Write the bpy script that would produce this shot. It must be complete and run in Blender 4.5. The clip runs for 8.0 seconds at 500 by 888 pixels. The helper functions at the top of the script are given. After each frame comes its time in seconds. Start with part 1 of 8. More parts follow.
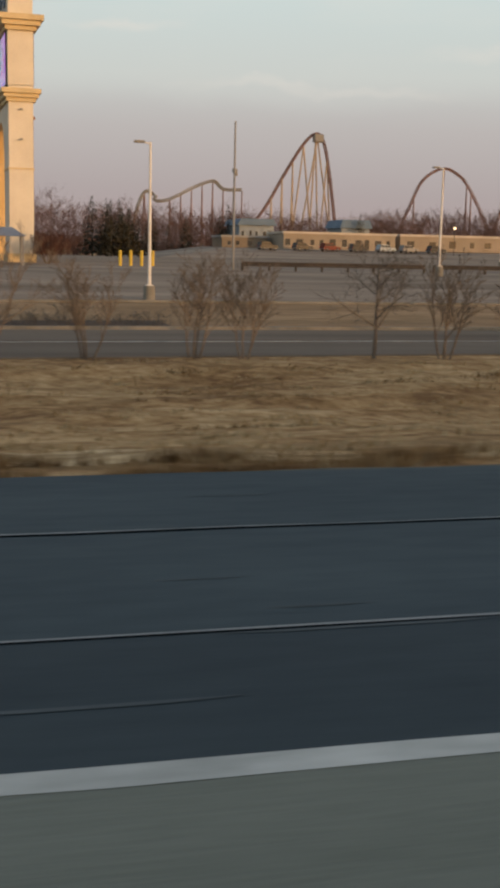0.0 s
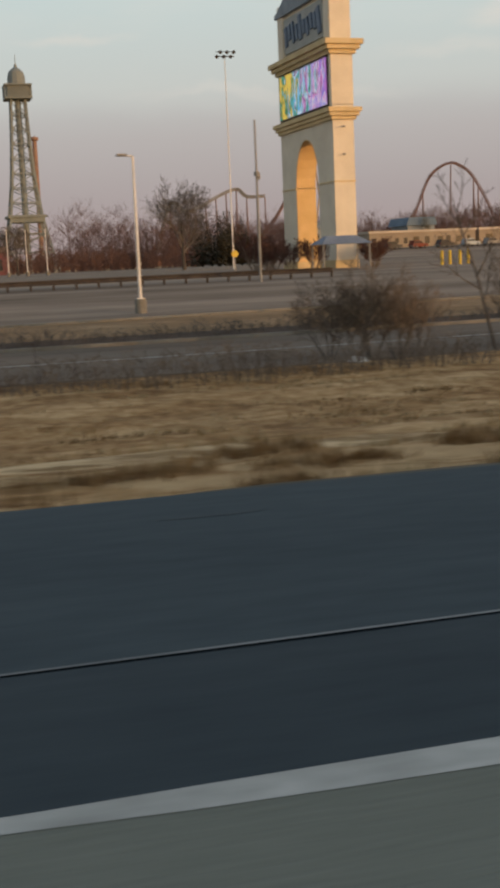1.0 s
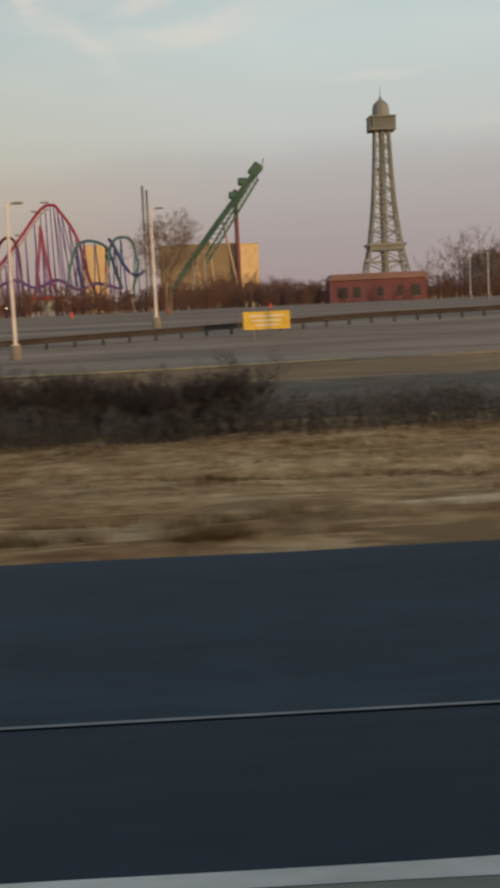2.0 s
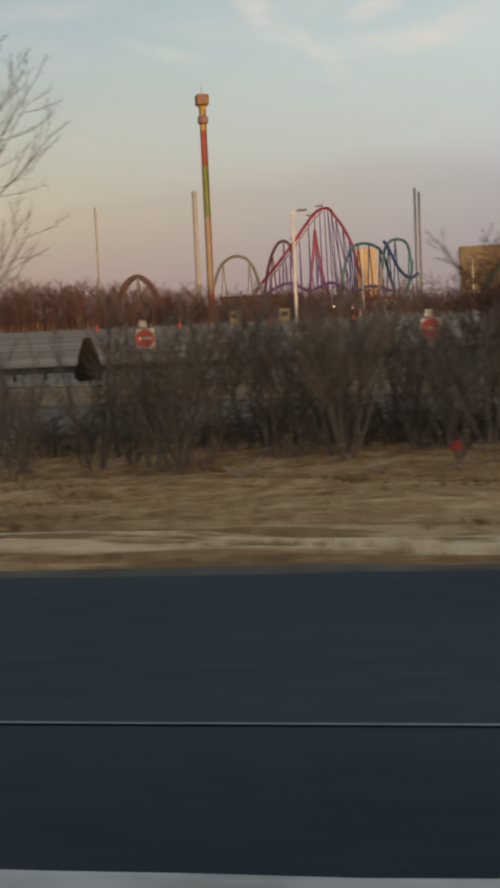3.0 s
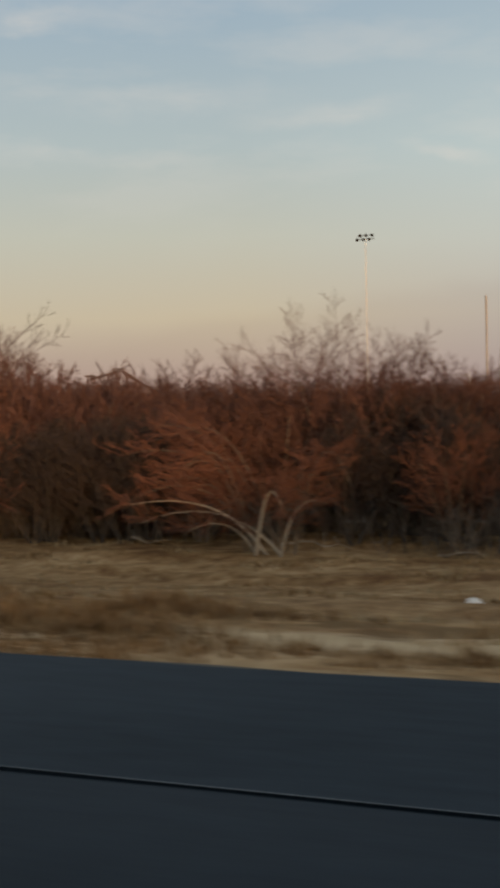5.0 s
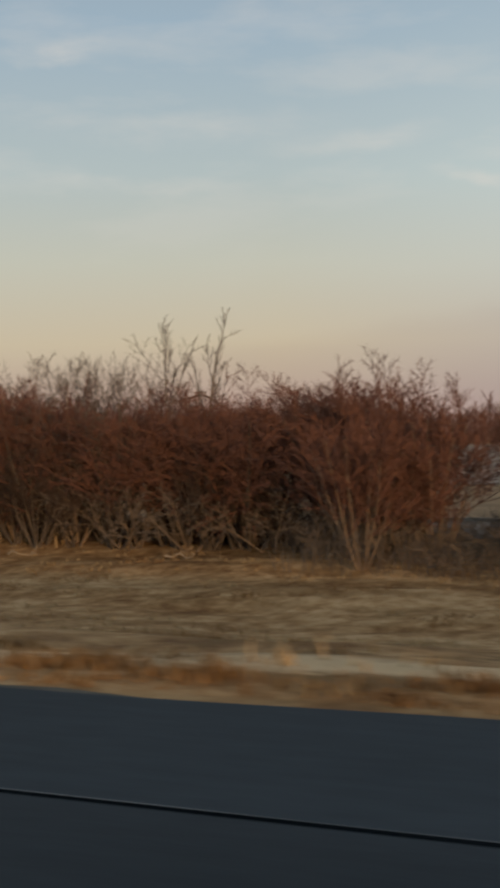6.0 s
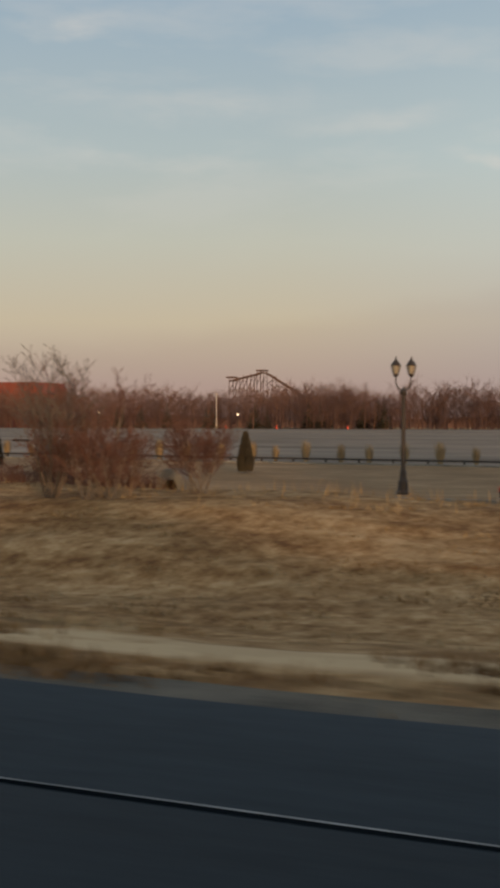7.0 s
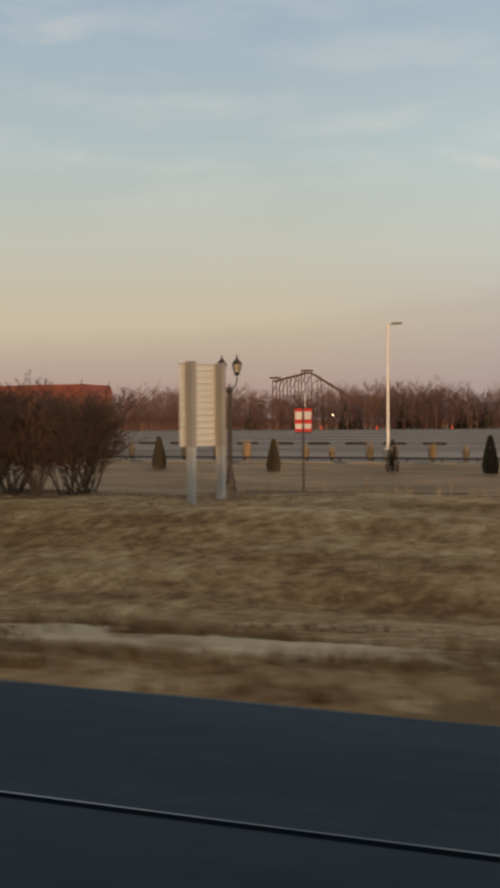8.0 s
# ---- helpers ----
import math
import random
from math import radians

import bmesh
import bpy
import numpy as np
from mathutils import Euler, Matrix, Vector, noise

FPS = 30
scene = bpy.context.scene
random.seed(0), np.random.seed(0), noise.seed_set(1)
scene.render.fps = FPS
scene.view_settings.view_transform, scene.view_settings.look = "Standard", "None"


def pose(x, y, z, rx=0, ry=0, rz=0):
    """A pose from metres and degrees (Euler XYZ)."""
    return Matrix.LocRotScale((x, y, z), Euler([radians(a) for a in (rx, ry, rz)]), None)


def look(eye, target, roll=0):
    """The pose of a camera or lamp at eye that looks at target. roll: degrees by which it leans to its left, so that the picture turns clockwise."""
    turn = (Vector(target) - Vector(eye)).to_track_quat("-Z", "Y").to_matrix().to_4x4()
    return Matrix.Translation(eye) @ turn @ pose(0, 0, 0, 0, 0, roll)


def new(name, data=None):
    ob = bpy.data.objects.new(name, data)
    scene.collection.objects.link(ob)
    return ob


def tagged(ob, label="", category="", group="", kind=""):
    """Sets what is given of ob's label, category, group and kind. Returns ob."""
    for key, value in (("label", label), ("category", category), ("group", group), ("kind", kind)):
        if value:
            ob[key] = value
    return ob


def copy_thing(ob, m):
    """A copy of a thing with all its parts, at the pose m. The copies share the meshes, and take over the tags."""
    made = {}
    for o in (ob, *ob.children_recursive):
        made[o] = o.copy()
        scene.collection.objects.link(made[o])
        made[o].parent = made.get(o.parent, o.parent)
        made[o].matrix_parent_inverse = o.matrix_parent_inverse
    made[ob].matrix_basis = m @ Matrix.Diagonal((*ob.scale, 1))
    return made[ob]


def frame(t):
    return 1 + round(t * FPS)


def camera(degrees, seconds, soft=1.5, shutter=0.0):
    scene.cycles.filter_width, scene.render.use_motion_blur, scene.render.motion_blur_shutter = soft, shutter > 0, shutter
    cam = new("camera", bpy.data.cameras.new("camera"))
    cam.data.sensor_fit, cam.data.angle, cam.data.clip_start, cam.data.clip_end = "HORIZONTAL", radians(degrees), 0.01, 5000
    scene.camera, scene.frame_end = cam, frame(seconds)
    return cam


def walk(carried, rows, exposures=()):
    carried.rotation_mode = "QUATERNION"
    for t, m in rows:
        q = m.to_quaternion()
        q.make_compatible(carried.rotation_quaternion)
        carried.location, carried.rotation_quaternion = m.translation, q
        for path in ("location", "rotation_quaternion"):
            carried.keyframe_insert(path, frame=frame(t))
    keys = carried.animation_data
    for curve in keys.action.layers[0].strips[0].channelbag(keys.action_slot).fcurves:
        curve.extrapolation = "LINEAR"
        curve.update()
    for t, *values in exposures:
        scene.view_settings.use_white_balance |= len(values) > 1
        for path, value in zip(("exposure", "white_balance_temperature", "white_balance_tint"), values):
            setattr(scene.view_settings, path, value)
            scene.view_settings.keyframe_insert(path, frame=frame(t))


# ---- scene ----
# The camera rides along a motorway at about 29 m/s and looks across the verge to a fairground.
cam = camera(23.304, 8.0, soft=3.8, shutter=0.10)
walk(cam, [
    (0.0, pose(-0.00, -0.170, 1.30, 81.179, -1.191, -14.373)),
    (0.2, pose(-5.80, -0.145, 1.30, 81.195, -0.777, -16.420)),
    (0.3, pose(-8.70, -0.122, 1.30, 81.250, 0.125, -16.582)),
    (0.5, pose(-14.50, -0.117, 1.30, 81.526, 0.735, -16.335)),
    (0.8, pose(-23.20, -0.071, 1.30, 81.493, 1.919, -15.945)),
    (1.0, pose(-29.00, -0.066, 1.30, 81.443, 2.475, -15.881)),
    (1.2, pose(-34.80, -0.017, 1.30, 81.457, 3.177, -15.150)),
    (2.3, pose(-66.70, 0.092, 1.30, 83.879, 2.038, 2.301)),
    (2.5, pose(-72.50, 0.087, 1.30, 83.969, 2.117, 3.688)),
    (2.7, pose(-78.30, 0.082, 1.30, 84.189, 2.362, 5.645)),
    (3.0, pose(-87.00, 0.071, 1.30, 84.121, 2.621, 8.524)),
    (3.3, pose(-95.70, 0.047, 1.30, 83.966, 1.707, 8.260)),
    (3.5, pose(-101.50, 0.035, 1.30, 84.313, 2.329, 8.190)),
    (3.8, pose(-110.20, -0.005, 1.30, 84.471, 1.692, 8.304)),
    (4.0, pose(-116.00, -0.008, 1.30, 85.322, 1.742, 8.592)),
    (4.2, pose(-121.80, -0.034, 1.30, 85.694, 1.529, 10.154)),
    (4.5, pose(-130.50, -0.046, 1.30, 86.487, 1.315, 13.671)),
    (4.7, pose(-136.30, -0.065, 1.30, 87.685, 1.170, 16.479)),
    (5.0, pose(-145.00, -0.108, 1.30, 88.901, 1.056, 21.309)),
    (5.2, pose(-150.80, -0.121, 1.30, 89.278, 1.583, 22.534)),
    (6.3, pose(-182.70, -0.076, 1.30, 90.220, 0.929, 22.731)),
    (6.5, pose(-188.50, 0.009, 1.30, 89.597, 0.423, 20.137)),
    (6.7, pose(-194.30, 0.070, 1.30, 89.147, -0.031, 21.941)),
    (7.0, pose(-203.00, 0.089, 1.30, 89.168, -0.137, 23.166)),
    (7.3, pose(-211.70, 0.132, 1.30, 89.724, 0.080, 22.977)),
    (7.5, pose(-217.50, 0.132, 1.30, 89.675, -0.202, 23.101)),
    (7.7, pose(-223.30, 0.148, 1.30, 89.514, -0.018, 23.051)),
    (8.0, pose(-232.00, 0.177, 1.30, 89.236, 0.418, 22.716)),
], exposures=[(0.0, 0.09), (0.5, 0.06), (1.0, 0.0), (2.3, -0.06), (3.0, -0.06), (3.5, 0.02), (4.5, 0.03), (5.0, -0.03), (6.5, 0.0), (7.0, -0.06), (7.5, -0.05), (8.0, 0.0)])

# ---- sky and sun ----
SUN_DIR = Vector((0.62, -0.78, 0.075)).normalized()
world = bpy.data.worlds.new("dusk_sky")
scene.world = world
world.use_nodes = True


def ramp(nt, stops, mode="LINEAR"):
    n = nt.nodes.new("ShaderNodeValToRGB")
    n.color_ramp.interpolation = mode
    e = n.color_ramp.elements
    while len(e) < len(stops):
        e.new(0.5)
    for k, (p, c) in zip(e, stops):
        k.position = p
        k.color = (*c, 1)
    return n


def build_sky():
    nt = world.node_tree
    nt.nodes.clear()
    ln = nt.links.new
    out = nt.nodes.new("ShaderNodeOutputWorld")
    bg = nt.nodes.new("ShaderNodeBackground")
    tc = nt.nodes.new("ShaderNodeTexCoord")
    sep = nt.nodes.new("ShaderNodeSeparateXYZ")
    ln(tc.outputs["Generated"], sep.inputs[0])
    nishita = nt.nodes.new("ShaderNodeTexSky")
    nishita.sky_type = "NISHITA"
    nishita.sun_disc = False
    nishita.sun_elevation = math.asin(SUN_DIR.z)
    nishita.sun_rotation = math.atan2(SUN_DIR.x, SUN_DIR.y)
    nishita.air_density = 1.2
    nishita.dust_density = 2.0
    # height above the horizon, 0 to 0.5 -> 0 to 1
    up = nt.nodes.new("ShaderNodeMapRange")
    up.inputs["From Max"].default_value = 0.5
    ln(sep.outputs["Z"], up.inputs["Value"])
    # the earth's shadow and the pink belt above it, opposite the sun
    belt = ramp(nt, [(0.0, (0.40, 0.315, 0.305)), (0.10, (0.43, 0.375, 0.365)), (0.20, (0.495, 0.467, 0.447)),
                     (0.28, (0.56, 0.58, 0.55)), (0.42, (0.568, 0.652, 0.638)), (0.68, (0.395, 0.487, 0.545)), (1.0, (0.268, 0.305, 0.345))])
    # away from it the horizon turns peach and cream
    cream = ramp(nt, [(0.0, (0.42, 0.285, 0.25)), (0.07, (0.475, 0.35, 0.29)), (0.17, (0.58, 0.49, 0.35)),
                      (0.30, (0.54, 0.538, 0.45)), (0.44, (0.45, 0.52, 0.52)), (0.66, (0.335, 0.44, 0.525)), (1.0, (0.262, 0.298, 0.338))])
    ln(up.outputs[0], belt.inputs[0])
    ln(up.outputs[0], cream.inputs[0])
    side = nt.nodes.new("ShaderNodeMapRange")
    side.inputs["From Min"].default_value = 0.06
    side.inputs["From Max"].default_value = -0.36
    ln(sep.outputs["X"], side.inputs["Value"])
    mix = nt.nodes.new("ShaderNodeMix")
    mix.data_type = "RGBA"
    ln(side.outputs[0], mix.inputs["Factor"])
    ln(belt.outputs[0], mix.inputs["A"])
    ln(cream.outputs[0], mix.inputs["B"])
    # directions in degrees: x along the horizon, y above it, a little stirred
    def calc(op, p, q=None):
        n = nt.nodes.new("ShaderNodeMath")
        n.operation = op
        for k, v in enumerate((p, q)):
            if v is None:
                continue
            if isinstance(v, (int, float)):
                n.inputs[k].default_value = v
            else:
                ln(v, n.inputs[k])
        return n.outputs[0]

    def span(value, a0, a1, b0, b1, kind="LINEAR"):
        n = nt.nodes.new("ShaderNodeMapRange")
        n.interpolation_type = kind
        for k, v in (("From Min", a0), ("From Max", a1), ("To Min", b0), ("To Max", b1)):
            n.inputs[k].default_value = v
        ln(value, n.inputs["Value"])
        return n.outputs[0]

    def stir(scale, detail, stretch, rough=0.55):
        m = nt.nodes.new("ShaderNodeMapping")
        m.inputs["Scale"].default_value = stretch
        ln(tc.outputs["Generated"], m.inputs["Vector"])
        n = nt.nodes.new("ShaderNodeTexNoise")
        n.inputs["Scale"].default_value = scale
        n.inputs["Detail"].default_value = detail
        n.inputs["Roughness"].default_value = rough
        ln(m.outputs[0], n.inputs["Vector"])
        return n.outputs["Fac"]

    az = calc("MULTIPLY", calc("ARCTAN2", sep.outputs["X"], sep.outputs["Y"]), 57.2958)
    el = calc("MULTIPLY", calc("ARCSINE", sep.outputs["Z"]), 57.2958)
    drift = calc("SUBTRACT", stir(9.0, 4, (1, 1, 2.0)), 0.5)
    # the upper edge of the earth's shadow, which sinks towards one side
    edge = span(az, -38.0, -2.0, 3.2, 7.1)
    below = span(calc("ADD", calc("MULTIPLY", drift, 2.2), calc("SUBTRACT", el, edge)), -0.8, 0.55, 1.0, 0.0, "SMOOTHSTEP")
    shade = nt.nodes.new("ShaderNodeMix")
    shade.data_type = "RGBA"
    shade.blend_type = "MULTIPLY"
    ln(below, shade.inputs["Factor"])
    ln(mix.outputs["Result"], shade.inputs["A"])
    shade.inputs["B"].default_value = (0.95, 0.937, 0.945, 1)
    # high cloud: a faint layer, and single wisps (along, above, tilt, half length, half width, strength)
    warp = nt.nodes.new("ShaderNodeCombineXYZ")
    ln(calc("ADD", az, calc("MULTIPLY", drift, 5.0)), warp.inputs[0])
    ln(calc("ADD", el, calc("MULTIPLY", calc("SUBTRACT", stir(14.0, 4, (1, 1, 1.5)), 0.5), 2.2)), warp.inputs[1])
    total = None
    for along, above, tilt, long, wide, power in ((-6.4, 12.7, -37, 3.6, 0.75, 0.75), (-2.3, 13.5, 14, 2.3, 0.7, 0.60), (-1.0, 12.0, 5, 5.2, 0.75, 0.62), (-11.8, 12.3, -12, 2.4, 0.55, 0.34),
                                                  (-25.5, 14.7, 2, 8.0, 0.9, 0.26), (-17.5, 14.1, 4, 5.0, 0.8, 0.26), (-31.5, 18.1, 4, 4.0, 0.6, 0.30), (-29.0, 12.2, 0, 6.0, 0.6, 0.22),
                                                  (27.5, 10.4, 3, 2.4, 0.7, 0.60), (25.5, 9.1, 2, 5.0, 0.5, 0.35), (8.5, 10.3, 3, 3.0, 0.35, 0.35), (16.5, 7.6, -3, 8.0, 0.35, 0.30), (4.5, 13.0, 8, 4.0, 0.7, 0.3)):
        m = nt.nodes.new("ShaderNodeMapping")
        m.vector_type = "TEXTURE"
        m.inputs["Location"].default_value = (along, above, 0)
        m.inputs["Rotation"].default_value = (0, 0, radians(tilt))
        m.inputs["Scale"].default_value = (long, wide, 1)
        ln(warp.outputs[0], m.inputs["Vector"])
        far = nt.nodes.new("ShaderNodeVectorMath")
        far.operation = "LENGTH"
        ln(m.outputs[0], far.inputs[0])
        w = span(far.outputs["Value"], 1.15, 0.1, 0.0, power, "SMOOTHSTEP")
        total = w if total is None else calc("ADD", total, w)
    streak = span(stir(5.0, 6, (2.0, 2.0, 9.0), 0.6), 0.34, 0.62, 0.25, 1.15)
    veil = calc("MULTIPLY", span(stir(2.6, 5, (2.4, 2.4, 9.0)), 0.48, 0.66, 0.0, 0.20), span(sep.outputs["Z"], 0.12, 0.22, 0.0, 1.0))
    cover = calc("ADD", calc("MULTIPLY", total, streak), veil)
    cloud = nt.nodes.new("ShaderNodeMix")
    cloud.data_type = "RGBA"
    ln(cover, cloud.inputs["Factor"])
    ln(shade.outputs["Result"], cloud.inputs["A"])
    cloud.inputs["B"].default_value = (0.74, 0.68, 0.61, 1)
    # the glow round the sunset, behind the camera, comes from the sky model
    nis = nt.nodes.new("ShaderNodeMix")
    nis.data_type = "RGBA"
    nis.blend_type = "ADD"
    nis.inputs["Factor"].default_value = 0.14
    ln(cloud.outputs["Result"], nis.inputs["A"])
    ln(nishita.outputs[0], nis.inputs["B"])
    back = nt.nodes.new("ShaderNodeMapRange")
    back.inputs["From Min"].default_value = 0.25
    back.inputs["From Max"].default_value = -0.25
    ln(sep.outputs["Y"], back.inputs["Value"])
    fin = nt.nodes.new("ShaderNodeMix")
    fin.data_type = "RGBA"
    ln(back.outputs[0], fin.inputs["Factor"])
    ln(cloud.outputs["Result"], fin.inputs["A"])
    ln(nis.outputs["Result"], fin.inputs["B"])
    ln(fin.outputs["Result"], bg.inputs["Color"])
    bg.inputs["Strength"].default_value = 1.0
    ln(bg.outputs[0], out.inputs[0])


build_sky()
sun = new("sun", bpy.data.lights.new("sun", "SUN"))
sun.data.energy = 2.3
sun.data.angle = radians(0.6)
sun.data.color = (1.0, 0.56, 0.24)
sun.matrix_world = look(SUN_DIR * 50, (0, 0, 0))

# ---- materials ----


def mat(name, low, high, scale=3.0, fine=30.0, rough=0.8, metal=0.0, bump=0.3, stretch=(1, 1, 1), vary=0.0, spec=0.3):
    """A surface whose colour wanders between two tones at a coarse and a fine scale, with fine relief."""
    m = bpy.data.materials.new(name)
    m.use_nodes = True
    nt = m.node_tree
    ln = nt.links.new
    b = nt.nodes["Principled BSDF"]
    b.inputs["Roughness"].default_value = rough
    b.inputs["Metallic"].default_value = metal
    b.inputs["Specular IOR Level"].default_value = spec
    tc = nt.nodes.new("ShaderNodeTexCoord")
    mp = nt.nodes.new("ShaderNodeMapping")
    mp.inputs["Scale"].default_value = stretch
    ln(tc.outputs["Object"], mp.inputs[0])
    n1 = nt.nodes.new("ShaderNodeTexNoise")
    n1.inputs["Scale"].default_value = scale
    n1.inputs["Detail"].default_value = 4
    n2 = nt.nodes.new("ShaderNodeTexNoise")
    n2.inputs["Scale"].default_value = fine
    n2.inputs["Detail"].default_value = 3
    ln(mp.outputs[0], n1.inputs["Vector"])
    ln(mp.outputs[0], n2.inputs["Vector"])
    add = nt.nodes.new("ShaderNodeMath")
    add.operation = "MULTIPLY_ADD"
    ln(n2.outputs["Fac"], add.inputs[0])
    add.inputs[1].default_value = 0.45
    ln(n1.outputs["Fac"], add.inputs[2])
    r = ramp(nt, [(0.47, low), (0.97, high)])
    ln(add.outputs[0], r.inputs[0])
    colour = r.outputs[0]
    if vary:
        info = nt.nodes.new("ShaderNodeObjectInfo")
        hsv = nt.nodes.new("ShaderNodeHueSaturation")
        mr = nt.nodes.new("ShaderNodeMapRange")
        mr.inputs["To Min"].default_value = 1 - vary
        mr.inputs["To Max"].default_value = 1 + vary
        ln(info.outputs["Random"], mr.inputs["Value"])
        ln(mr.outputs[0], hsv.inputs["Value"])
        ln(colour, hsv.inputs["Color"])
        colour = hsv.outputs[0]
    ln(colour, b.inputs["Base Color"])
    if bump:
        bp = nt.nodes.new("ShaderNodeBump")
        bp.inputs["Strength"].default_value = bump
        bp.inputs["Distance"].default_value = 0.02
        ln(n2.outputs["Fac"], bp.inputs["Height"])
        ln(bp.outputs[0], b.inputs["Normal"])
    return m


def stretched(name, tones, scale, rough=0.9, across=6.0, patch=0.15, low=0.50, span=0.62):
    """Ground with wind-drawn streaks along the road and larger patches; tones from dark to pale."""
    m = bpy.data.materials.new(name)
    m.use_nodes = True
    nt = m.node_tree
    ln = nt.links.new
    b = nt.nodes["Principled BSDF"]
    b.inputs["Roughness"].default_value = rough
    b.inputs["Specular IOR Level"].default_value = 0.15
    tc = nt.nodes.new("ShaderNodeTexCoord")
    mp = nt.nodes.new("ShaderNodeMapping")
    mp.inputs["Scale"].default_value = (1, across, 1)
    ln(tc.outputs["Object"], mp.inputs[0])
    n1 = nt.nodes.new("ShaderNodeTexNoise")
    n1.inputs["Scale"].default_value = scale
    n1.inputs["Detail"].default_value = 8
    n1.inputs["Roughness"].default_value = 0.72
    ln(mp.outputs[0], n1.inputs["Vector"])
    n2 = nt.nodes.new("ShaderNodeTexNoise")
    n2.inputs["Scale"].default_value = patch
    n2.inputs["Detail"].default_value = 3
    mp2 = nt.nodes.new("ShaderNodeMapping")
    mp2.inputs["Scale"].default_value = (1, 2.5, 1)
    ln(tc.outputs["Object"], mp2.inputs[0])
    ln(mp2.outputs[0], n2.inputs["Vector"])
    ma = nt.nodes.new("ShaderNodeMath")
    ma.operation = "MULTIPLY_ADD"
    ln(n2.outputs["Fac"], ma.inputs[0])
    ma.inputs[1].default_value = 0.6
    ln(n1.outputs["Fac"], ma.inputs[2])
    k = len(tones) - 1
    r = ramp(nt, [(low + span * i / k, c) for i, c in enumerate(tones)])
    mr = nt.nodes.new("ShaderNodeMath")
    mr.operation = "MULTIPLY"
    mr.inputs[1].default_value = 1.0
    ln(ma.outputs[0], mr.inputs[0])
    ln(mr.outputs[0], r.inputs[0])
    ln(r.outputs[0], b.inputs["Base Color"])
    bp = nt.nodes.new("ShaderNodeBump")
    bp.inputs["Strength"].default_value = 0.6
    bp.inputs["Distance"].default_value = 0.05
    ln(n1.outputs["Fac"], bp.inputs["Height"])
    ln(bp.outputs[0], b.inputs["Normal"])
    return m


def verge_grass():
    """Dry verge: brown and tan patches drawn out along the road, and a paler worn strip that moves off the shoulder."""
    m = stretched("dry_grass", [(0.164, 0.080, 0.030), (0.286, 0.160, 0.066), (0.413, 0.258, 0.122), (0.56, 0.382, 0.205)], 2.1, across=0.8, patch=0.2, low=0.63, span=0.35)
    nt = m.node_tree
    ln = nt.links.new
    b = nt.nodes["Principled BSDF"]
    grass = b.inputs["Base Color"].links[0].from_socket
    tc = nt.nodes.new("ShaderNodeTexCoord")
    sep = nt.nodes.new("ShaderNodeSeparateXYZ")
    ln(tc.outputs["Object"], sep.inputs[0])
    # middle of the pale strip: near the shoulder at one end of the way, down the slope at the other
    mid = nt.nodes.new("ShaderNodeMapRange")
    for k, v in (("From Min", -75), ("From Max", -35), ("To Min", 8.6), ("To Max", 11.0)):
        mid.inputs[k].default_value = v
    ln(sep.outputs["X"], mid.inputs["Value"])
    ns = nt.nodes.new("ShaderNodeTexNoise")
    mp = nt.nodes.new("ShaderNodeMapping")
    mp.inputs["Scale"].default_value = (0.22, 0.9, 1)
    ln(tc.outputs["Object"], mp.inputs[0])
    ln(mp.outputs[0], ns.inputs["Vector"])
    ns.inputs["Scale"].default_value = 1.0
    ns.inputs["Detail"].default_value = 6
    ns.inputs["Roughness"].default_value = 0.65
    # farther on the strip is narrower, straighter and closer to the shoulder
    along = []
    for lo, hi in ((0.5, 4.5), (2.1, 1.25), (1.40, 0.0)):
        r = nt.nodes.new("ShaderNodeMapRange")
        for k, v in (("From Min", -150), ("From Max", -110), ("To Min", lo), ("To Max", hi)):
            r.inputs[k].default_value = v
        ln(sep.outputs["X"], r.inputs["Value"])
        along.append(r.outputs[0])
    cen = nt.nodes.new("ShaderNodeMath")
    cen.operation = "SUBTRACT"
    ln(ns.outputs["Fac"], cen.inputs[0])
    cen.inputs[1].default_value = 0.5
    wob = nt.nodes.new("ShaderNodeMath")
    wob.operation = "MULTIPLY_ADD"
    ln(cen.outputs[0], wob.inputs[0])
    ln(along[0], wob.inputs[1])
    ln(sep.outputs["Y"], wob.inputs[2])
    off = nt.nodes.new("ShaderNodeMath")
    off.operation = "SUBTRACT"
    ln(wob.outputs[0], off.inputs[0])
    ln(mid.outputs[0], off.inputs[1])
    strip = nt.nodes.new("ShaderNodeMapRange")
    dist = nt.nodes.new("ShaderNodeMath")
    ln(along[2], dist.inputs[1])
    ln(off.outputs[0], dist.inputs[0])
    ab = nt.nodes.new("ShaderNodeMath")
    ab.operation = "ABSOLUTE"
    ln(dist.outputs[0], ab.inputs[0])
    wide = nt.nodes.new("ShaderNodeMath")
    wide.operation = "MULTIPLY"
    ln(ab.outputs[0], wide.inputs[0])
    ln(along[1], wide.inputs[1])
    for k, v in (("From Min", 0.85), ("From Max", 1.45), ("To Min", 1.0), ("To Max", 0.0)):
        strip.inputs[k].default_value = v
    ln(wide.outputs[0], strip.inputs["Value"])
    mix = nt.nodes.new("ShaderNodeMix")
    mix.data_type = "RGBA"
    # the strip is broken up by tufts
    tn = nt.nodes.new("ShaderNodeTexNoise")
    tn.inputs["Scale"].default_value = 1.0
    tn.inputs["Detail"].default_value = 7
    tn.inputs["Roughness"].default_value = 0.7
    mt = nt.nodes.new("ShaderNodeMapping")
    mt.inputs["Scale"].default_value = (1.1, 0.9, 1)
    ln(tc.outputs["Object"], mt.inputs[0])
    ln(mt.outputs[0], tn.inputs["Vector"])
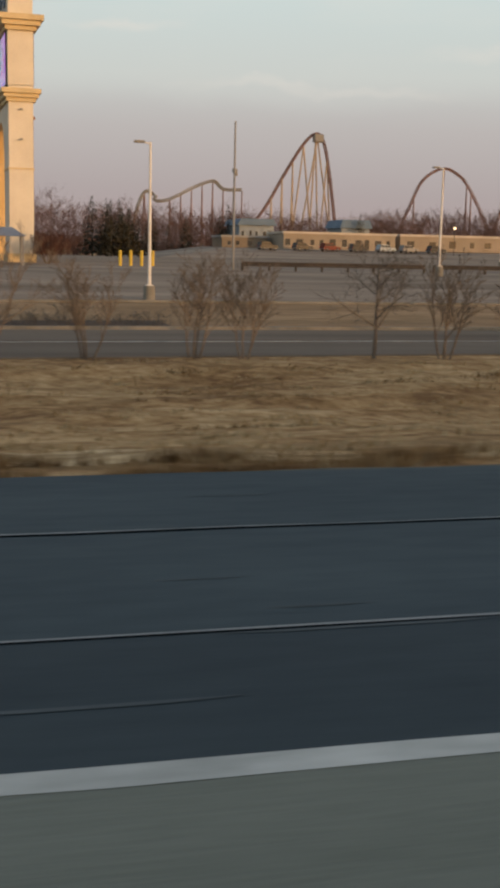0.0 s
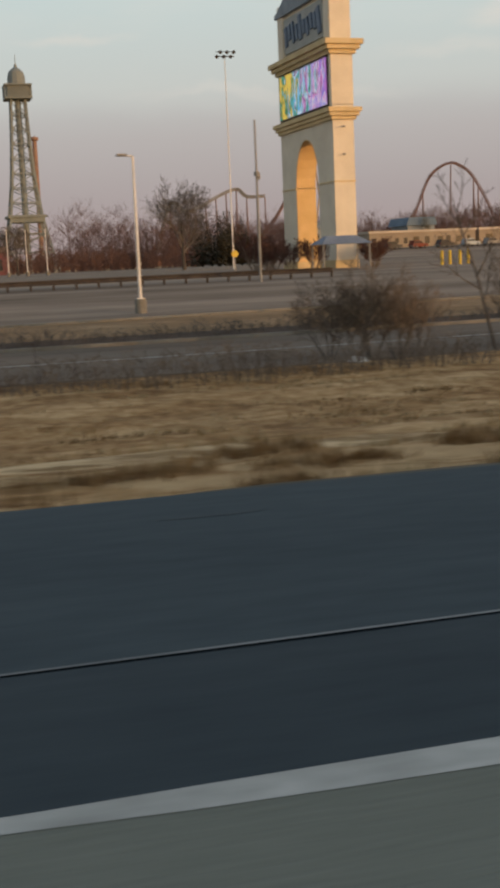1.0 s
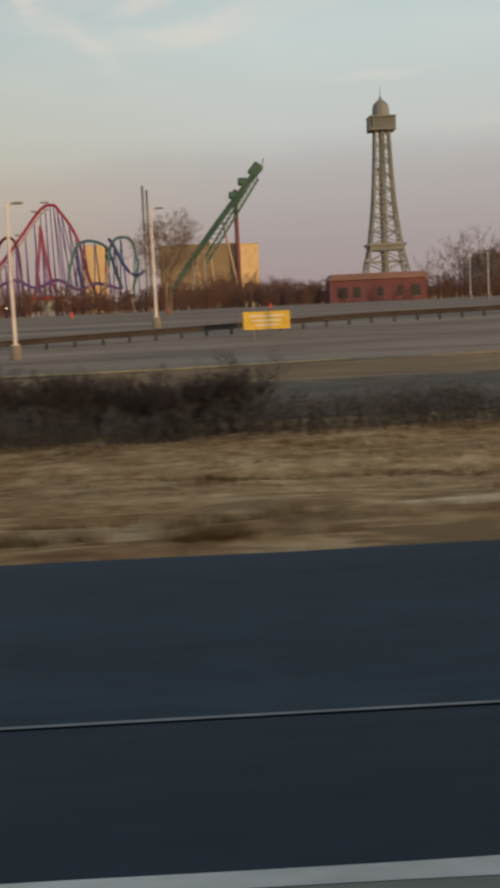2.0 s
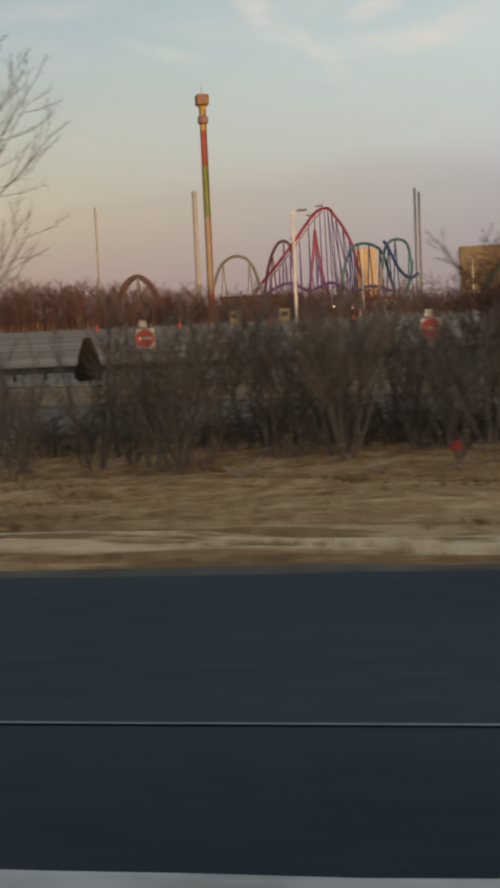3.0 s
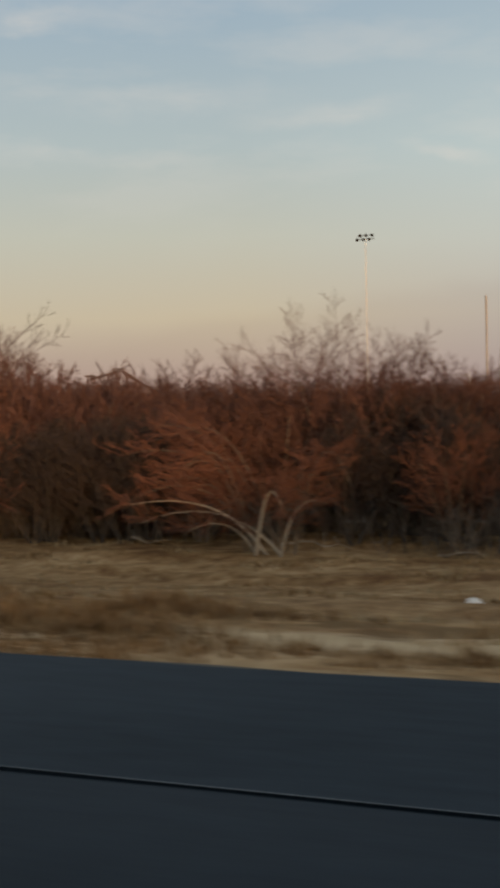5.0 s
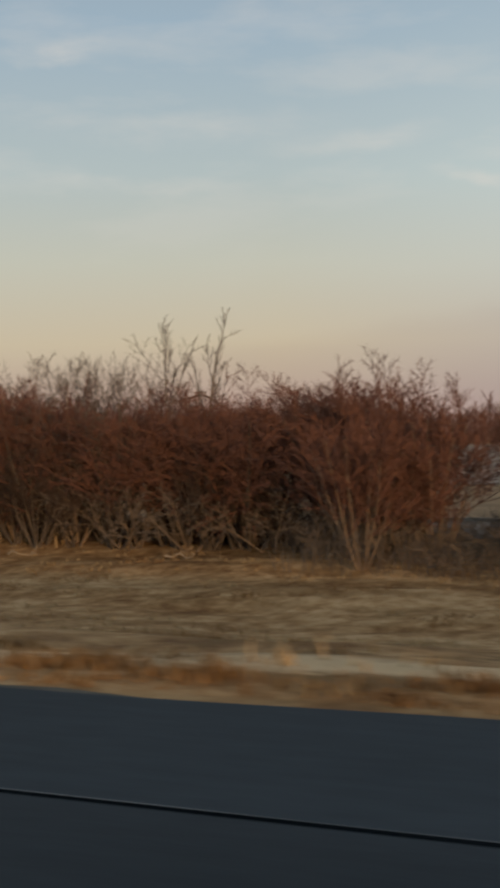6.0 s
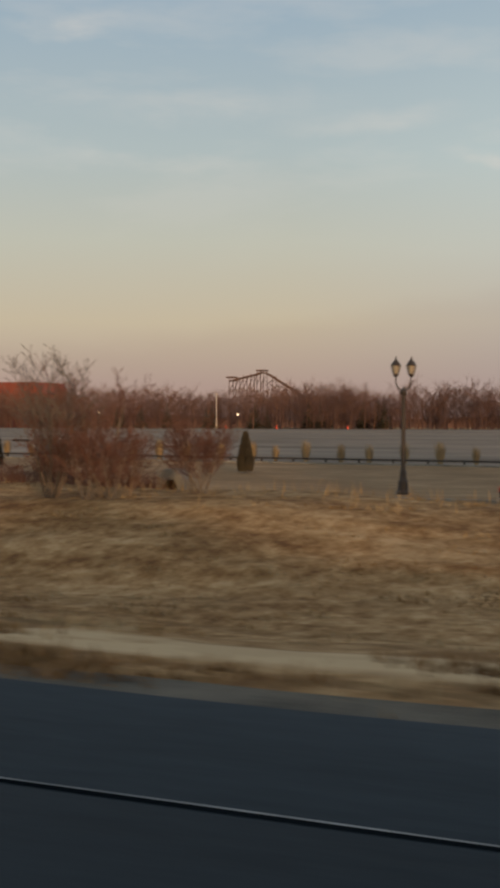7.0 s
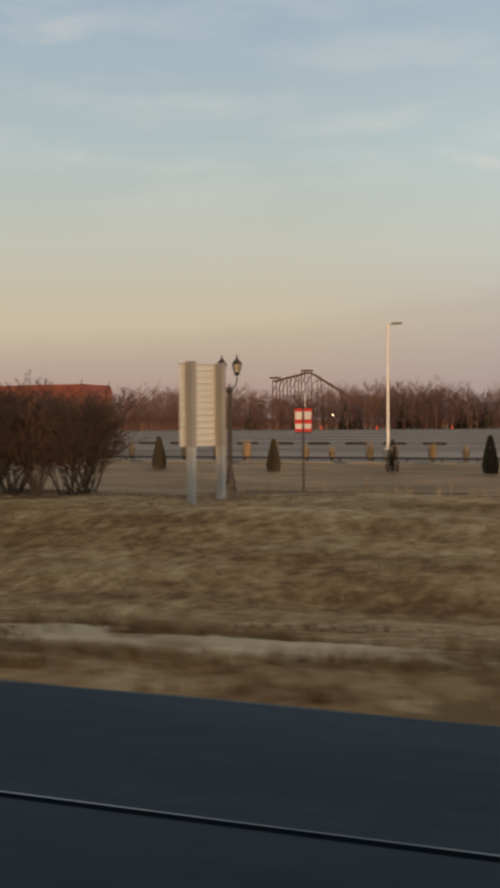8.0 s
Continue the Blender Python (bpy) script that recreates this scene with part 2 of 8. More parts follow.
    tr = nt.nodes.new("ShaderNodeMapRange")
    tr.inputs["From Min"].default_value = 0.30
    tr.inputs["From Max"].default_value = 0.46
    ln(tn.outputs["Fac"], tr.inputs["Value"])
    tm = nt.nodes.new("ShaderNodeMath")
    tm.operation = "MULTIPLY"
    ln(tr.outputs[0], tm.inputs[0])
    ln(strip.outputs[0], tm.inputs[1])
    ln(tm.outputs[0], mix.inputs["Factor"])
    ln(grass, mix.inputs["A"])
    mix.inputs["B"].default_value = (0.64, 0.475, 0.285, 1)
    # brown weed patches with ragged edges, most of them towards the shoulder
    pn = nt.nodes.new("ShaderNodeTexNoise")
    pn.inputs["Scale"].default_value = 0.62
    pn.inputs["Detail"].default_value = 7
    pn.inputs["Roughness"].default_value = 0.62
    pn.inputs["Distortion"].default_value = 0.4
    pm = nt.nodes.new("ShaderNodeMapping")
    pm.inputs["Scale"].default_value = (0.85, 1.25, 1)
    pm.inputs["Rotation"].default_value = (0, 0, 0.12)
    ln(tc.outputs["Object"], pm.inputs[0])
    ln(pm.outputs[0], pn.inputs["Vector"])
    pr = nt.nodes.new("ShaderNodeMapRange")
    for k, v in (("From Min", 0.515), ("From Max", 0.565), ("To Max", 0.92)):
        pr.inputs[k].default_value = v
    ln(pn.outputs["Fac"], pr.inputs["Value"])
    py = nt.nodes.new("ShaderNodeMapRange")
    for k, v in (("From Min", 9.5), ("From Max", 16.0), ("To Min", 1.0), ("To Max", 0.30)):
        py.inputs[k].default_value = v
    ln(sep.outputs["Y"], py.inputs["Value"])
    pk = nt.nodes.new("ShaderNodeMath")
    pk.operation = "MULTIPLY"
    ln(pr.outputs[0], pk.inputs[0])
    ln(py.outputs[0], pk.inputs[1])
    # where the strip runs straight, weeds leave it clear
    sx = nt.nodes.new("ShaderNodeMapRange")
    for k, v in (("From Min", -190.0), ("From Max", -160.0), ("To Min", 0.85), ("To Max", 0.0)):
        sx.inputs[k].default_value = v
    ln(sep.outputs["X"], sx.inputs["Value"])
    clear = nt.nodes.new("ShaderNodeMath")
    clear.operation = "MULTIPLY"
    ln(sx.outputs[0], clear.inputs[0])
    ln(strip.outputs[0], clear.inputs[1])
    left = nt.nodes.new("ShaderNodeMath")
    left.operation = "SUBTRACT"
    left.inputs[0].default_value = 1.0
    ln(clear.outputs[0], left.inputs[1])
    kept = nt.nodes.new("ShaderNodeMath")
    kept.operation = "MULTIPLY"
    ln(pk.outputs[0], kept.inputs[0])
    ln(left.outputs[0], kept.inputs[1])
    weeds = nt.nodes.new("ShaderNodeMix")
    weeds.data_type = "RGBA"
    ln(kept.outputs[0], weeds.inputs["Factor"])
    bn = nt.nodes.new("ShaderNodeTexNoise")
    bn.inputs["Scale"].default_value = 0.5
    bn.inputs["Detail"].default_value = 6
    bn.inputs["Roughness"].default_value = 0.6
    bn.inputs["Distortion"].default_value = 0.6
    bmap = nt.nodes.new("ShaderNodeMapping")
    bmap.inputs["Scale"].default_value = (0.5, 1.3, 1)
    bmap.inputs["Rotation"].default_value = (0, 0, -0.2)
    bmap.inputs["Location"].default_value = (7.0, 3.0, 0)
    ln(tc.outputs["Object"], bmap.inputs[0])
    ln(bmap.outputs[0], bn.inputs["Vector"])
    br = nt.nodes.new("ShaderNodeMapRange")
    for k, v in (("From Min", 0.50), ("From Max", 0.545), ("To Max", 0.6)):
        br.inputs[k].default_value = v
    ln(bn.outputs["Fac"], br.inputs["Value"])
    by = nt.nodes.new("ShaderNodeMapRange")
    for k, v in (("From Min", 11.0), ("From Max", 15.0), ("To Min", 1.0), ("To Max", 0.15)):
        by.inputs[k].default_value = v
    ln(sep.outputs["Y"], by.inputs["Value"])
    bk = nt.nodes.new("ShaderNodeMath")
    bk.operation = "MULTIPLY"
    ln(br.outputs[0], bk.inputs[0])
    ln(by.outputs[0], bk.inputs[1])
    bx = nt.nodes.new("ShaderNodeMapRange")
    for k, v in (("From Min", -160.0), ("From Max", -143.0), ("To Min", 0.08), ("To Max", 1.0)):
        bx.inputs[k].default_value = v
    ln(sep.outputs["X"], bx.inputs["Value"])
    bare_x = nt.nodes.new("ShaderNodeMath")
    bare_x.operation = "MULTIPLY"
    ln(bk.outputs[0], bare_x.inputs[0])
    ln(bx.outputs[0], bare_x.inputs[1])
    bk = bare_x
    bare = nt.nodes.new("ShaderNodeMix")
    bare.data_type = "RGBA"
    ln(bk.outputs[0], bare.inputs["Factor"])
    ln(mix.outputs["Result"], bare.inputs["A"])
    bare.inputs["B"].default_value = (0.54, 0.388, 0.22, 1)
    ln(bare.outputs["Result"], weeds.inputs["A"])
    weeds.inputs["B"].default_value = (0.195, 0.112, 0.045, 1)
    ln(weeds.outputs["Result"], b.inputs["Base Color"])
    return m


def darken_along(m, x0, x1, k):
    """Scales a surface's brightness down to k between two places along the road."""
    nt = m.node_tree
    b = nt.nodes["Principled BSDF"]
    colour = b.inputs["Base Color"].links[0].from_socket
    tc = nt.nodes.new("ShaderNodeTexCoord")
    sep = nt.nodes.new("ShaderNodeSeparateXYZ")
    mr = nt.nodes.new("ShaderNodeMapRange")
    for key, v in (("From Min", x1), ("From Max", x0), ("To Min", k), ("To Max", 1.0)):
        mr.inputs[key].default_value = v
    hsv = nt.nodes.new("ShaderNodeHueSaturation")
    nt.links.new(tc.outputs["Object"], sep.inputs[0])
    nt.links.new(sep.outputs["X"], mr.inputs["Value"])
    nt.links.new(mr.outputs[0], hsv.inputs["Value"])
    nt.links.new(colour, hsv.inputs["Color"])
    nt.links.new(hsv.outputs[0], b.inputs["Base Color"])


M_GRASS = verge_grass()
darken_along(M_GRASS, -128, -152, 0.80)
M_GRAVEL = mat("grey_gravel", (0.055, 0.053, 0.048), (0.165, 0.150, 0.125), 1.5, 30, 0.95, bump=0.6, spec=0.1)
M_TUFT = mat("dry_blades", (0.24, 0.175, 0.095), (0.44, 0.33, 0.19), 0.4, 6, 0.9, bump=0)
M_TUFT_DARK = mat("brown_weeds", (0.125, 0.074, 0.034), (0.235, 0.146, 0.067), 0.4, 6, 0.9, bump=0)
M_SHOULDER_OLD = mat("older_asphalt", (0.028, 0.043, 0.056), (0.06, 0.082, 0.096), 0.7, 9, 0.75, bump=0.2, stretch=(0.3, 0.9, 1), spec=0.15)
M_STRIP_OLD = mat("older_dark_asphalt", (0.02, 0.032, 0.043), (0.042, 0.059, 0.071), 0.7, 9, 0.7, bump=0.2, stretch=(0.3, 0.9, 1), spec=0.15)
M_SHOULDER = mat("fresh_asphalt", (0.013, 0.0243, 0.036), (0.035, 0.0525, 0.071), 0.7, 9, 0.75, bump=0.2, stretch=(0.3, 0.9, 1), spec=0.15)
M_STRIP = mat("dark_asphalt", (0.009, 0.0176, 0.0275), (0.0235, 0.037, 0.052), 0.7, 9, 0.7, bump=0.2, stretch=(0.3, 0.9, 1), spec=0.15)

darken_along(M_TUFT, -128, -152, 0.82)
darken_along(M_SHOULDER, -134, -148, 0.75)
darken_along(M_STRIP, -134, -148, 0.75)
M_SCUFF = mat("scuffed_asphalt", (0.055, 0.068, 0.078), (0.10, 0.115, 0.125), 1.2, 12, 0.8, bump=0.1, spec=0.1)
M_SEAL_DIM = mat("dull_joint", (0.07, 0.08, 0.088), (0.17, 0.183, 0.193), 1.2, 12, 0.8, bump=0.1, spec=0.1)
M_ROADBLACK = mat("road_black", (0.003, 0.005, 0.007), (0.008, 0.011, 0.014), 0.6, 20, 1.0, bump=0.1, spec=0.0)
M_LANE = mat("worn_concrete_lane", (0.115, 0.128, 0.110), (0.195, 0.21, 0.185), 0.5, 25, 0.85, bump=0.3, stretch=(0.2, 2, 1))
M_LINE = mat("worn_white_line", (0.22, 0.23, 0.22), (0.60, 0.61, 0.60), 1.3, 14, 0.7, bump=0.1)
M_SEAL = mat("pale_joint", (0.12, 0.13, 0.138), (0.32, 0.33, 0.34), 1.2, 12, 0.8, bump=0.1, spec=0.1)
M_DRIVE = mat("grey_road_asphalt", (0.142, 0.117, 0.098), (0.222, 0.188, 0.158), 0.25, 12, 0.9, bump=0.2, stretch=(0.15, 1.6, 1), spec=0.0)
M_LOT = mat("bleached_lot_asphalt", (0.150, 0.124, 0.103), (0.36, 0.302, 0.252), 0.11, 1.2, 0.95, bump=0.15, stretch=(0.25, 2.2, 1), spec=0.0)
M_KERB = mat("kerb_concrete", (0.14, 0.13, 0.112), (0.25, 0.235, 0.205), 0.8, 12, 0.85)
M_YELLOW = mat("yellow_paint", (0.50, 0.34, 0.04), (0.72, 0.52, 0.08), 1.5, 14, 0.6, bump=0.1)
M_GREENISH = stretched("winter_turf", [(0.158, 0.099, 0.053), (0.258, 0.168, 0.093), (0.37, 0.25, 0.147)], 0.5)
M_MULCH = mat("bark_mulch", (0.04, 0.025, 0.018), (0.10, 0.065, 0.045), 1.5, 20, 0.95)
M_POLE = mat("pale_pole_paint", (0.58, 0.55, 0.52), (0.74, 0.71, 0.68), 2, 20, 0.55, bump=0.05)
M_GREYGREEN = mat("weathered_aluminium_back", (0.36, 0.40, 0.36), (0.54, 0.58, 0.53), 2, 15, 0.55, metal=0.2, bump=0.05)
M_POSTGREY = mat("dull_galvanised_post", (0.25, 0.265, 0.27), (0.38, 0.395, 0.40), 2, 15, 0.7, metal=0.1, bump=0.05)
# aluminium darkened to draw the shadow line under each rib
M_RIB = mat("shadow_dark_aluminium_rib", (0.07, 0.085, 0.08), (0.14, 0.16, 0.15), 2, 15, 0.6, metal=0.2, bump=0.05)
M_TEALSTEEL = mat("dark_teal_steel", (0.045, 0.075, 0.085), (0.09, 0.125, 0.135), 2, 15, 0.6, metal=0.2, bump=0.05)
M_PALEALU = mat("pale_aluminium_back", (0.50, 0.53, 0.55), (0.66, 0.68, 0.69), 2, 15, 0.55, metal=0.2, bump=0.05)
M_DARKPOLE = mat("dark_metal", (0.025, 0.022, 0.02), (0.06, 0.052, 0.048), 3, 30, 0.55, metal=0.3, bump=0.05)
M_BLACK = mat("black_iron", (0.02, 0.016, 0.014), (0.05, 0.04, 0.036), 3, 30, 0.5, bump=0.1)
M_RUST = mat("weathering_rail", (0.028, 0.024, 0.023), (0.066, 0.054, 0.048), 1.5, 16, 0.85, bump=0.2)
M_BARK = mat("grey_bark", (0.040, 0.034, 0.030), (0.095, 0.08, 0.070), 3, 18, 0.95, bump=0.5, stretch=(1, 1, 0.3), vary=0.15)
M_TWIG = mat("brown_twigs", (0.070, 0.060, 0.053), (0.145, 0.124, 0.108), 1.2, 8, 0.95, bump=0, vary=0.25)
M_BRUSH = mat("grey_brush", (0.102, 0.080, 0.065), (0.212, 0.168, 0.134), 1.2, 8, 0.95, bump=0, vary=0.25)
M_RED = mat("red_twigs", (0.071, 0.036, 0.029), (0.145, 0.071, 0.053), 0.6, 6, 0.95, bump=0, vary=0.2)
# the red twigs again, brighter: low sun is put into this orange
M_SUNTWIG = mat("sun_tinted_twigs", (0.105, 0.045, 0.029), (0.215, 0.095, 0.060), 0.6, 6, 0.95, bump=0, vary=0.2)
# brown twigs darkened further, to hold the shade inside the brush
M_DARKTWIG = mat("dark_brown_shade_twigs", (0.026, 0.019, 0.017), (0.064, 0.046, 0.040), 1.2, 8, 0.95, bump=0, vary=0.2)
M_BROWNTWIG = mat("brown_brush_twigs", (0.046, 0.029, 0.023), (0.102, 0.065, 0.051), 1.2, 8, 0.95, bump=0, vary=0.2)
M_PALETWIG = mat("pale_stems", (0.11, 0.085, 0.066), (0.23, 0.18, 0.138), 1.2, 8, 0.9, bump=0, vary=0.25)
M_PALEWOOD = mat("bleached_wood", (0.20, 0.165, 0.125), (0.40, 0.34, 0.27), 2, 14, 0.9, bump=0.3)
M_BELT = mat("winter_wood", (0.100, 0.056, 0.046), (0.19, 0.107, 0.083), 0.05, 0.7, 0.95, bump=0)
M_NEEDLE = mat("pine_needles", (0.060, 0.043, 0.020), (0.155, 0.100, 0.045), 0.8, 6, 0.9, bump=0, vary=0.1)
M_EVERGREEN = mat("dark_evergreen", (0.030, 0.028, 0.019), (0.075, 0.065, 0.042), 1.5, 9, 0.9, bump=0, vary=0.15)
M_SHRUB = mat("brownish_evergreen", (0.030, 0.026, 0.018), (0.066, 0.054, 0.034), 1.5, 9, 0.9, bump=0, vary=0.15)
M_STUCCO = mat("cream_stucco", (0.60, 0.53, 0.43), (0.72, 0.645, 0.53), 0.5, 9, 0.9, bump=0.15)
M_STUCCO_TRIM = mat("ochre_stucco_trim", (0.52, 0.40, 0.22), (0.66, 0.52, 0.31), 0.7, 9, 0.9, bump=0.15)
# stucco tinted orange for the light bounced within the arch
M_REVEAL = mat("bounce_tinted_stucco", (0.60, 0.40, 0.17), (0.72, 0.50, 0.25), 0.7, 9, 0.9, bump=0.15)
M_SLATE = mat("grey_blue_panel", (0.16, 0.19, 0.23), (0.26, 0.30, 0.34), 0.8, 9, 0.6, bump=0.05)
M_BOARD = mat("pale_grey_board", (0.30, 0.31, 0.30), (0.40, 0.41, 0.40), 0.8, 9, 0.7, bump=0.05)
M_LETTER = mat("blue_raised_shapes", (0.07, 0.10, 0.16), (0.13, 0.18, 0.26), 1.5, 9, 0.5, bump=0)
M_TANWALL = mat("tan_wall", (0.19, 0.155, 0.10), (0.27, 0.22, 0.15), 0.15, 2, 0.9, bump=0.1)
M_PALETAN = mat("pale_tan_wall", (0.24, 0.195, 0.15), (0.34, 0.285, 0.225), 0.15, 2, 0.9, bump=0.1)
M_ROOFTAN = mat("pale_flat_roof", (0.42, 0.37, 0.31), (0.55, 0.49, 0.42), 0.2, 2, 0.9, bump=0.1)
M_GLASSDARK = mat("dark_window", (0.02, 0.022, 0.026), (0.05, 0.055, 0.06), 0.3, 2, 0.15, bump=0, spec=0.6)
M_BARN = mat("red_barn_boards", (0.13, 0.038, 0.028), (0.20, 0.062, 0.044), 0.2, 2, 0.85, bump=0.15)
M_BARNROOF = mat("red_metal_roof", (0.16, 0.042, 0.03), (0.24, 0.07, 0.045), 0.2, 2, 0.6, bump=0.1)
M_DULLWALL = mat("dull_brown_wall", (0.15, 0.12, 0.09), (0.23, 0.185, 0.14), 0.15, 2, 0.9, bump=0.1)
M_TOWERGREY = mat("pale_grey_tower", (0.31, 0.30, 0.30), (0.42, 0.40, 0.40), 0.1, 1, 0.8, bump=0)
M_BLUEROOF = mat("blue_roof", (0.09, 0.135, 0.20), (0.14, 0.20, 0.28), 0.2, 2, 0.7, bump=0.1)
M_CANOPY = mat("slate_blue_canopy", (0.13, 0.16, 0.22), (0.22, 0.26, 0.33), 0.6, 6, 0.7, bump=0.1)
# track and tower paints are dulled, putting the haze of distance into them
M_PINK = mat("magenta_track_paint", (0.27, 0.055, 0.105), (0.36, 0.085, 0.15), 0.1, 1, 0.5, bump=0)
M_PURPLE = mat("purple_support_paint", (0.115, 0.075, 0.22), (0.19, 0.125, 0.32), 0.1, 1, 0.5, bump=0)
M_TEAL = mat("teal_track_paint", (0.065, 0.16, 0.20), (0.12, 0.24, 0.28), 0.1, 1, 0.5, bump=0)
M_DEEPBLUE = mat("deep_blue_support_paint", (0.035, 0.06, 0.16), (0.07, 0.11, 0.25), 0.1, 1, 0.5, bump=0)
M_PALELILAC = mat("pale_lilac_walkway", (0.26, 0.235, 0.27), (0.36, 0.33, 0.36), 0.1, 1, 0.7, bump=0)
M_GREENTRACK = mat("green_track_paint", (0.030, 0.080, 0.070), (0.066, 0.145, 0.118), 0.1, 1, 0.5, bump=0)
M_REDTRACK = mat("dark_red_track", (0.13, 0.080, 0.075), (0.21, 0.13, 0.12), 0.1, 1, 0.55, bump=0)
M_OCHRE = mat("ochre_support_paint", (0.28, 0.215, 0.15), (0.39, 0.31, 0.22), 0.1, 1, 0.6, bump=0)
M_MAROON = mat("maroon_column", (0.09, 0.035, 0.045), (0.16, 0.06, 0.07), 0.1, 1, 0.6, bump=0)
M_TIMBER = mat("dark_timber", (0.09, 0.055, 0.046), (0.16, 0.10, 0.083), 0.2, 2, 0.9, bump=0)
M_GREYSTEEL = mat("grey_steel", (0.19, 0.185, 0.18), (0.30, 0.29, 0.28), 0.1, 1, 0.6, bump=0)
M_IRON = mat("blue_grey_lattice", (0.14, 0.165, 0.17), (0.23, 0.255, 0.25), 0.1, 1, 0.65, bump=0)
M_TOWER_Y = mat("tower_yellow", (0.40, 0.29, 0.07), (0.52, 0.39, 0.11), 0.1, 1, 0.5, bump=0)
M_TOWER_R = mat("tower_red", (0.29, 0.060, 0.042), (0.39, 0.095, 0.065), 0.1, 1, 0.5, bump=0)
M_TOWER_G = mat("tower_green", (0.14, 0.20, 0.045), (0.23, 0.30, 0.08), 0.1, 1, 0.5, bump=0)
M_TOWER_TOP = mat("tower_brown_cap", (0.20, 0.12, 0.09), (0.30, 0.19, 0.14), 0.2, 1, 0.7, bump=0)
M_SIGNRED = mat("sign_red", (0.46, 0.028, 0.028), (0.58, 0.05, 0.04), 2, 12, 0.5, bump=0)
M_SIGNWHITE = mat("sign_white", (0.52, 0.51, 0.48), (0.66, 0.65, 0.62), 2, 12, 0.5, bump=0)
M_ROCK = mat("pale_limestone", (0.30, 0.27, 0.23), (0.62, 0.58, 0.51), 1.4, 9, 0.9, bump=0.6, vary=0.15)
M_LITTER = mat("pale_litter", (0.50, 0.50, 0.50), (0.78, 0.78, 0.77), 2, 12, 0.6, bump=0.1)
M_CARBLUE = mat("light_blue_car_paint", (0.045, 0.16, 0.30), (0.07, 0.21, 0.37), 0.6, 5, 0.35, bump=0, spec=0.5)
M_CARDARK = mat("near_black_car_paint", (0.012, 0.012, 0.014), (0.03, 0.03, 0.034), 0.6, 5, 0.35, bump=0, spec=0.5)
M_CARWHITE = mat("white_car_roof", (0.30, 0.36, 0.42), (0.38, 0.44, 0.50), 0.6, 5, 0.4, bump=0, spec=0.5)
M_RUBBER = mat("tyre_rubber", (0.012, 0.012, 0.012), (0.03, 0.03, 0.03), 4, 30, 0.9, bump=0.1)
M_CONE = mat("red_orange_plastic", (0.60, 0.06, 0.03), (0.75, 0.11, 0.05), 2, 12, 0.6, bump=0)
M_GLASS = mat("frosted_lantern_glass", (0.30, 0.27, 0.22), (0.44, 0.40, 0.33), 2, 12, 0.25, bump=0, spec=0.5)
M_STRAW = mat("straw_ornamental_grass", (0.22, 0.165, 0.095), (0.35, 0.27, 0.165), 1.2, 8, 0.95, bump=0, vary=0.2)


def glow(name, colour, strength):
    m = bpy.data.materials.new(name)
    m.use_nodes = True
    b = m.node_tree.nodes["Principled BSDF"]
    b.inputs["Base Color"].default_value = (*colour, 1)
    b.inputs["Emission Color"].default_value = (*colour, 1)
    b.inputs["Emission Strength"].default_value = strength
    return m


M_LAMPON = glow("lit_lamp", (1.0, 0.74, 0.45), 2.0)


def build_screen():
    m = glow("led_screen", (0.2, 0.3, 0.6), 1.0)
    nt = m.node_tree
    b = nt.nodes["Principled BSDF"]
    tc = nt.nodes.new("ShaderNodeTexCoord")
    mp = nt.nodes.new("ShaderNodeMapping")
    mp.inputs["Rotation"].default_value = (0.6, 0, 0)
    mp.inputs["Scale"].default_value = (1, 0.75, 0.28)
    nt.links.new(tc.outputs["Object"], mp.inputs[0])
    n = nt.nodes.new("ShaderNodeTexNoise")
    n.inputs["Scale"].default_value = 1.0
    n.inputs["Detail"].default_value = 5
    n.inputs["Distortion"].default_value = 1.6
    nt.links.new(mp.outputs[0], n.inputs["Vector"])
    # gold towards one end, white and magenta towards the other
    sep = nt.nodes.new("ShaderNodeSeparateXYZ")
    nt.links.new(tc.outputs["Object"], sep.inputs[0])
    tilt = nt.nodes.new("ShaderNodeMath")
    tilt.operation = "MULTIPLY_ADD"
    tilt.inputs[1].default_value = -0.035
    nt.links.new(sep.outputs["X"], tilt.inputs[0])
    nt.links.new(n.outputs["Fac"], tilt.inputs[2])
    r = ramp(nt, [(0.25, (0.80, 0.52, 0.08)), (0.33, (0.55, 0.42, 0.05)), (0.37, (0.02, 0.08, 0.03)), (0.42, (0.05, 0.30, 0.16)), (0.47, (0.10, 0.40, 0.75)), (0.51, (0.75, 0.74, 0.78)),
                  (0.55, (0.05, 0.05, 0.14)), (0.60, (0.50, 0.08, 0.45)), (0.65, (0.70, 0.62, 0.75)), (0.70, (0.10, 0.10, 0.50)), (0.78, (0.45, 0.15, 0.55))])
    nt.links.new(tilt.outputs[0], r.inputs[0])
    nt.links.new(r.outputs[0], b.inputs["Emission Color"])
    nt.links.new(r.outputs[0], b.inputs["Base Color"])
    b.inputs["Emission Strength"].default_value = 0.6
    return m


M_SCREEN = build_screen()

# ---- building helpers ----


def mesh_of(name, bm, material=None):
    me = bpy.data.meshes.new(name)
    bm.to_mesh(me)
    bm.free()
    if material:
        me.materials.append(material)
    return me


def part(name, bm, material, parent, label=""):
    ob = new(name, mesh_of(name, bm, material))
    ob.parent = parent
    if label:
        tagged(ob, label)
    return ob


def piece(name, me, parent, m=None):
    ob = new(name, me)
    ob.parent = parent
    if m is not None:
        ob.matrix_basis = m
    return ob


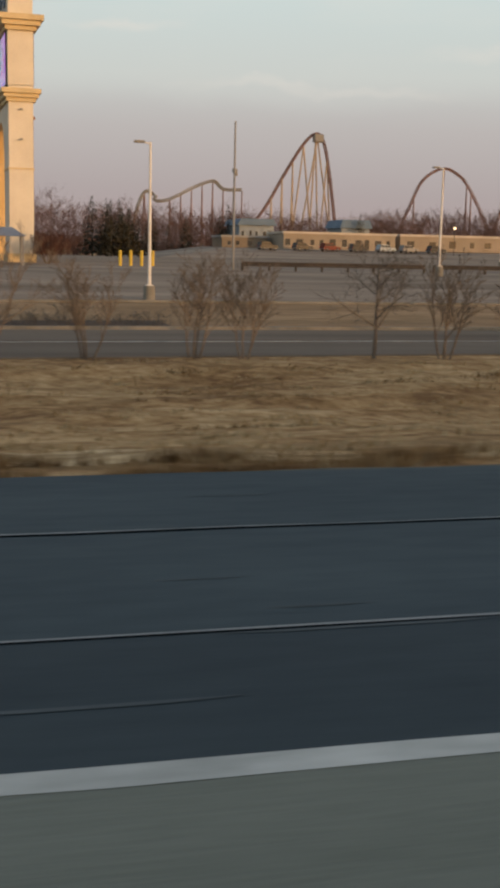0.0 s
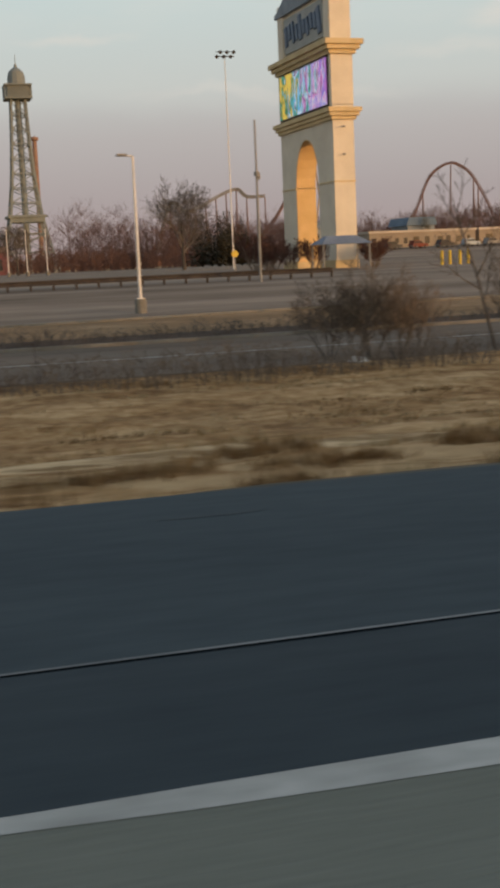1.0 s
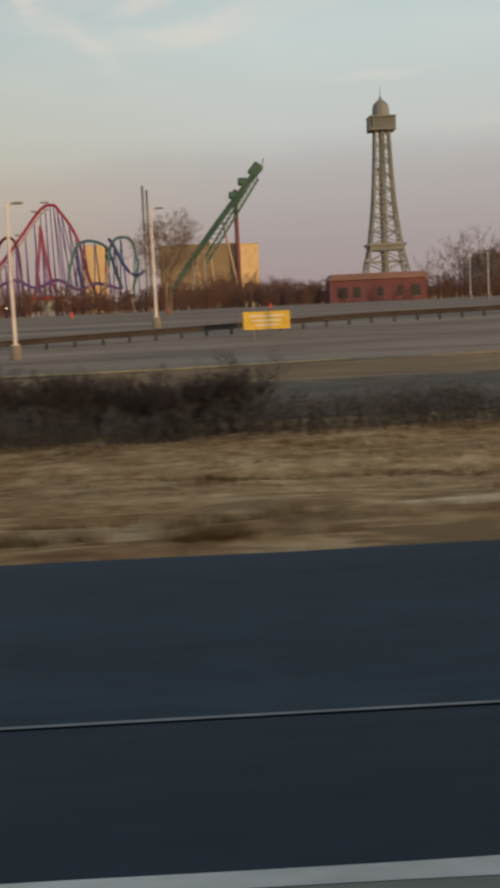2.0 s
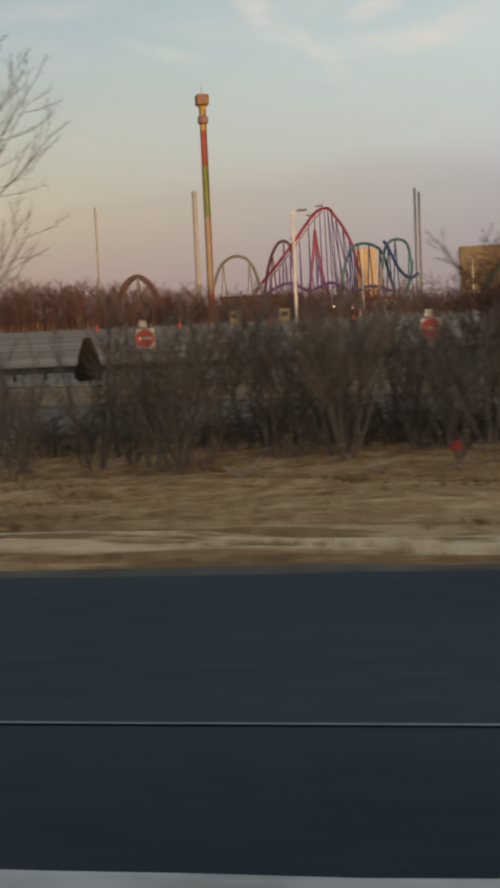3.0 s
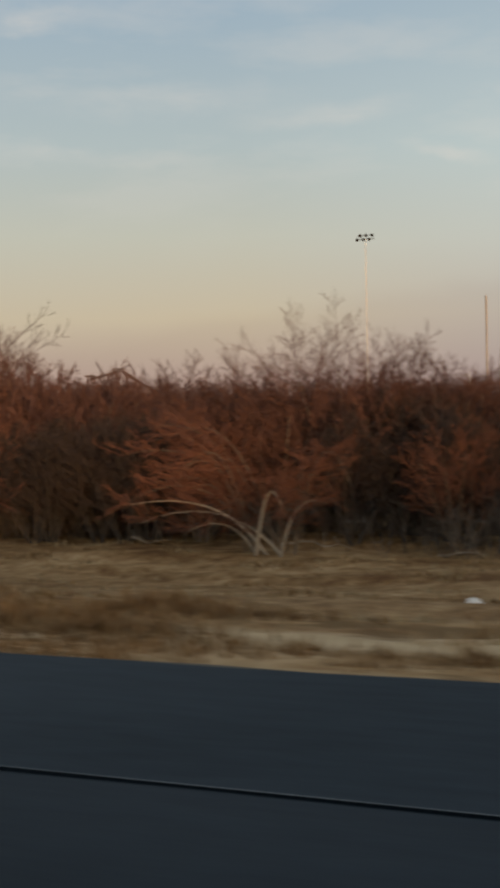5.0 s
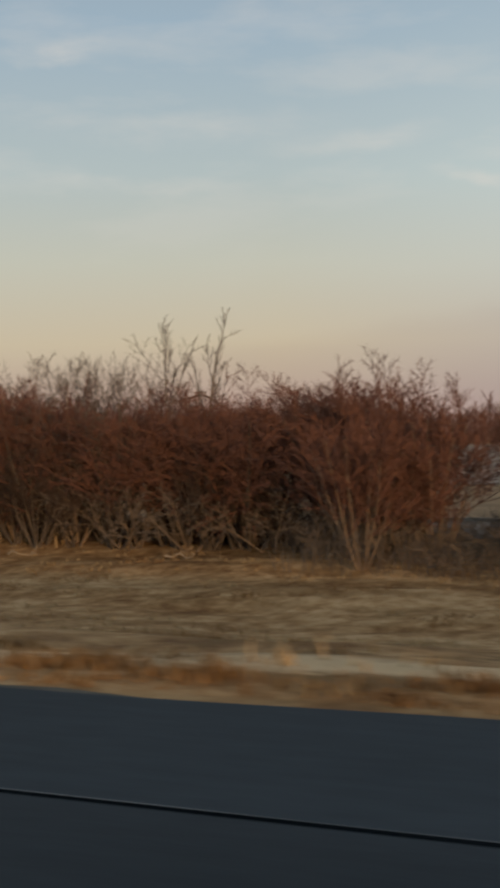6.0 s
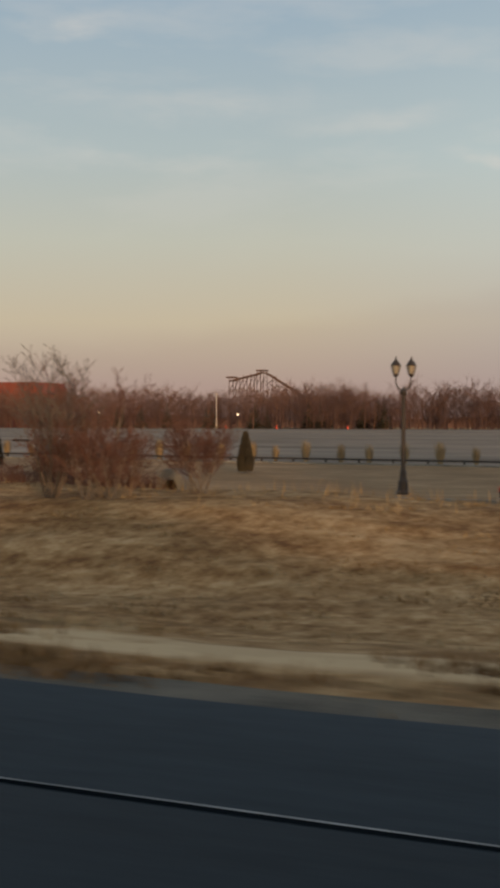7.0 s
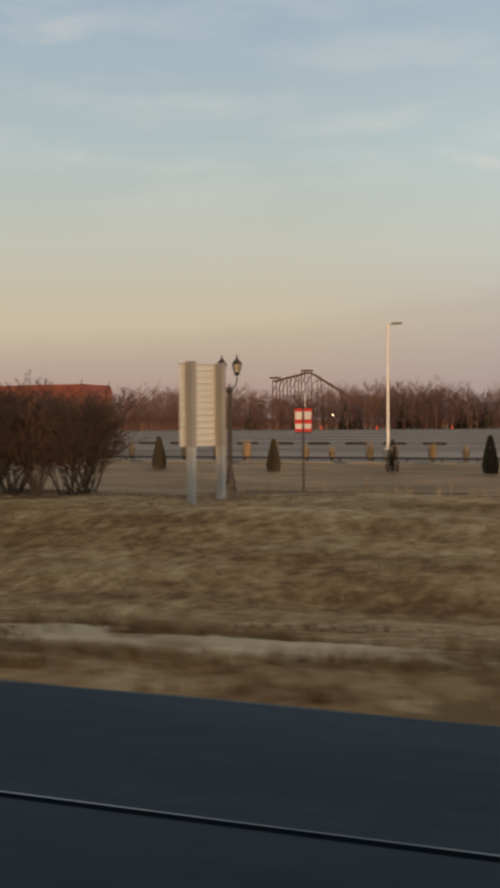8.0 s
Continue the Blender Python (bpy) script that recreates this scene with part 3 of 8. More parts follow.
def thing(name, m, label, category, group="", kind=""):
    ob = new(name)
    ob.matrix_basis = m
    ob.empty_display_size = 0.3
    return tagged(ob, label, category, group, kind)


def raw(name, V, F, material, parent=None):
    me = bpy.data.meshes.new(name)
    me.from_pydata(V, [], F)
    me.materials.append(material)
    me.update()
    ob = new(name, me)
    ob.parent = parent
    return ob


def box(bm, c, s, rz=0.0, bevel=0.0, rx=0.0, ry=0.0):
    m = pose(*c, rx, ry, rz) @ Matrix.Diagonal((*s, 1))
    r = bmesh.ops.create_cube(bm, size=1.0, matrix=m)
    if bevel:
        es = list({e for v in r["verts"] for e in v.link_edges})
        bmesh.ops.bevel(bm, geom=es, offset=bevel, segments=2, affect="EDGES", clamp_overlap=True)


def bar(bm, a, b, r0, r1=None, n=8, caps=True):
    """A tapered round bar from a to b."""
    a, b = Vector(a), Vector(b)
    d = b - a
    r1 = r0 if r1 is None else r1
    m = Matrix.Translation((a + b) / 2) @ d.to_track_quat("Z", "Y").to_matrix().to_4x4()
    bmesh.ops.create_cone(bm, cap_ends=caps, segments=n, radius1=r0, radius2=r1, depth=d.length, matrix=m)


def beam(bm, a, b, w, h):
    """A square bar from a to b."""
    a, b = Vector(a), Vector(b)
    d = b - a
    m = Matrix.Translation((a + b) / 2) @ d.to_track_quat("Z", "Y").to_matrix().to_4x4() @ Matrix.Diagonal((w, h, d.length, 1))
    bmesh.ops.create_cube(bm, size=1.0, matrix=m)


def sweep(bm, path, profile, up=Vector((0, 0, 1))):
    """One closed bar along a path; profile: points across it (sideways, upwards)."""
    rings = []
    for k, p in enumerate(path):
        d = (path[min(k + 1, len(path) - 1)] - path[max(k - 1, 0)]).normalized()
        side = d.cross(up).normalized()
        top = side.cross(d)
        rings.append([bm.verts.new(p + side * a + top * b) for a, b in profile])
    n = len(profile)
    for r0, r1 in zip(rings, rings[1:]):
        for i in range(n):
            bm.faces.new((r0[i], r0[(i + 1) % n], r1[(i + 1) % n], r1[i]))
    bm.faces.new(rings[0][::-1])
    bm.faces.new(rings[-1])
    bmesh.ops.recalc_face_normals(bm, faces=bm.faces)


def lathe(bm, profile, n=12, centre=(0, 0, 0)):
    """Turn a profile of (radius, height) round the z axis."""
    rings = []
    for r, z in profile:
        rings.append([bm.verts.new((centre[0] + r * math.cos(2 * math.pi * k / n), centre[1] + r * math.sin(2 * math.pi * k / n), centre[2] + z)) for k in range(n)])
    for a, b in zip(rings, rings[1:]):
        for k in range(n):
            bm.faces.new((a[k], a[(k + 1) % n], b[(k + 1) % n], b[k]))
    bm.faces.new(rings[0][::-1])
    bm.faces.new(rings[-1])


def extrude_xz(bm, outline, y0, y1):
    """A solid with the outline (x, z), counter-clockwise, from y0 to y1."""
    a = [bm.verts.new((x, y0, z)) for x, z in outline]
    b = [bm.verts.new((x, y1, z)) for x, z in outline]
    n = len(a)
    bm.faces.new(a)
    bm.faces.new(b[::-1])
    for k in range(n):
        bm.faces.new((a[k], b[k], b[(k + 1) % n], a[(k + 1) % n]))
    bmesh.ops.recalc_face_normals(bm, faces=bm.faces)


def limb(V, F, a, b, ra, rb, n=4):
    """One straight piece of a branch, added to lists of vertices and faces."""
    d = b - a
    if d.length < 1e-6:
        return
    u = d.orthogonal().normalized()
    w = d.normalized().cross(u)
    o = len(V)
    for c, r in ((a, ra), (b, rb)):
        for k in range(n):
            t = 2 * math.pi * k / n
            V.append(c + u * (r * math.cos(t)) + w * (r * math.sin(t)))
    for k in range(n):
        j = (k + 1) % n
        F.append((o + k, o + j, o + n + j, o + n + k))


def smooth(pts, steps=6):
    """A rounded line through the given points."""
    P = [Vector(p) for p in pts]
    P = [P[0] * 2 - P[1]] + P + [P[-1] * 2 - P[-2]]
    out = []
    for i in range(1, len(P) - 2):
        for s in range(steps):
            t = s / steps
            a, b, c, d = P[i - 1], P[i], P[i + 1], P[i + 2]
            out.append(0.5 * (2 * b + (c - a) * t + (2 * a - 5 * b + 4 * c - d) * t * t + (3 * b - a - 3 * c + d) * t ** 3))
    out.append(P[-2])
    return out


# ---- the lie of the land: heights across the road's direction ----
PROFILE = [(-5000, -0.4), (-14, -0.3), (-9, -0.03), (6.2, -0.03), (8.5, -0.22), (16, -1.3), (22, -1.8), (30, -1.8), (44, -1.7), (50, -1.6),
           (61, -1.1), (75, -0.25), (95, 0.4), (140, 0.55), (5000, 0.55)]
PY, PZ = [p[0] for p in PROFILE], [p[1] for p in PROFILE]


def height(y):
    return float(np.interp(y, PY, PZ))


def near_edge(x):
    """Near edge of the parallel road."""
    return float(np.interp(x, [-420, -260, -222, -190, -140, -75, -20, 20, 80], [46, 40.8, 39.6, 38.0, 34, 31.5, 33.5, 36.5, 38]))


def far_edge(x):
    return float(np.interp(x, [-420, -260, -222, -190, -140, -75, -20, 20, 80], [54, 47.4, 46.6, 45.0, 42.5, 43.5, 45.5, 47.0, 48]))


def lot_edge(x):
    return float(np.interp(x, [-420, -260, -200, -140, -125, -95, -60, -30, 10, 80], [69, 65.6, 63, 60, 56, 51.2, 52, 56, 59.5, 61]))


def shoulder_edge(x):
    """Outer edge of the paved shoulder, which narrows along the way."""
    return float(np.interp(x, [-300, -234, -220, -205, -190, -147, -132, -117, -102, -88, -73, -27, -12.5, 2, 90, 700], [5.4, 5.42, 5.35, 5.28, 5.42, 5.80, 5.88, 5.92, 6.04, 6.11, 6.23, 6.61, 6.68, 6.88, 7.4, 9.0]))


def ground_z(x, y):
    z = height(y)
    e = shoulder_edge(x)
    # the ditch is deeper towards the far end
    z -= 0.65 * float(np.interp(x, [-205, -150], [1, 0])) * float(np.interp(y, [8, 17, 23, 40], [0, 1, 1, 0]))
    # and a low bank rises before the side road there
    z += 1.15 * float(np.interp(x, [-216, -196], [1, 0])) * float(np.interp(y, [24, 31, 36, 39.5], [0, 1, 1, 0]))
    if e < y < near_edge(x) + 1 and -330 < x < 90:
        k = min(1.0, (y - e) / 2.5) * min(1.0, max(0.0, (near_edge(x) - 0.5 - y) / 2.0))
        z += k * (0.20 * noise.noise((x * 0.13, y * 0.3, 1.7)) + 0.09 * noise.noise((x * 0.5, y * 0.9, 5.1)) + 0.05 * noise.noise((x * 1.4, y * 2.2, 9.3)))
    return z


def steps(a, b, d):
    return list(np.linspace(a, b, max(2, round((b - a) / d) + 1)))


def build_ground():
    xs = [-5000, -2500, -1200, -700, -450] + steps(-330, 90, 0.9) + [160, 300, 600, 1200, 2500, 5000]
    ys = [-5000, -800, -60, -14, -9, 0, 4] + steps(4.6, 34, 0.5) + steps(36, 60, 2) + [61, 66, 75, 85, 95, 115, 140, 300, 800, 2000, 5000]
    V = [(x, y, ground_z(x, y)) for y in ys for x in xs]
    n = len(xs)
    F = [(j * n + i, j * n + i + 1, (j + 1) * n + i + 1, (j + 1) * n + i) for j in range(len(ys) - 1) for i in range(n - 1)]
    ob = raw("ground", V, F, M_GRASS)
    for p in ob.data.polygons:
        p.use_smooth = True
    tagged(ob, "dry tan winter grass sloping down from the motorway", "ground", kind="structure")
    return ob


def sheet(name, xs, lo, hi, lift, material, label, category, rows=None, thick=0.0):
    """A paved sheet between two edges that follows the land, with skirts down to the ground."""
    V, F = [], []
    cols = []
    for x in xs:
        a, b = lo(x), hi(x)
        mid = [y for y in PY if a + 0.05 < y < b - 0.05]
        ys = sorted(set([a] + mid + [a + (b - a) * k / 8 for k in range(1, 8)] + [b])) if rows is None else [a + (b - a) * k / rows for k in range(rows + 1)]
        cols.append((x, ys))
    n = max(len(c[1]) for c in cols)
    for x, ys in cols:
        ys = list(np.interp(np.linspace(0, len(ys) - 1, n), range(len(ys)), ys))
        V.append((x, ys[0], height(ys[0]) + lift - 0.15))
        V += [(x, y, height(y) + lift) for y in ys]
        V.append((x, ys[-1], height(ys[-1]) + lift - 0.15))
    m = n + 2
    for i in range(len(cols) - 1):
        for j in range(m - 1):
            F.append((i * m + j, (i + 1) * m + j, (i + 1) * m + j + 1, i * m + j + 1))
    ob = raw(name, V, F, material)
    return tagged(ob, label, category, kind="structure")


def flat_strip(name, x0, x1, lo, hi, z, material, label, category, step=6.0, thin=False):
    xs = steps(x0, x1, step)
    V, F = [], []
    for x in xs:
        a, b = lo(x), hi(x)
        V += [(x, a, z - 0.12), (x, a, z), (x, b, z), (x, b, z - 0.12)]
    for i in range(len(xs) - 1):
        for j in ((1,) if thin else (0, 1, 2)):
            F.append((i * 4 + j, (i + 1) * 4 + j, (i + 1) * 4 + j + 1, i * 4 + j + 1))
    return tagged(raw(name, V, F, material), label, category, kind="structure")


WHITE_Y, SEAM_Y = 2.767, 3.819
build_ground()
flat_strip("road", -900, 700, lambda x: -9.0, lambda x: WHITE_Y - 0.05, 0.0, M_LANE, "grey worn concrete traffic lane of a motorway", "road")
flat_strip("pavement_strip", -45, 700, lambda x: WHITE_Y - 0.05, lambda x: SEAM_Y, 0.0, M_STRIP_OLD, "older dark asphalt strip beside the edge line", "road")
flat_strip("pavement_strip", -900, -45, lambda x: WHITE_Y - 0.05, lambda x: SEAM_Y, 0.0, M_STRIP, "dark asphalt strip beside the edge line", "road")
flat_strip("hard_shoulder", -45, 700, lambda x: SEAM_Y, lambda x: shoulder_edge(x) + 0.06 * noise.noise((x * 0.5, 0, 0)), 0.0, M_SHOULDER_OLD, "older blue-grey asphalt hard shoulder", "road", step=0.8)
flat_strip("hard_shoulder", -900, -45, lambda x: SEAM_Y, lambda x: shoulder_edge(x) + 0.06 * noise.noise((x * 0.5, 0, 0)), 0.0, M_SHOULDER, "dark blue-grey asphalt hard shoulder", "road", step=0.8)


def ragged(x, k):
    return 0.035 * noise.noise((x * 0.7, k, 2.0)) + 0.02 * noise.noise((x * 2.3, k, 7.0))


flat_strip("edge_line", -330, 90, lambda x: WHITE_Y - 0.12 + 2.0 * ragged(x, 1), lambda x: WHITE_Y + 0.6 * ragged(x, 3), 0.002, M_LINE, "worn solid white edge line painted on the road", "road marking", step=0.4, thin=True)
flat_strip("joint_line", -330, -188, lambda x: SEAM_Y - 0.002, lambda x: SEAM_Y + 0.012 + 0.25 * ragged(x, 5), 0.003, M_SEAL, "pale joint between two strips of asphalt", "road joint", step=0.8, thin=True)
flat_strip("joint_line", -188, -100, lambda x: SEAM_Y - 0.001, lambda x: SEAM_Y + 0.008 + 0.2 * ragged(x, 5), 0.003, M_SEAL_DIM, "dull joint between two strips of asphalt", "road joint", step=0.8, thin=True)
flat_strip("joint_line", -100, 90, lambda x: SEAM_Y - 0.006, lambda x: SEAM_Y + 0.016 + 0.4 * ragged(x, 5), 0.003, M_SEAL, "pale joint between two strips of asphalt", "road joint", step=0.8, thin=True)
flat_strip("joint_line", -6.6, 90, lambda x: 5.40 + 0.9 * ragged(x, 12), lambda x: 5.40 + 0.9 * ragged(x, 12) + max(0.0, 0.022 + 0.5 * ragged(x, 6)), 0.003, M_SEAL, "pale broken joint in the hard shoulder", "road joint", step=0.4, thin=True)
flat_strip("tar_joint", -3.0, 90, lambda x: 5.365 + 0.9 * ragged(x, 12), lambda x: 5.398 + 0.9 * ragged(x, 12), 0.002, M_ROADBLACK, "black band beside the joint", "road joint", step=0.4, thin=True)
flat_strip("joint_line", -11, -6.9, lambda x: 4.97 + 1.5 * ragged(x, 12), lambda x: 4.97 + 1.5 * ragged(x, 12) + max(0.0, 0.014 + 0.8 * ragged(x, 6)), 0.002, M_SEAL_DIM, "dull broken joint in the hard shoulder", "road joint", step=0.4, thin=True)

flat_strip("tar_joint", -330, 90, lambda x: SEAM_Y - 0.020 - 0.022 * float(np.interp(x, [-112, -100], [1, 0])) + 0.3 * ragged(x, 8), lambda x: SEAM_Y - 0.002, 0.002, M_ROADBLACK, "black band beside the joint", "road joint", step=0.8, thin=True)
flat_strip("tar_edge", -6.35, -4.9, lambda x: shoulder_edge(x) - 0.04 + ragged(x, 8), lambda x: shoulder_edge(x) + 0.42 * float(np.interp(x, [-6.35, -6.0, -5.2, -4.9], [0.15, 0.8, 1, 0.15])) + ragged(x * 3, 4), 0.004, M_ROADBLACK, "black strip along the shoulder's edge", "road joint", step=0.15, thin=True)
flat_strip("gravel_edge", -330, 90, lambda x: shoulder_edge(x) - 0.12, lambda x: shoulder_edge(x) + 0.06 + 0.5 * float(np.interp(x, [-138.4, -137.6, -133.2, -131.6], [0, 1, 0.9, 0])) + 0.32 * float(np.interp(x, [-221, -218.5, -204, -202.5], [0, 1, 1, 0])) + 0.18 * float(np.interp(x, [-92, -90, -80, -78], [0, 1, 1, 0])) + 0.15 * noise.noise((x * 0.18, 4, 0)) + 0.10 * noise.noise((x * 1.1, 9, 0)), -0.008, M_GRAVEL, "loose grey gravel along the shoulder's edge", "gravel", step=0.6)
# a patched crack across the shoulder, with pale scrape marks beyond it
def crack():
    V, F = [], []
    for k in range(29):
        y = 3.88 + 2.14 * k / 28
        x = -138.52 + 0.10 * noise.noise((y * 1.7, 3, 0)) + 0.05 * noise.noise((y * 6, 5, 0))
        w = 0.035 + 0.05 * abs(noise.noise((y * 2.4, 8, 0))) + (0.12 if k > 26 else 0)
        V += [(x - w, y, 0.0028), (x + w, y, 0.0028)]
        if k:
            F.append((2 * k - 2, 2 * k - 1, 2 * k + 1, 2 * k))
    tagged(raw("tar_crack", V, F, M_ROADBLACK), "black tarred crack across the hard shoulder", "road joint", kind="structure")


crack()
for SY, SX, SL in ((5.62, -138.3, 1.1), (5.18, -138.3, 2.6), (4.86, -138.45, 1.3), (4.44, -137.5, 2.8), (5.02, -136.2, 1.6), (4.12, -137.0, 1.9)):
    flat_strip("scrape_mark", SX, SX + SL, lambda x: SY + 0.10 * ragged(x, SY) - 0.022, lambda x: SY + 0.25 * ragged(x * 2, SY) - 0.008, 0.0027, M_SEAL, "pale scrape mark on the dark asphalt", "road marking", step=0.15, thin=True)
mark_rng = random.Random(41)
for k in range(30):
    SX, SY, SL, SW = mark_rng.uniform(-42, 9), mark_rng.uniform(3.1, 6.3), mark_rng.uniform(0.25, 1.5), mark_rng.uniform(0.008, 0.03)
    flat_strip("scuff_mark", SX, SX + SL, lambda x: SY + 0.2 * ragged(x, SY) - SW * min(1, 4 * (x - SX) / SL, 4 * (SX + SL - x) / SL), lambda x: SY + 0.2 * ragged(x, SY), 0.0025, M_SCUFF, "dull pale scuff on the older asphalt", "road marking", step=0.1, thin=True)
XS = steps(-420, 80, 5)
sheet("side_road", XS, near_edge, far_edge, 0.04, M_DRIVE, "grey-blue asphalt road parallel to the motorway", "road")
sheet("road_line", steps(-42, 80, 5), lambda x: 0.5 * (near_edge(x) + far_edge(x)) - 0.06, lambda x: 0.5 * (near_edge(x) + far_edge(x)) + 0.06, 0.048, M_LINE, "faded white lane line on the side road", "road marking", rows=1)
sheet("kerb", steps(-420, 80, 4), lambda x: far_edge(x), lambda x: far_edge(x) + 0.22, 0.17, M_KERB, "pale concrete kerb along the side road", "kerb", rows=1)
sheet("turf_strip", steps(-420, 80, 4), lambda x: far_edge(x) + 0.22, lambda x: lot_edge(x) - 0.25, 0.12, M_GREENISH, "strip of yellow-green winter turf between road and car park", "grass")
sheet("kerb", steps(-420, 80, 4), lambda x: lot_edge(x) - 0.25, lot_edge, 0.22, M_KERB, "worn kerb at the car park's edge", "kerb", rows=1)
sheet("car_park", [-900, -600] + steps(-420, 80, 10) + [200, 420], lot_edge, lambda x: 292.0, 0.06, M_LOT, "wide empty car park of bleached grey asphalt", "car park")
sheet("yellow_kerb_line", steps(-104, -52, 4), lambda x: lot_edge(x) - 0.2, lambda x: lot_edge(x) - 0.05, 0.235, M_YELLOW, "yellow paint on the car park kerb", "road marking", rows=1)
for y in (92, 108, 124, 140, 158, 178):
    sheet("bay_line", steps(-420, 60, 20), lambda x: y - 0.07, lambda x: y + 0.07, 0.07, M_KERB, "faded pale line of the car park bays", "road marking", rows=1)

# ---- trees and brush ----


def spike(V, F, a, b, r):
    """A twig's end: three faces that meet in a point."""
    d = b - a
    u = d.orthogonal().normalized() * r
    w = d.normalized().cross(u)
    o = len(V)
    V += [a + u, a - u * 0.5 + w * 0.87, a - u * 0.5 - w * 0.87, b]
    F += [(o, o + 1, o + 3), (o + 1, o + 2, o + 3), (o + 2, o, o + 3)]


def grow(rng, V, F, p, d, length, r, level, spec):
    """One branch and, from it, its side branches. spec: children per level, length ratio, spread, upward pull, thinnest radius."""
    kids, ratio, spread, lift, thin = spec
    n = 6 if level == 0 else (4 if level == 1 else 3)
    last = level >= len(kids)
    seg = 4 if level == 0 else (3 if level == 1 else (1 if last or level > 2 else 2))
    pts, q, dd = [p.copy()], p.copy(), d.normalized()
    for s in range(seg):
        jig = Vector((rng.uniform(-1, 1), rng.uniform(-1, 1), rng.uniform(-0.6, 0.8))) * (0.10 + 0.07 * level)
        dd = (dd + jig + Vector((0, 0, lift * 0.12))).normalized()
        q = q + dd * (length / seg)
        pts.append(q.copy())
    end = max(thin, r * (0.22 if level == 0 else 0.3))
    rad = [r + (end - r) * k / seg for k in range(seg + 1)]
    if last and seg == 1:
        spike(V[1], F[1], pts[0], pts[1], r)
        return
    for k in range(seg):
        limb(V[min(level, 1)], F[min(level, 1)], pts[k], pts[k + 1], rad[k], rad[k + 1], n)
    if last:
        return
    for c in range(kids[level]):
        f = 0.28 + 0.72 * (c + rng.random()) / kids[level]
        k = min(seg - 1, int(f * seg))
        at = pts[k].lerp(pts[k + 1], f * seg - k)
        ax = (pts[k + 1] - pts[k]).normalized()
        side = ax.orthogonal().normalized()
        side.rotate(Matrix.Rotation(c * 2.4 + rng.uniform(-0.6, 0.6), 3, ax))
        a = radians(spread * rng.uniform(0.65, 1.25))
        nd = ax * math.cos(a) + side * math.sin(a)
        grow(rng, V, F, at, nd, length * ratio * (1.15 - 0.55 * f) * rng.uniform(0.75, 1.2), max(thin, rad[k] * (0.60 if level == 0 else 0.48)), level + 1, spec)


def tree(name, seed, stems, high, r, kids, m, label, bark=None, twig=None, ratio=0.62, spread=42, lift=1.0, thin=0.011, lean=0.25, first=1.0, category="tree", group="", bole=0.0):
    """A bare tree: one or more tapered stems with limbs (trunk) and fine branches (crown); they may rise from one bole."""
    rng = random.Random(seed)
    V, F = [[], []], [[], []]
    for s in range(stems):
        a = 2 * math.pi * s / stems + rng.uniform(-0.4, 0.4)
        k = 0 if stems == 1 else lean * rng.uniform(0.5, 1.4)
        d = Vector((math.cos(a) * k, math.sin(a) * k, 1))
        base = Vector((math.cos(a), math.sin(a), 0)) * (0 if stems == 1 else r * 3.2) + Vector((0, 0, -0.1))
        if bole:
            base = Vector((math.cos(a), math.sin(a), 0)) * r * 0.55 + Vector((0, 0, bole * rng.uniform(0.75, 1.0)))
        grow(rng, V, F, base, d, high * first * rng.uniform(0.8, 1.0), r * rng.uniform(0.8, 1.1), 0, (kids, ratio, spread, lift, thin))
    if bole:
        for z0, z1, k0, k1 in ((-0.1, 0.25, 1.9, 1.5), (0.25, bole * 0.7, 1.5, 1.35), (bole * 0.7, bole + 0.25, 1.35, 1.0)):
            limb(V[0], F[0], Vector((0, 0, z0)), Vector((0, 0, z1)), r * k0, r * k1, 9)
    ob = thing(name, m, label, category, group)
    raw("trunk", V[0], F[0], bark or M_BARK, ob)
    raw("crown", V[1], F[1], twig or M_TWIG, ob)
    return ob


def at(x, y, rz=0.0, s=1.0, lift=0.0):
    return Matrix.Translation((x, y, ground_z(x, y) + lift)) @ Matrix.Rotation(radians(rz), 4, "Z") @ Matrix.Scale(s, 4)


# tall bare trees that stand out by themselves along the verge
tree("bare_tree", 11, 4, 10.8, 0.125, (14, 9, 7, 5), at(-126.35, 27.7, 20), "tall bare deciduous tree with a forked dark trunk on the verge", ratio=0.40, spread=58, lift=0.6, thin=0.005, lean=0.17, first=1.0, bole=1.5)
tree("bare_tree", 212, 9, 8.8, 0.05, (11, 9, 7), at(-141.3, 26.3, 70), "bare multi-stemmed tree with upright grey stems on the verge", M_TWIG, M_TWIG, lean=0.34, ratio=0.42, spread=42, lift=0.9, first=1.0, thin=0.006)
tree("bare_tree", 13, 6, 8.8, 0.065, (11, 9, 7), at(-99.0, 26.2, 10), "bare multi-stemmed tree with a wide open crown", lean=0.31, ratio=0.42, spread=40, lift=1.0, first=1.05, thin=0.006)
tree("bare_tree", 114, 2, 7.8, 0.075, (18, 9, 7, 4), at(-145.2, 26.0, 130), "slim bare tree with fine grey-brown branches beside red brush", ratio=0.33, spread=54, lift=0.7, first=1.05, lean=0.06, thin=0.005, bole=1.0)
tree("bare_tree", 15, 1, 10.4, 0.17, (14, 9, 7, 4), at(-130.8, 69.4, 40), "rounded bare tree at the edge of the car park", ratio=0.74, spread=60, lift=0.5, thin=0.010, first=0.8)
tree("bare_tree", 16, 7, 10.6, 0.07, (17, 11, 8), at(-172.2, 33.5, 0), "bare tree with a full upright crown rising out of red brush", M_TWIG, M_TWIG, ratio=0.30, spread=34, lift=1.2, first=1.0, lean=0.13, thin=0.006)
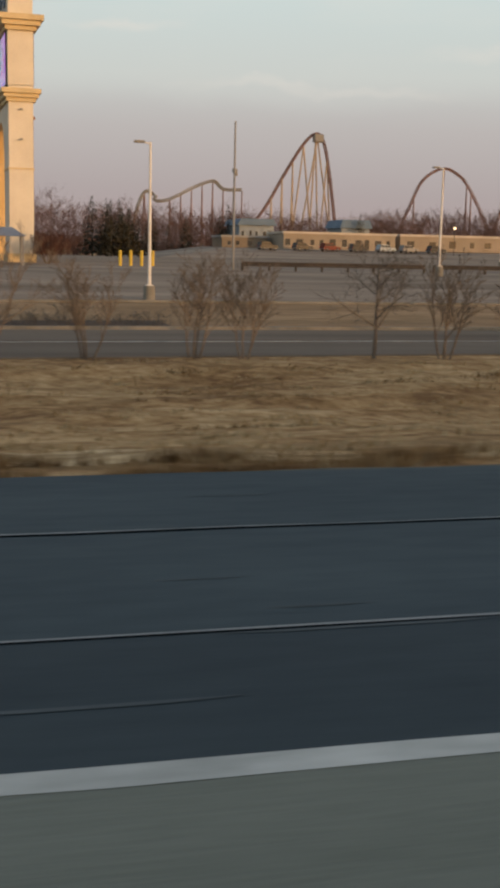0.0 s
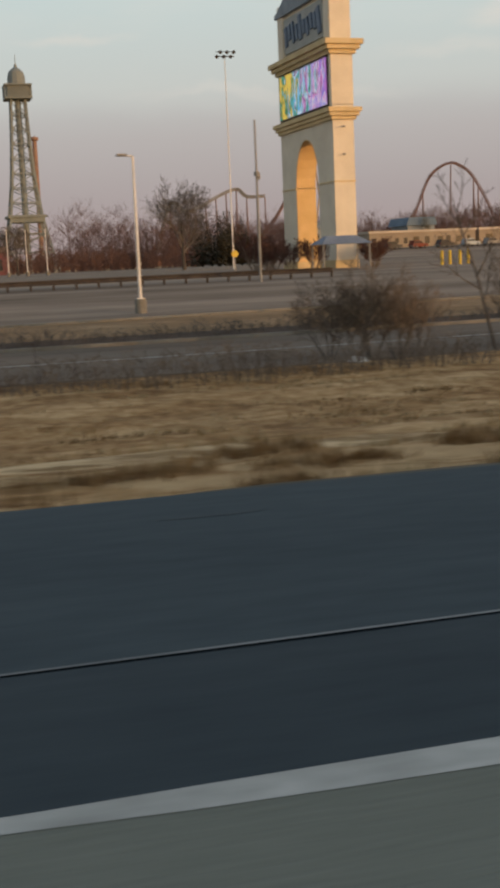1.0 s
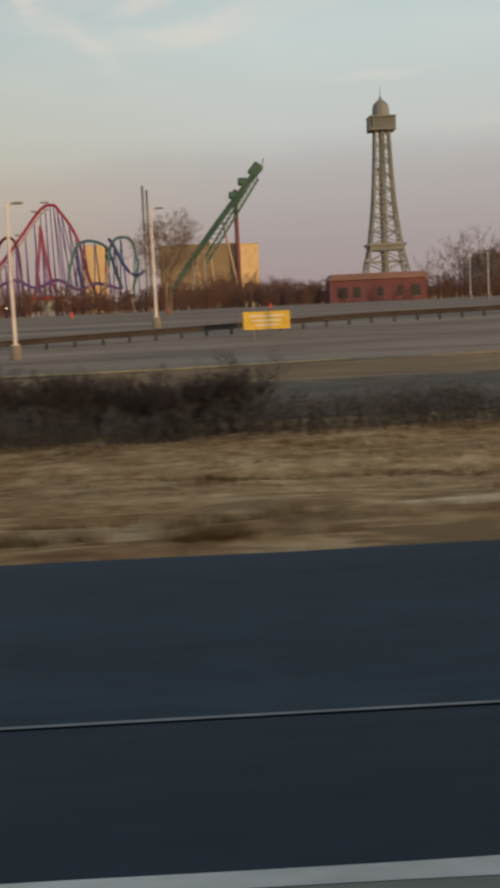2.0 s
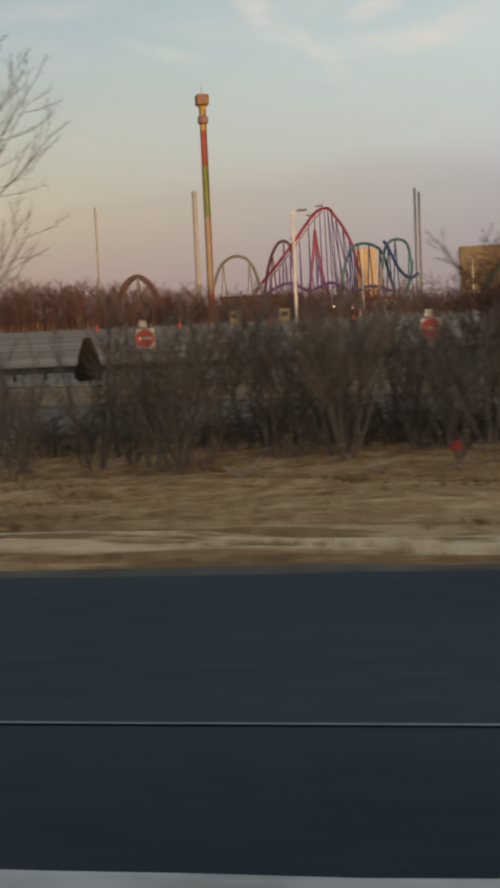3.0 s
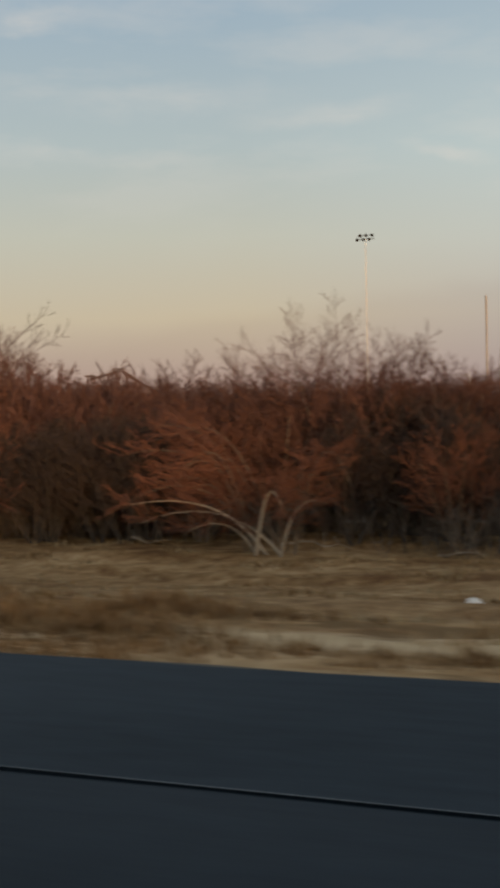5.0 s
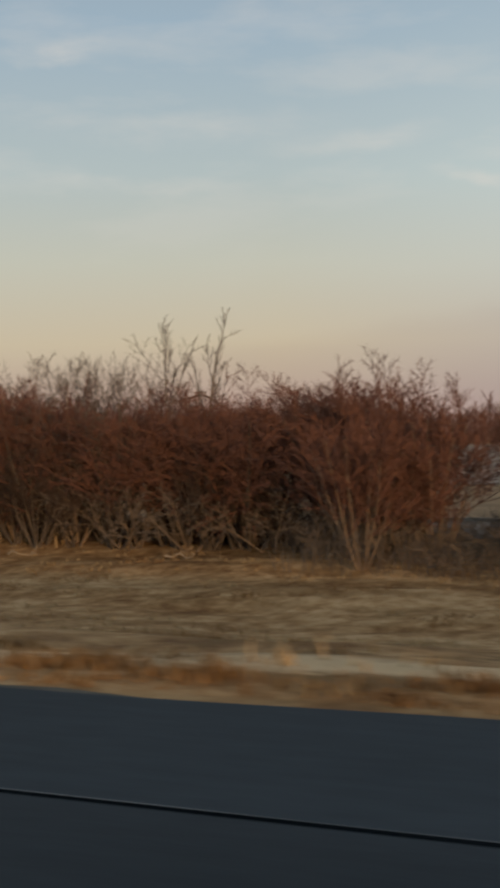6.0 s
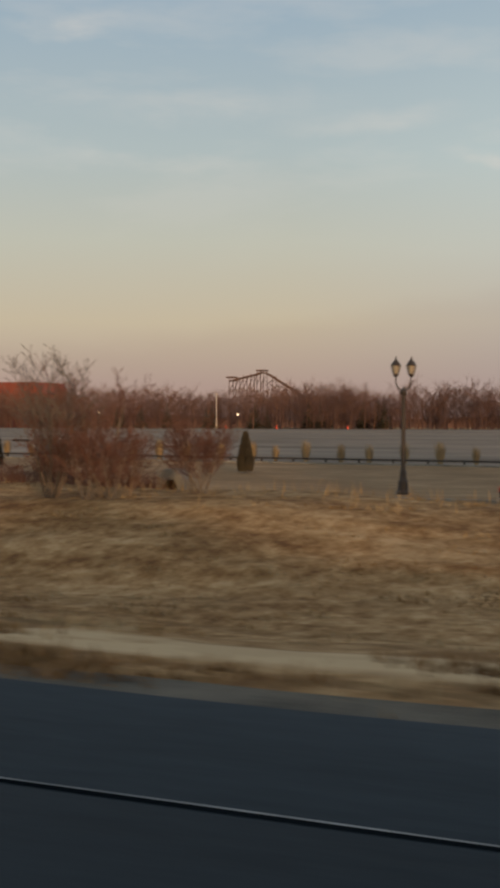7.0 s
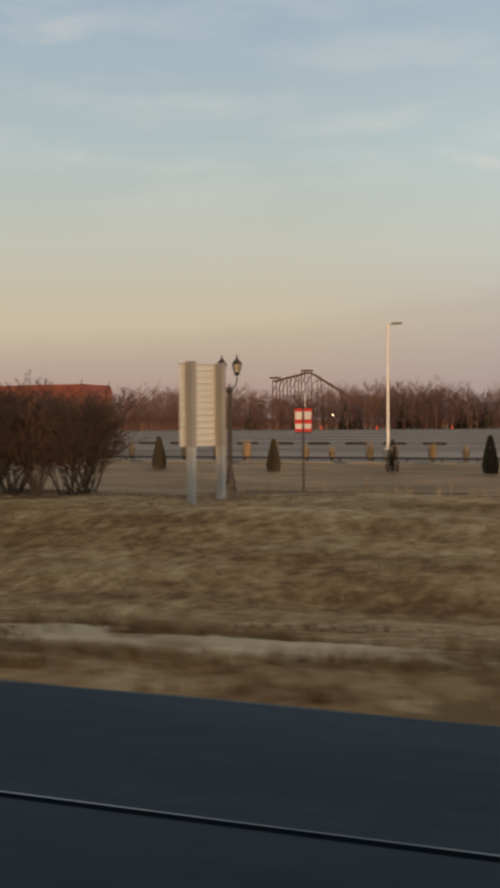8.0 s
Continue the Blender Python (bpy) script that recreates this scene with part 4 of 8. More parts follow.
tree("bare_tree", 17, 1, 9.8, 0.24, (13, 9, 7, 3), at(4.9, 149, 0), "broad bare tree on the lawn beyond the car park", ratio=0.72, spread=46, lift=1.0, thin=0.018, first=0.72)
tree("bare_tree", 18, 1, 9.5, 0.22, (13, 9, 7, 3), at(-10.5, 205, 60), "rounded bare tree behind the car park", ratio=0.62, spread=55, lift=0.5, thin=0.028, first=0.7)
tree("bare_tree", 19, 2, 11.0, 0.20, (11, 9, 7, 4), at(-62.3, 130, 60), "tall bare tree beyond the car park", ratio=0.55, spread=52, lift=0.5, thin=0.012, first=0.9, lean=0.3, bark=M_BRUSH, twig=M_BRUSH)
tree("bare_tree", 23, 1, 5.6, 0.06, (9, 6, 4), at(-109.0, 27.2, 0), "slim pale bare tree in the thicket", M_PALETWIG, ratio=0.4, spread=34, lift=1.3, thin=0.008, first=1.0)
tree("bare_tree", 24, 1, 5.2, 0.05, (9, 6, 4), at(-110.4, 27.8, 0), "slim pale bare tree in the thicket", M_PALETWIG, ratio=0.4, spread=34, lift=1.3, thin=0.008, first=1.0)
tree("bare_tree", 20, 2, 6.8, 0.10, (9, 6, 4), at(-191.5, 36.0, 0), "bare pale-branched tree rising out of the brush", M_PALETWIG, ratio=0.4, spread=34, lift=1.3, first=1.0, lean=0.12)
tree("bare_tree", 21, 5, 4.1, 0.04, (10, 7, 6), at(-223.5, 32.2, 0), "small dense bare tree on the low bank", ratio=0.45, spread=44, lift=0.8, first=1.0, lean=0.42, thin=0.006)
tree("bare_tree", 22, 4, 3.8, 0.04, (10, 7, 6), at(-222.2, 33.2, 0), "small dense bare tree on the low bank", M_PALETWIG, M_RED, ratio=0.45, spread=44, lift=0.8, first=1.0, lean=0.45, thin=0.006)



def arching_bush(m, seed, label):
    """A low bush: a few pale stems that bow over to one side, with red twigs all along them."""
    rng = random.Random(seed)
    V, F, T, G, stems = [], [], [], [], []
    for k in range(24):
        if k < 5:
            stems.append(([], []))
        away = -1 if k % 4 else 1
        reach = rng.uniform(1.6, 4.0) if away < 0 else rng.uniform(0.5, 1.6)
        up = rng.uniform(1.5, 3.2) if k > 3 else rng.uniform(1.0, 1.4)
        b = Vector((rng.uniform(-0.35, 0.9), rng.uniform(-0.4, 0.5), -0.1))
        e = b + Vector((away * reach, rng.uniform(-0.9, 0.9), up * (0.55 if k % 3 else 0.95)))
        c = b + Vector((away * reach * 0.35, rng.uniform(-0.3, 0.3), up * 1.25))
        pts = [b * (1 - t) ** 2 + c * 2 * t * (1 - t) + e * t * t for t in (i / 9 for i in range(10))]
        r = rng.uniform(0.04, 0.05) if k < 5 else rng.uniform(0.018, 0.03)
        if k < 5:
            pts = [p + Vector((0, -0.75, 0)) for p in pts]
        for i in range(9):
            limb(*(stems[k] if k < 5 else (V, F)), pts[i], pts[i + 1], r * (1 - i / 10), r * (1 - (i + 1) / 10.5), 5)
        for j in range(30):
            t = rng.uniform(0.2, 1.0) * 8.99
            p = pts[int(t)].lerp(pts[int(t) + 1], t % 1)
            d = Vector((rng.gauss(0, 0.6) + away * 0.4, rng.gauss(0, 0.6), rng.uniform(-0.25, 1.0))).normalized()
            q = p + d * rng.uniform(0.35, 0.9)
            limb(T, G, p, q, 0.010, 0.006, 3)
            for i in range(9):
                o = p.lerp(q, rng.uniform(0.2, 1.0))
                spike(T, G, o, o + (d + Vector((rng.gauss(0, 0.6), rng.gauss(0, 0.6), rng.gauss(0.1, 0.6)))).normalized() * rng.uniform(0.12, 0.4), 0.0065)
    ob = thing("arching_bush", m, label, "bush")
    raw("stem", V, F, M_PALETWIG, ob)
    for S, H in stems:
        raw("arching_stem", S, H, M_PALEWOOD, ob)
    raw("crown", T, G, M_SUNTWIG, ob)


arching_bush(at(-155.2, 26.9), 25, "low spreading bush with arching pale stems and sun-tinted red twigs")
tree("bare_tree", 26, 5, 5.2, 0.04, (12, 10, 8), at(-154.4, 31.2, 0), "fine-branched bare tree rising hazily out of red brush", M_PALETWIG, M_RED, ratio=0.5, spread=46, lift=0.6, lean=0.4, thin=0.0045)
tree("bare_tree", 27, 5, 4.6, 0.04, (12, 10, 8), at(-159.6, 32.5, 0), "fine-branched bare tree rising hazily out of red brush", M_PALETWIG, M_RED, ratio=0.5, spread=46, lift=0.6, lean=0.4, thin=0.0045)
tree("bare_tree", 28, 5, 4.5, 0.04, (12, 10, 8), at(-152.2, 31.0, 0), "fine-branched bare tree rising hazily out of red brush", M_PALETWIG, M_RED, ratio=0.5, spread=46, lift=0.6, lean=0.4, thin=0.0045)

for seed, x, y, h in ((61, -195.2, 35.4, 5.6), (62, -197.9, 35.8, 5.2), (63, -192.8, 35.0, 5.7), (64, -200.4, 36.2, 5.2), (65, -203.2, 36.4, 5.0), (66, -202.0, 36.8, 4.7), (67, -198.9, 37.0, 5.4)):
    tree("bare_tree", seed, 5, h, 0.05, (10, 8, 6), at(x, y, 40 * seed), "fine grey-brown tree top rising out of red brush", M_PALETWIG, M_TWIG, ratio=0.46, spread=44, lift=0.7, lean=0.4, thin=0.006)

for seed, x, y, h in ((73, -167.0, 32.2, 6.4), (74, -165.9, 32.6, 5.6), (75, -168.2, 32.8, 5.4)):
    tree("bare_tree", seed, 6, h, 0.045, (11, 9, 7), at(x, y, 40 * seed), "fine red-brown bare tree above orange brush", M_PALETWIG, M_RED, ratio=0.4, spread=42, lift=0.8, lean=0.3, thin=0.005)

for seed, x, y, h in ((71, -85.3, 29.6, 4.5), (72, -84.2, 29.4, 4.9)):
    tree("bare_tree", seed, 5, h, 0.05, (10, 8, 6), at(x, y, 40 * seed), "fine red-brown bare tree at the edge of the thicket", M_PALETWIG, M_RED, ratio=0.46, spread=44, lift=0.7, lean=0.4, thin=0.006)

# small verge bushes: four grown kinds, then copies
BUSH = [tree("bare_bush", 30 + k, 5, 3.4, 0.034, (7, 6, 5), at(0, -60 - 5 * k), "grey-brown bare bush on the verge", M_BRUSH, M_BRUSH, ratio=0.46, spread=30, lift=1.3, lean=0.42, thin=0.007, category="bush", group="bushes on the verge") for k in range(4)]
REDB = [tree("red_bush", 40 + k, 8, 3.5, 0.03, (9, 6, 5), at(20, -60 - 5 * k), "dense red-brown bare brush lit by low sun", M_PALETWIG, M_RED, ratio=0.5, spread=42, lift=0.8, lean=0.55, thin=0.009, category="bush", group="red brush on the verge") for k in range(4)]
REDC = [tree("red_bush", 140 + k, 4, 3.5, 0.05, (11, 9, 8), at(140, -60 - 5 * k), "spreading red-brown bare bush on dark crooked stems", M_BARK, M_RED, ratio=0.5, spread=52, lift=0.5, lean=0.55, thin=0.006, category="bush", group="red brush on the verge") for k in range(3)]
ORANGEB = [tree("orange_bush", 85 + k, 8, 3.3, 0.028, (9, 7, 6), at(120, -60 - 5 * k), "dense bare bush, its red twigs coloured as if in low sun", M_PALETWIG, M_SUNTWIG, ratio=0.5, spread=44, lift=0.7, lean=0.55, thin=0.007, category="bush", group="sunlit orange bushes on the verge") for k in range(2)]
DARKB = [tree("dark_bush", 80 + k, 7, 3.1, 0.03, (9, 7, 5), at(80, -60 - 5 * k), "dark grey-brown bare bush before the red brush, shade in its colour", M_BARK, M_DARKTWIG, ratio=0.5, spread=40, lift=0.9, lean=0.5, thin=0.008, category="bush", group="dark bushes on the verge") for k in range(2)]
WAND = [tree("wand_bush", 70 + k, 3, 3.6, 0.04, (6, 4), at(60, -60 - 5 * k), "thin pale upright stems with few twigs", M_PALETWIG, ratio=0.42, spread=30, lift=1.2, lean=0.25, thin=0.009, category="bush", group="thin stems on the verge") for k in range(3)]
BROWNB = [tree("brown_bush", 160 + k, 8, 3.0, 0.03, (9, 7, 6), at(180, -60 - 5 * k), "low dense brown bare bush beside the side road", M_BROWNTWIG, M_BROWNTWIG, ratio=0.5, spread=44, lift=0.7, lean=0.6, thin=0.008, category="bush", group="brown brush before the side road") for k in range(2)]
PALEB = [tree("leaning_bush", 150 + k, 3, 2.6, 0.035, (8, 6, 4), at(160, -60 - 5 * k), "half-fallen bush of crooked bleached stems", M_PALETWIG, M_TWIG, ratio=0.5, spread=50, lift=-0.3, lean=0.9, thin=0.008, category="bush", group="bleached crooked stems before red brush") for k in range(2)]
DENSE = [tree("twiggy_bush", 90 + k, 6, 3.0, 0.035, (9, 8, 7), at(100, -60 - 5 * k), "dense dark twiggy bush at the verge's far side", M_TWIG, M_BRUSH, ratio=0.5, spread=44, lift=0.7, lean=0.5, thin=0.0065, category="bush", group="twiggy bushes on the verge") for k in range(3)]
SAPL = [tree("sapling", 50 + k, 4, 2.7, 0.045, (9, 6, 5), at(40, -60 - 5 * k), "young bare tree with a spreading crown on the verge", M_BRUSH, M_BRUSH, ratio=0.52, spread=40, lift=1.0, lean=0.42, thin=0.008, category="tree", group="saplings on the verge") for k in range(3)]


def scatter(kinds, spots, rng, lo=0.8, hi=1.2):
    for x, y in spots:
        k = rng.choice(kinds)
        copy_thing(k, at(x, y, rng.uniform(0, 360), rng.uniform(lo, hi)))


rng = random.Random(5)
scatter(SAPL, [(4.2, 35.0), (7.4, 35.2), (8.9, 35.0), (15.4, 35.1), (18.6, 35.4), (-8.9, 34.0), (-10.8, 34.0)], rng, 0.85, 1.05)
scatter(BUSH, [(1.3, 34.5), (22, 36), (27, 35), (-6.8, 34.4), (-1.0, 34.8)], rng, 0.8, 1.15)
scatter(SAPL, [(-5.2, 34.3), (-3.6, 34.5), (-6.7, 34.7)], rng, 0.95, 1.15)
scatter(DENSE, [(rng.uniform(-8.2, -2.6), rng.uniform(33.4, 35.5)) for k in range(8)], rng, 0.65, 0.95)
scatter(DENSE, [(-16.3, 33.6), (-15.5, 34.2), (-15.0, 33.4), (-16.8, 34.4), (-14.2, 34.0)], rng, 0.6, 0.85)
scatter(BROWNB, [(-57.3 - 0.46 * k + rng.uniform(-0.3, 0.3), rng.uniform(29.4, 31.4)) for k in range(27)], rng, 0.40, 0.50)
scatter(DENSE, [(-57.0 - 0.95 * k + rng.uniform(-0.4, 0.4), rng.uniform(29.6, 31.6)) for k in range(14)], rng, 0.42, 0.60)
tree("bare_tree", 31, 1, 3.5, 0.08, (11, 8, 7), at(13.0, 35.0, 0), "small bare tree with a wide crown on the verge", M_TWIG, M_TWIG, ratio=0.62, spread=62, lift=0.6, thin=0.007, first=1.0)
tree("bare_tree", 29, 2, 6.2, 0.06, (9, 6, 5), at(-11.2, 34.2, 0), "slim bare young tree on the verge", M_TWIG, M_TWIG, ratio=0.42, spread=42, lift=0.8, lean=0.15, thin=0.007)

scatter(BUSH, [(rng.uniform(-42, -29), rng.uniform(29.5, 32)) for k in range(14)], rng, 0.65, 0.9)
# grey thicket, dense between the road and the big trees
thicket = [(-80.5 - 13.0 * (k / 42) + rng.uniform(-0.5, 0.5), rng.uniform(24.5, 30.5)) for k in range(42)]
scatter(BUSH, [p for p in thicket if abs(p[0] + 87.1) > 0.6], rng, 0.74, 1.04)
scatter(BUSH, [p for p in thicket if abs(p[0] + 87.1) <= 0.6], rng, 0.6, 0.72)
scatter(BUSH, [(rng.uniform(-112.2, -107.2), rng.uniform(24.8, 28.5)) for k in range(5)], rng, 0.7, 1.05)
# farther on it opens into single clumps
for CX, CY, n in ((-93.6, 27, 4), (-96.0, 26, 3), (-98.2, 27, 3), (-102.7, 26.5, 4), (-104.8, 27, 3), (-109.3, 24.4, 4), (-113.0, 27, 2), (-115.2, 26, 2), (-116.8, 27.5, 2), (-118.3, 26, 3), (-122.3, 27, 2)):
    scatter(BUSH, [(CX + rng.gauss(0, 0.4), CY + rng.gauss(0, 0.9)) for k in range(n)], rng, 0.5, 0.9)
    scatter(WAND, [(CX + rng.gauss(0, 0.9), CY - 1 + rng.gauss(0, 1.0)) for k in range(2)], rng, 0.6, 1.1)
scatter(BUSH, [(rng.uniform(-140, -119), rng.uniform(26, 31.5)) for k in range(24)], rng, 0.55, 0.95)
scatter(DENSE, [(rng.uniform(-125, -111), rng.uniform(27, 31)) for k in range(12)], rng, 0.45, 0.75)
# red brush, with darker bushes before and among it
scatter(REDB, [(rng.uniform(-163, -150), rng.uniform(30.5, 36)) for k in range(27)], rng, 0.7, 1.2)
scatter(REDB, [(rng.uniform(-185, -160), rng.uniform(30, 37)) for k in range(48)], rng, 0.75, 1.35)
scatter(REDC, [(rng.uniform(-197, -184), rng.uniform(34.2, 37.4)) for k in range(24)], rng, 1.05, 1.5)
scatter(DARKB, [(rng.uniform(-198, -184), rng.uniform(33.8, 35.6)) for k in range(16)], rng, 0.7, 1.05)
scatter(REDC, [(rng.uniform(-203.8, -196), rng.uniform(35, 37.3)) for k in range(21)], rng, 1.1, 1.45)
scatter(REDC, [(rng.uniform(-206.6, -203), rng.uniform(36.0, 37.2)) for k in range(7)], rng, 0.65, 0.95)
scatter(PALEB, [(-192.6, 34.0), (-190.3, 33.8), (-194.7, 34.4), (-187.6, 33.9)], rng, 0.7, 1.2)
scatter(REDB, [(rng.uniform(-158, -151), rng.uniform(29.5, 33)) for k in range(9)], rng, 0.8, 1.2)
scatter(REDB, [(rng.uniform(-182, -165), rng.uniform(28.8, 32)) for k in range(12)], rng, 0.6, 1.0)
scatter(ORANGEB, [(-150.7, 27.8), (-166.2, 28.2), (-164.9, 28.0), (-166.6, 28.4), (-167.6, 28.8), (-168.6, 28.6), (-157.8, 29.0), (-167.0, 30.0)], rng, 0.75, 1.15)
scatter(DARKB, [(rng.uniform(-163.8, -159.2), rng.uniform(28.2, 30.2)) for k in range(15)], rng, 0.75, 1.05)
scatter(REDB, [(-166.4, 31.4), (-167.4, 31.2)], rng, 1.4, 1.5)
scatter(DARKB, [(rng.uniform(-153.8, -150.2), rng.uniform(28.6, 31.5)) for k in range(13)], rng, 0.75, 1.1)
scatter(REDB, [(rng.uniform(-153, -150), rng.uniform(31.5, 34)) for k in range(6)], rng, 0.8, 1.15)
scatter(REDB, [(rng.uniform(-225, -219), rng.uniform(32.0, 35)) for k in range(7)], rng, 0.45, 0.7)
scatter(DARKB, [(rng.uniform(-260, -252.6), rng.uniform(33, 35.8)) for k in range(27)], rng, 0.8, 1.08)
scatter(REDB, [(rng.uniform(-260, -253), rng.uniform(34, 36)) for k in range(5)], rng, 0.6, 0.85)
scatter(REDC, [(-142.0, 26.8), (-141.2, 26.9), (-140.6, 26.6), (-142.6, 27.2)], rng, 0.75, 1.0)
scatter(BUSH, [(rng.uniform(-149, -143.2), rng.uniform(26, 29.5)) for k in range(16)], rng, 0.5, 0.8)
for b in BUSH + REDB + DARKB + SAPL + WAND + DENSE + ORANGEB + REDC + PALEB + BROWNB:
    for o in (*b.children_recursive, b):
        bpy.data.objects.remove(o)


def scrub(name, seed, count, where, lo, hi, label, material):
    """Low tangled scrub: arching twigs with a few side shoots, in one mesh."""
    rng = random.Random(seed)
    V, F = [], []
    for k in range(count):
        x, y = where(rng)
        b = Vector((x, y, ground_z(x, y) - 0.05))
        swell = 0.75 + 0.5 * noise.noise((x * 0.25, y * 0.2, seed))
        h = rng.uniform(lo, hi) * swell
        a = rng.uniform(0, 6.283)
        o = Vector((math.cos(a), math.sin(a), 0)) * h * rng.uniform(0.15, 0.9)
        m = b + o * 0.4 + Vector((0, 0, h * 0.8))
        e = b + o + Vector((0, 0, h * rng.uniform(0.75, 1.1)))
        limb(V, F, b, m, 0.014, 0.010, 3)
        limb(V, F, m, e, 0.010, 0.006, 3)
        for j in range(6):
            p = (b.lerp(m, rng.uniform(0.4, 1)) if j < 3 else m.lerp(e, rng.random()))
            limb(V, F, p, p + Vector((rng.uniform(-1, 1), rng.uniform(-1, 1), rng.uniform(-0.1, 0.9))) * h * 0.3, 0.007, 0.005, 3)
    return tagged(raw(name, V, F, material), label, "scrub", kind="stuff")


def band(x0, x1, y0, y1):
    return lambda rng: (rng.uniform(x0, x1), rng.uniform(y0, y1))


def kerb_side(x0, x1, w):
    def pick(rng):
        x = rng.uniform(x0, x1)
        return x, far_edge(x) + 0.5 + rng.uniform(0, w)
    return pick


scrub("low_scrub", 1, 4400, band(-97, -40, 27.8, 31.2), 0.5, 1.3, "dark tangled low scrub before the side road", M_BRUSH)
scrub("low_scrub", 2, 900, band(-40, -13, 30.5, 33), 0.4, 1.1, "dark tangled low scrub before the side road", M_BRUSH)
scrub("low_scrub", 3, 1700, kerb_side(-45, 9, 3.2), 0.3, 0.95, "dark low scrub beyond the side road", M_TWIG)
scrub("low_scrub", 7, 1000, band(-124, -96, 26, 31.3), 0.45, 1.15, "brown tangled scrub between bare clumps", M_BRUSH)
scrub("low_scrub", 9, 620, lambda rng: (rng.gauss(-34.0, 2.6), rng.uniform(30.5, 34.0)), 0.35, 1.3, "dark brown tangled scrub before the side road", M_BROWNTWIG)
scrub("low_scrub", 4, 1500, band(-146, -97, 25, 32), 0.3, 0.95, "grey-brown tangled scrub under bare trees", M_TWIG)
scrub("low_scrub", 6, 700, band(-229, -222, 35.5, 39), 0.4, 1.2, "low red-brown scrub beside the side road", M_RED)
scrub("low_scrub", 10, 520, lambda rng: (rng.gauss(-146.6, 2.3), rng.uniform(26.5, 31)), 0.5, 1.5, "grey-brown sparse scrub beside red brush", M_TWIG)
scrub("low_scrub", 8, 3000, band(-206.5, -184, 35.4, 37.8), 0.7, 1.8, "tangled scrub within red brush, coloured dark for its shade", M_DARKTWIG)
scrub("low_scrub", 5, 3100, band(-186, -150.5, 29.5, 36.5), 0.5, 1.6, "dark tangled scrub at the foot of red brush", M_TWIG)


def fallen_branch(x, y, rz, long, seed):
    rng = random.Random(seed)
    V, F = [], []
    p = [Vector((0.62 * long * (k / 5 - 0.5), rng.uniform(-0.2, 0.2), 0.03 + rng.uniform(0, 0.22))) for k in range(6)]
    for k in range(5):
        limb(V, F, p[k], p[k + 1], 0.032 - 0.005 * k, 0.027 - 0.005 * k, 5)
    for k in range(1, 5):
        limb(V, F, p[k], p[k] + Vector((rng.uniform(-0.3, 0.5), rng.uniform(-0.4, 0.4), rng.uniform(0.1, 0.5))), 0.014, 0.006, 3)
    ob = raw("fallen_branch", V, F, M_PALEWOOD)
    ob.matrix_basis = at(x, y, rz)
    tagged(ob, "pale fallen branch lying at the edge of the brush", "branch", "fallen branches")


for x, y, rz, long, seed in [(-102.5, 21.5, 8, 1.8, 1), (-90.5, 23.8, 25, 2.2, 2), (-88.0, 23.6, -8, 1.4, 3), (-86.5, 23.9, 12, 1.2, 4), (-154.0, 27.4, 10, 2.4, 5),
                             (-150.6, 27.5, 16, 1.8, 7), (-158.5, 27.5, 20, 1.6, 8), (-195.5, 32.5, 5, 1.8, 9), (-189.5, 31.5, -12, 2.0, 10)]:
    fallen_branch(x, y, rz, long, seed)


def pine(m):
    rng = random.Random(77)
    ob = thing("pine_tree", m, "lone pine with a leaning trunk and ragged brown-green clumps", "tree")
    V, F, N, G = [], [], [], []
    path = smooth([(0.0, 0, -0.1), (-0.1, 0, 2.5), (-0.45, 0.1, 5.0), (-0.8, 0, 7.4), (-1.1, 0, 9.6)], 4)
    for k in range(len(path) - 1):
        limb(V, F, path[k], path[k + 1], 0.19 - 0.010 * k, 0.18 - 0.010 * k, 7)
    heads = [(-1.2, 9.9, 0.6), (-0.9, 9.1, 0.8), (-1.5, 8.4, 0.75), (-0.3, 8.4, 0.75), (0.3, 7.6, 0.85), (1.1, 7.2, 0.9), (2.0, 6.8, 0.9), (2.7, 6.6, 0.7), (1.2, 6.3, 0.75), (2.2, 5.9, 0.6), (0.1, 6.7, 0.7),
             (-0.7, 7.4, 0.7), (-1.9, 9.2, 0.45), (3.0, 7.3, 0.45)]
    for cx, cz, s in heads:
        c = Vector((cx, rng.uniform(-1.0, 1.0), cz))
        q = min(path, key=lambda p: abs(p.z - (cz - 0.9)))
        limb(V, F, q, c, 0.07, 0.03, 4)
        # each head is a dozen ragged sprays
        for b in range(13):
            e = c + Vector((rng.gauss(0, 0.6), rng.gauss(0, 0.6), rng.gauss(0, 0.42))) * s
            limb(V, F, c, e, 0.025, 0.010, 3)
            for k in range(110):
                o = Vector((rng.gauss(0, 0.22), rng.gauss(0, 0.22), rng.gauss(0, 0.18)))
                d = Vector((rng.uniform(-1, 1), rng.uniform(-1, 1), rng.uniform(-0.6, 1))).normalized() * 0.17
                u = d.orthogonal().normalized() * 0.03
                i = len(N)
                N += [e + o - u, e + o + u, e + o + d]
                G.append((i, i + 1, i + 2))
    raw("trunk", V, F, M_BARK, ob)
    raw("crown", N, G, M_NEEDLE, ob)


pine(at(-115.7, 68, 0, 0.88))


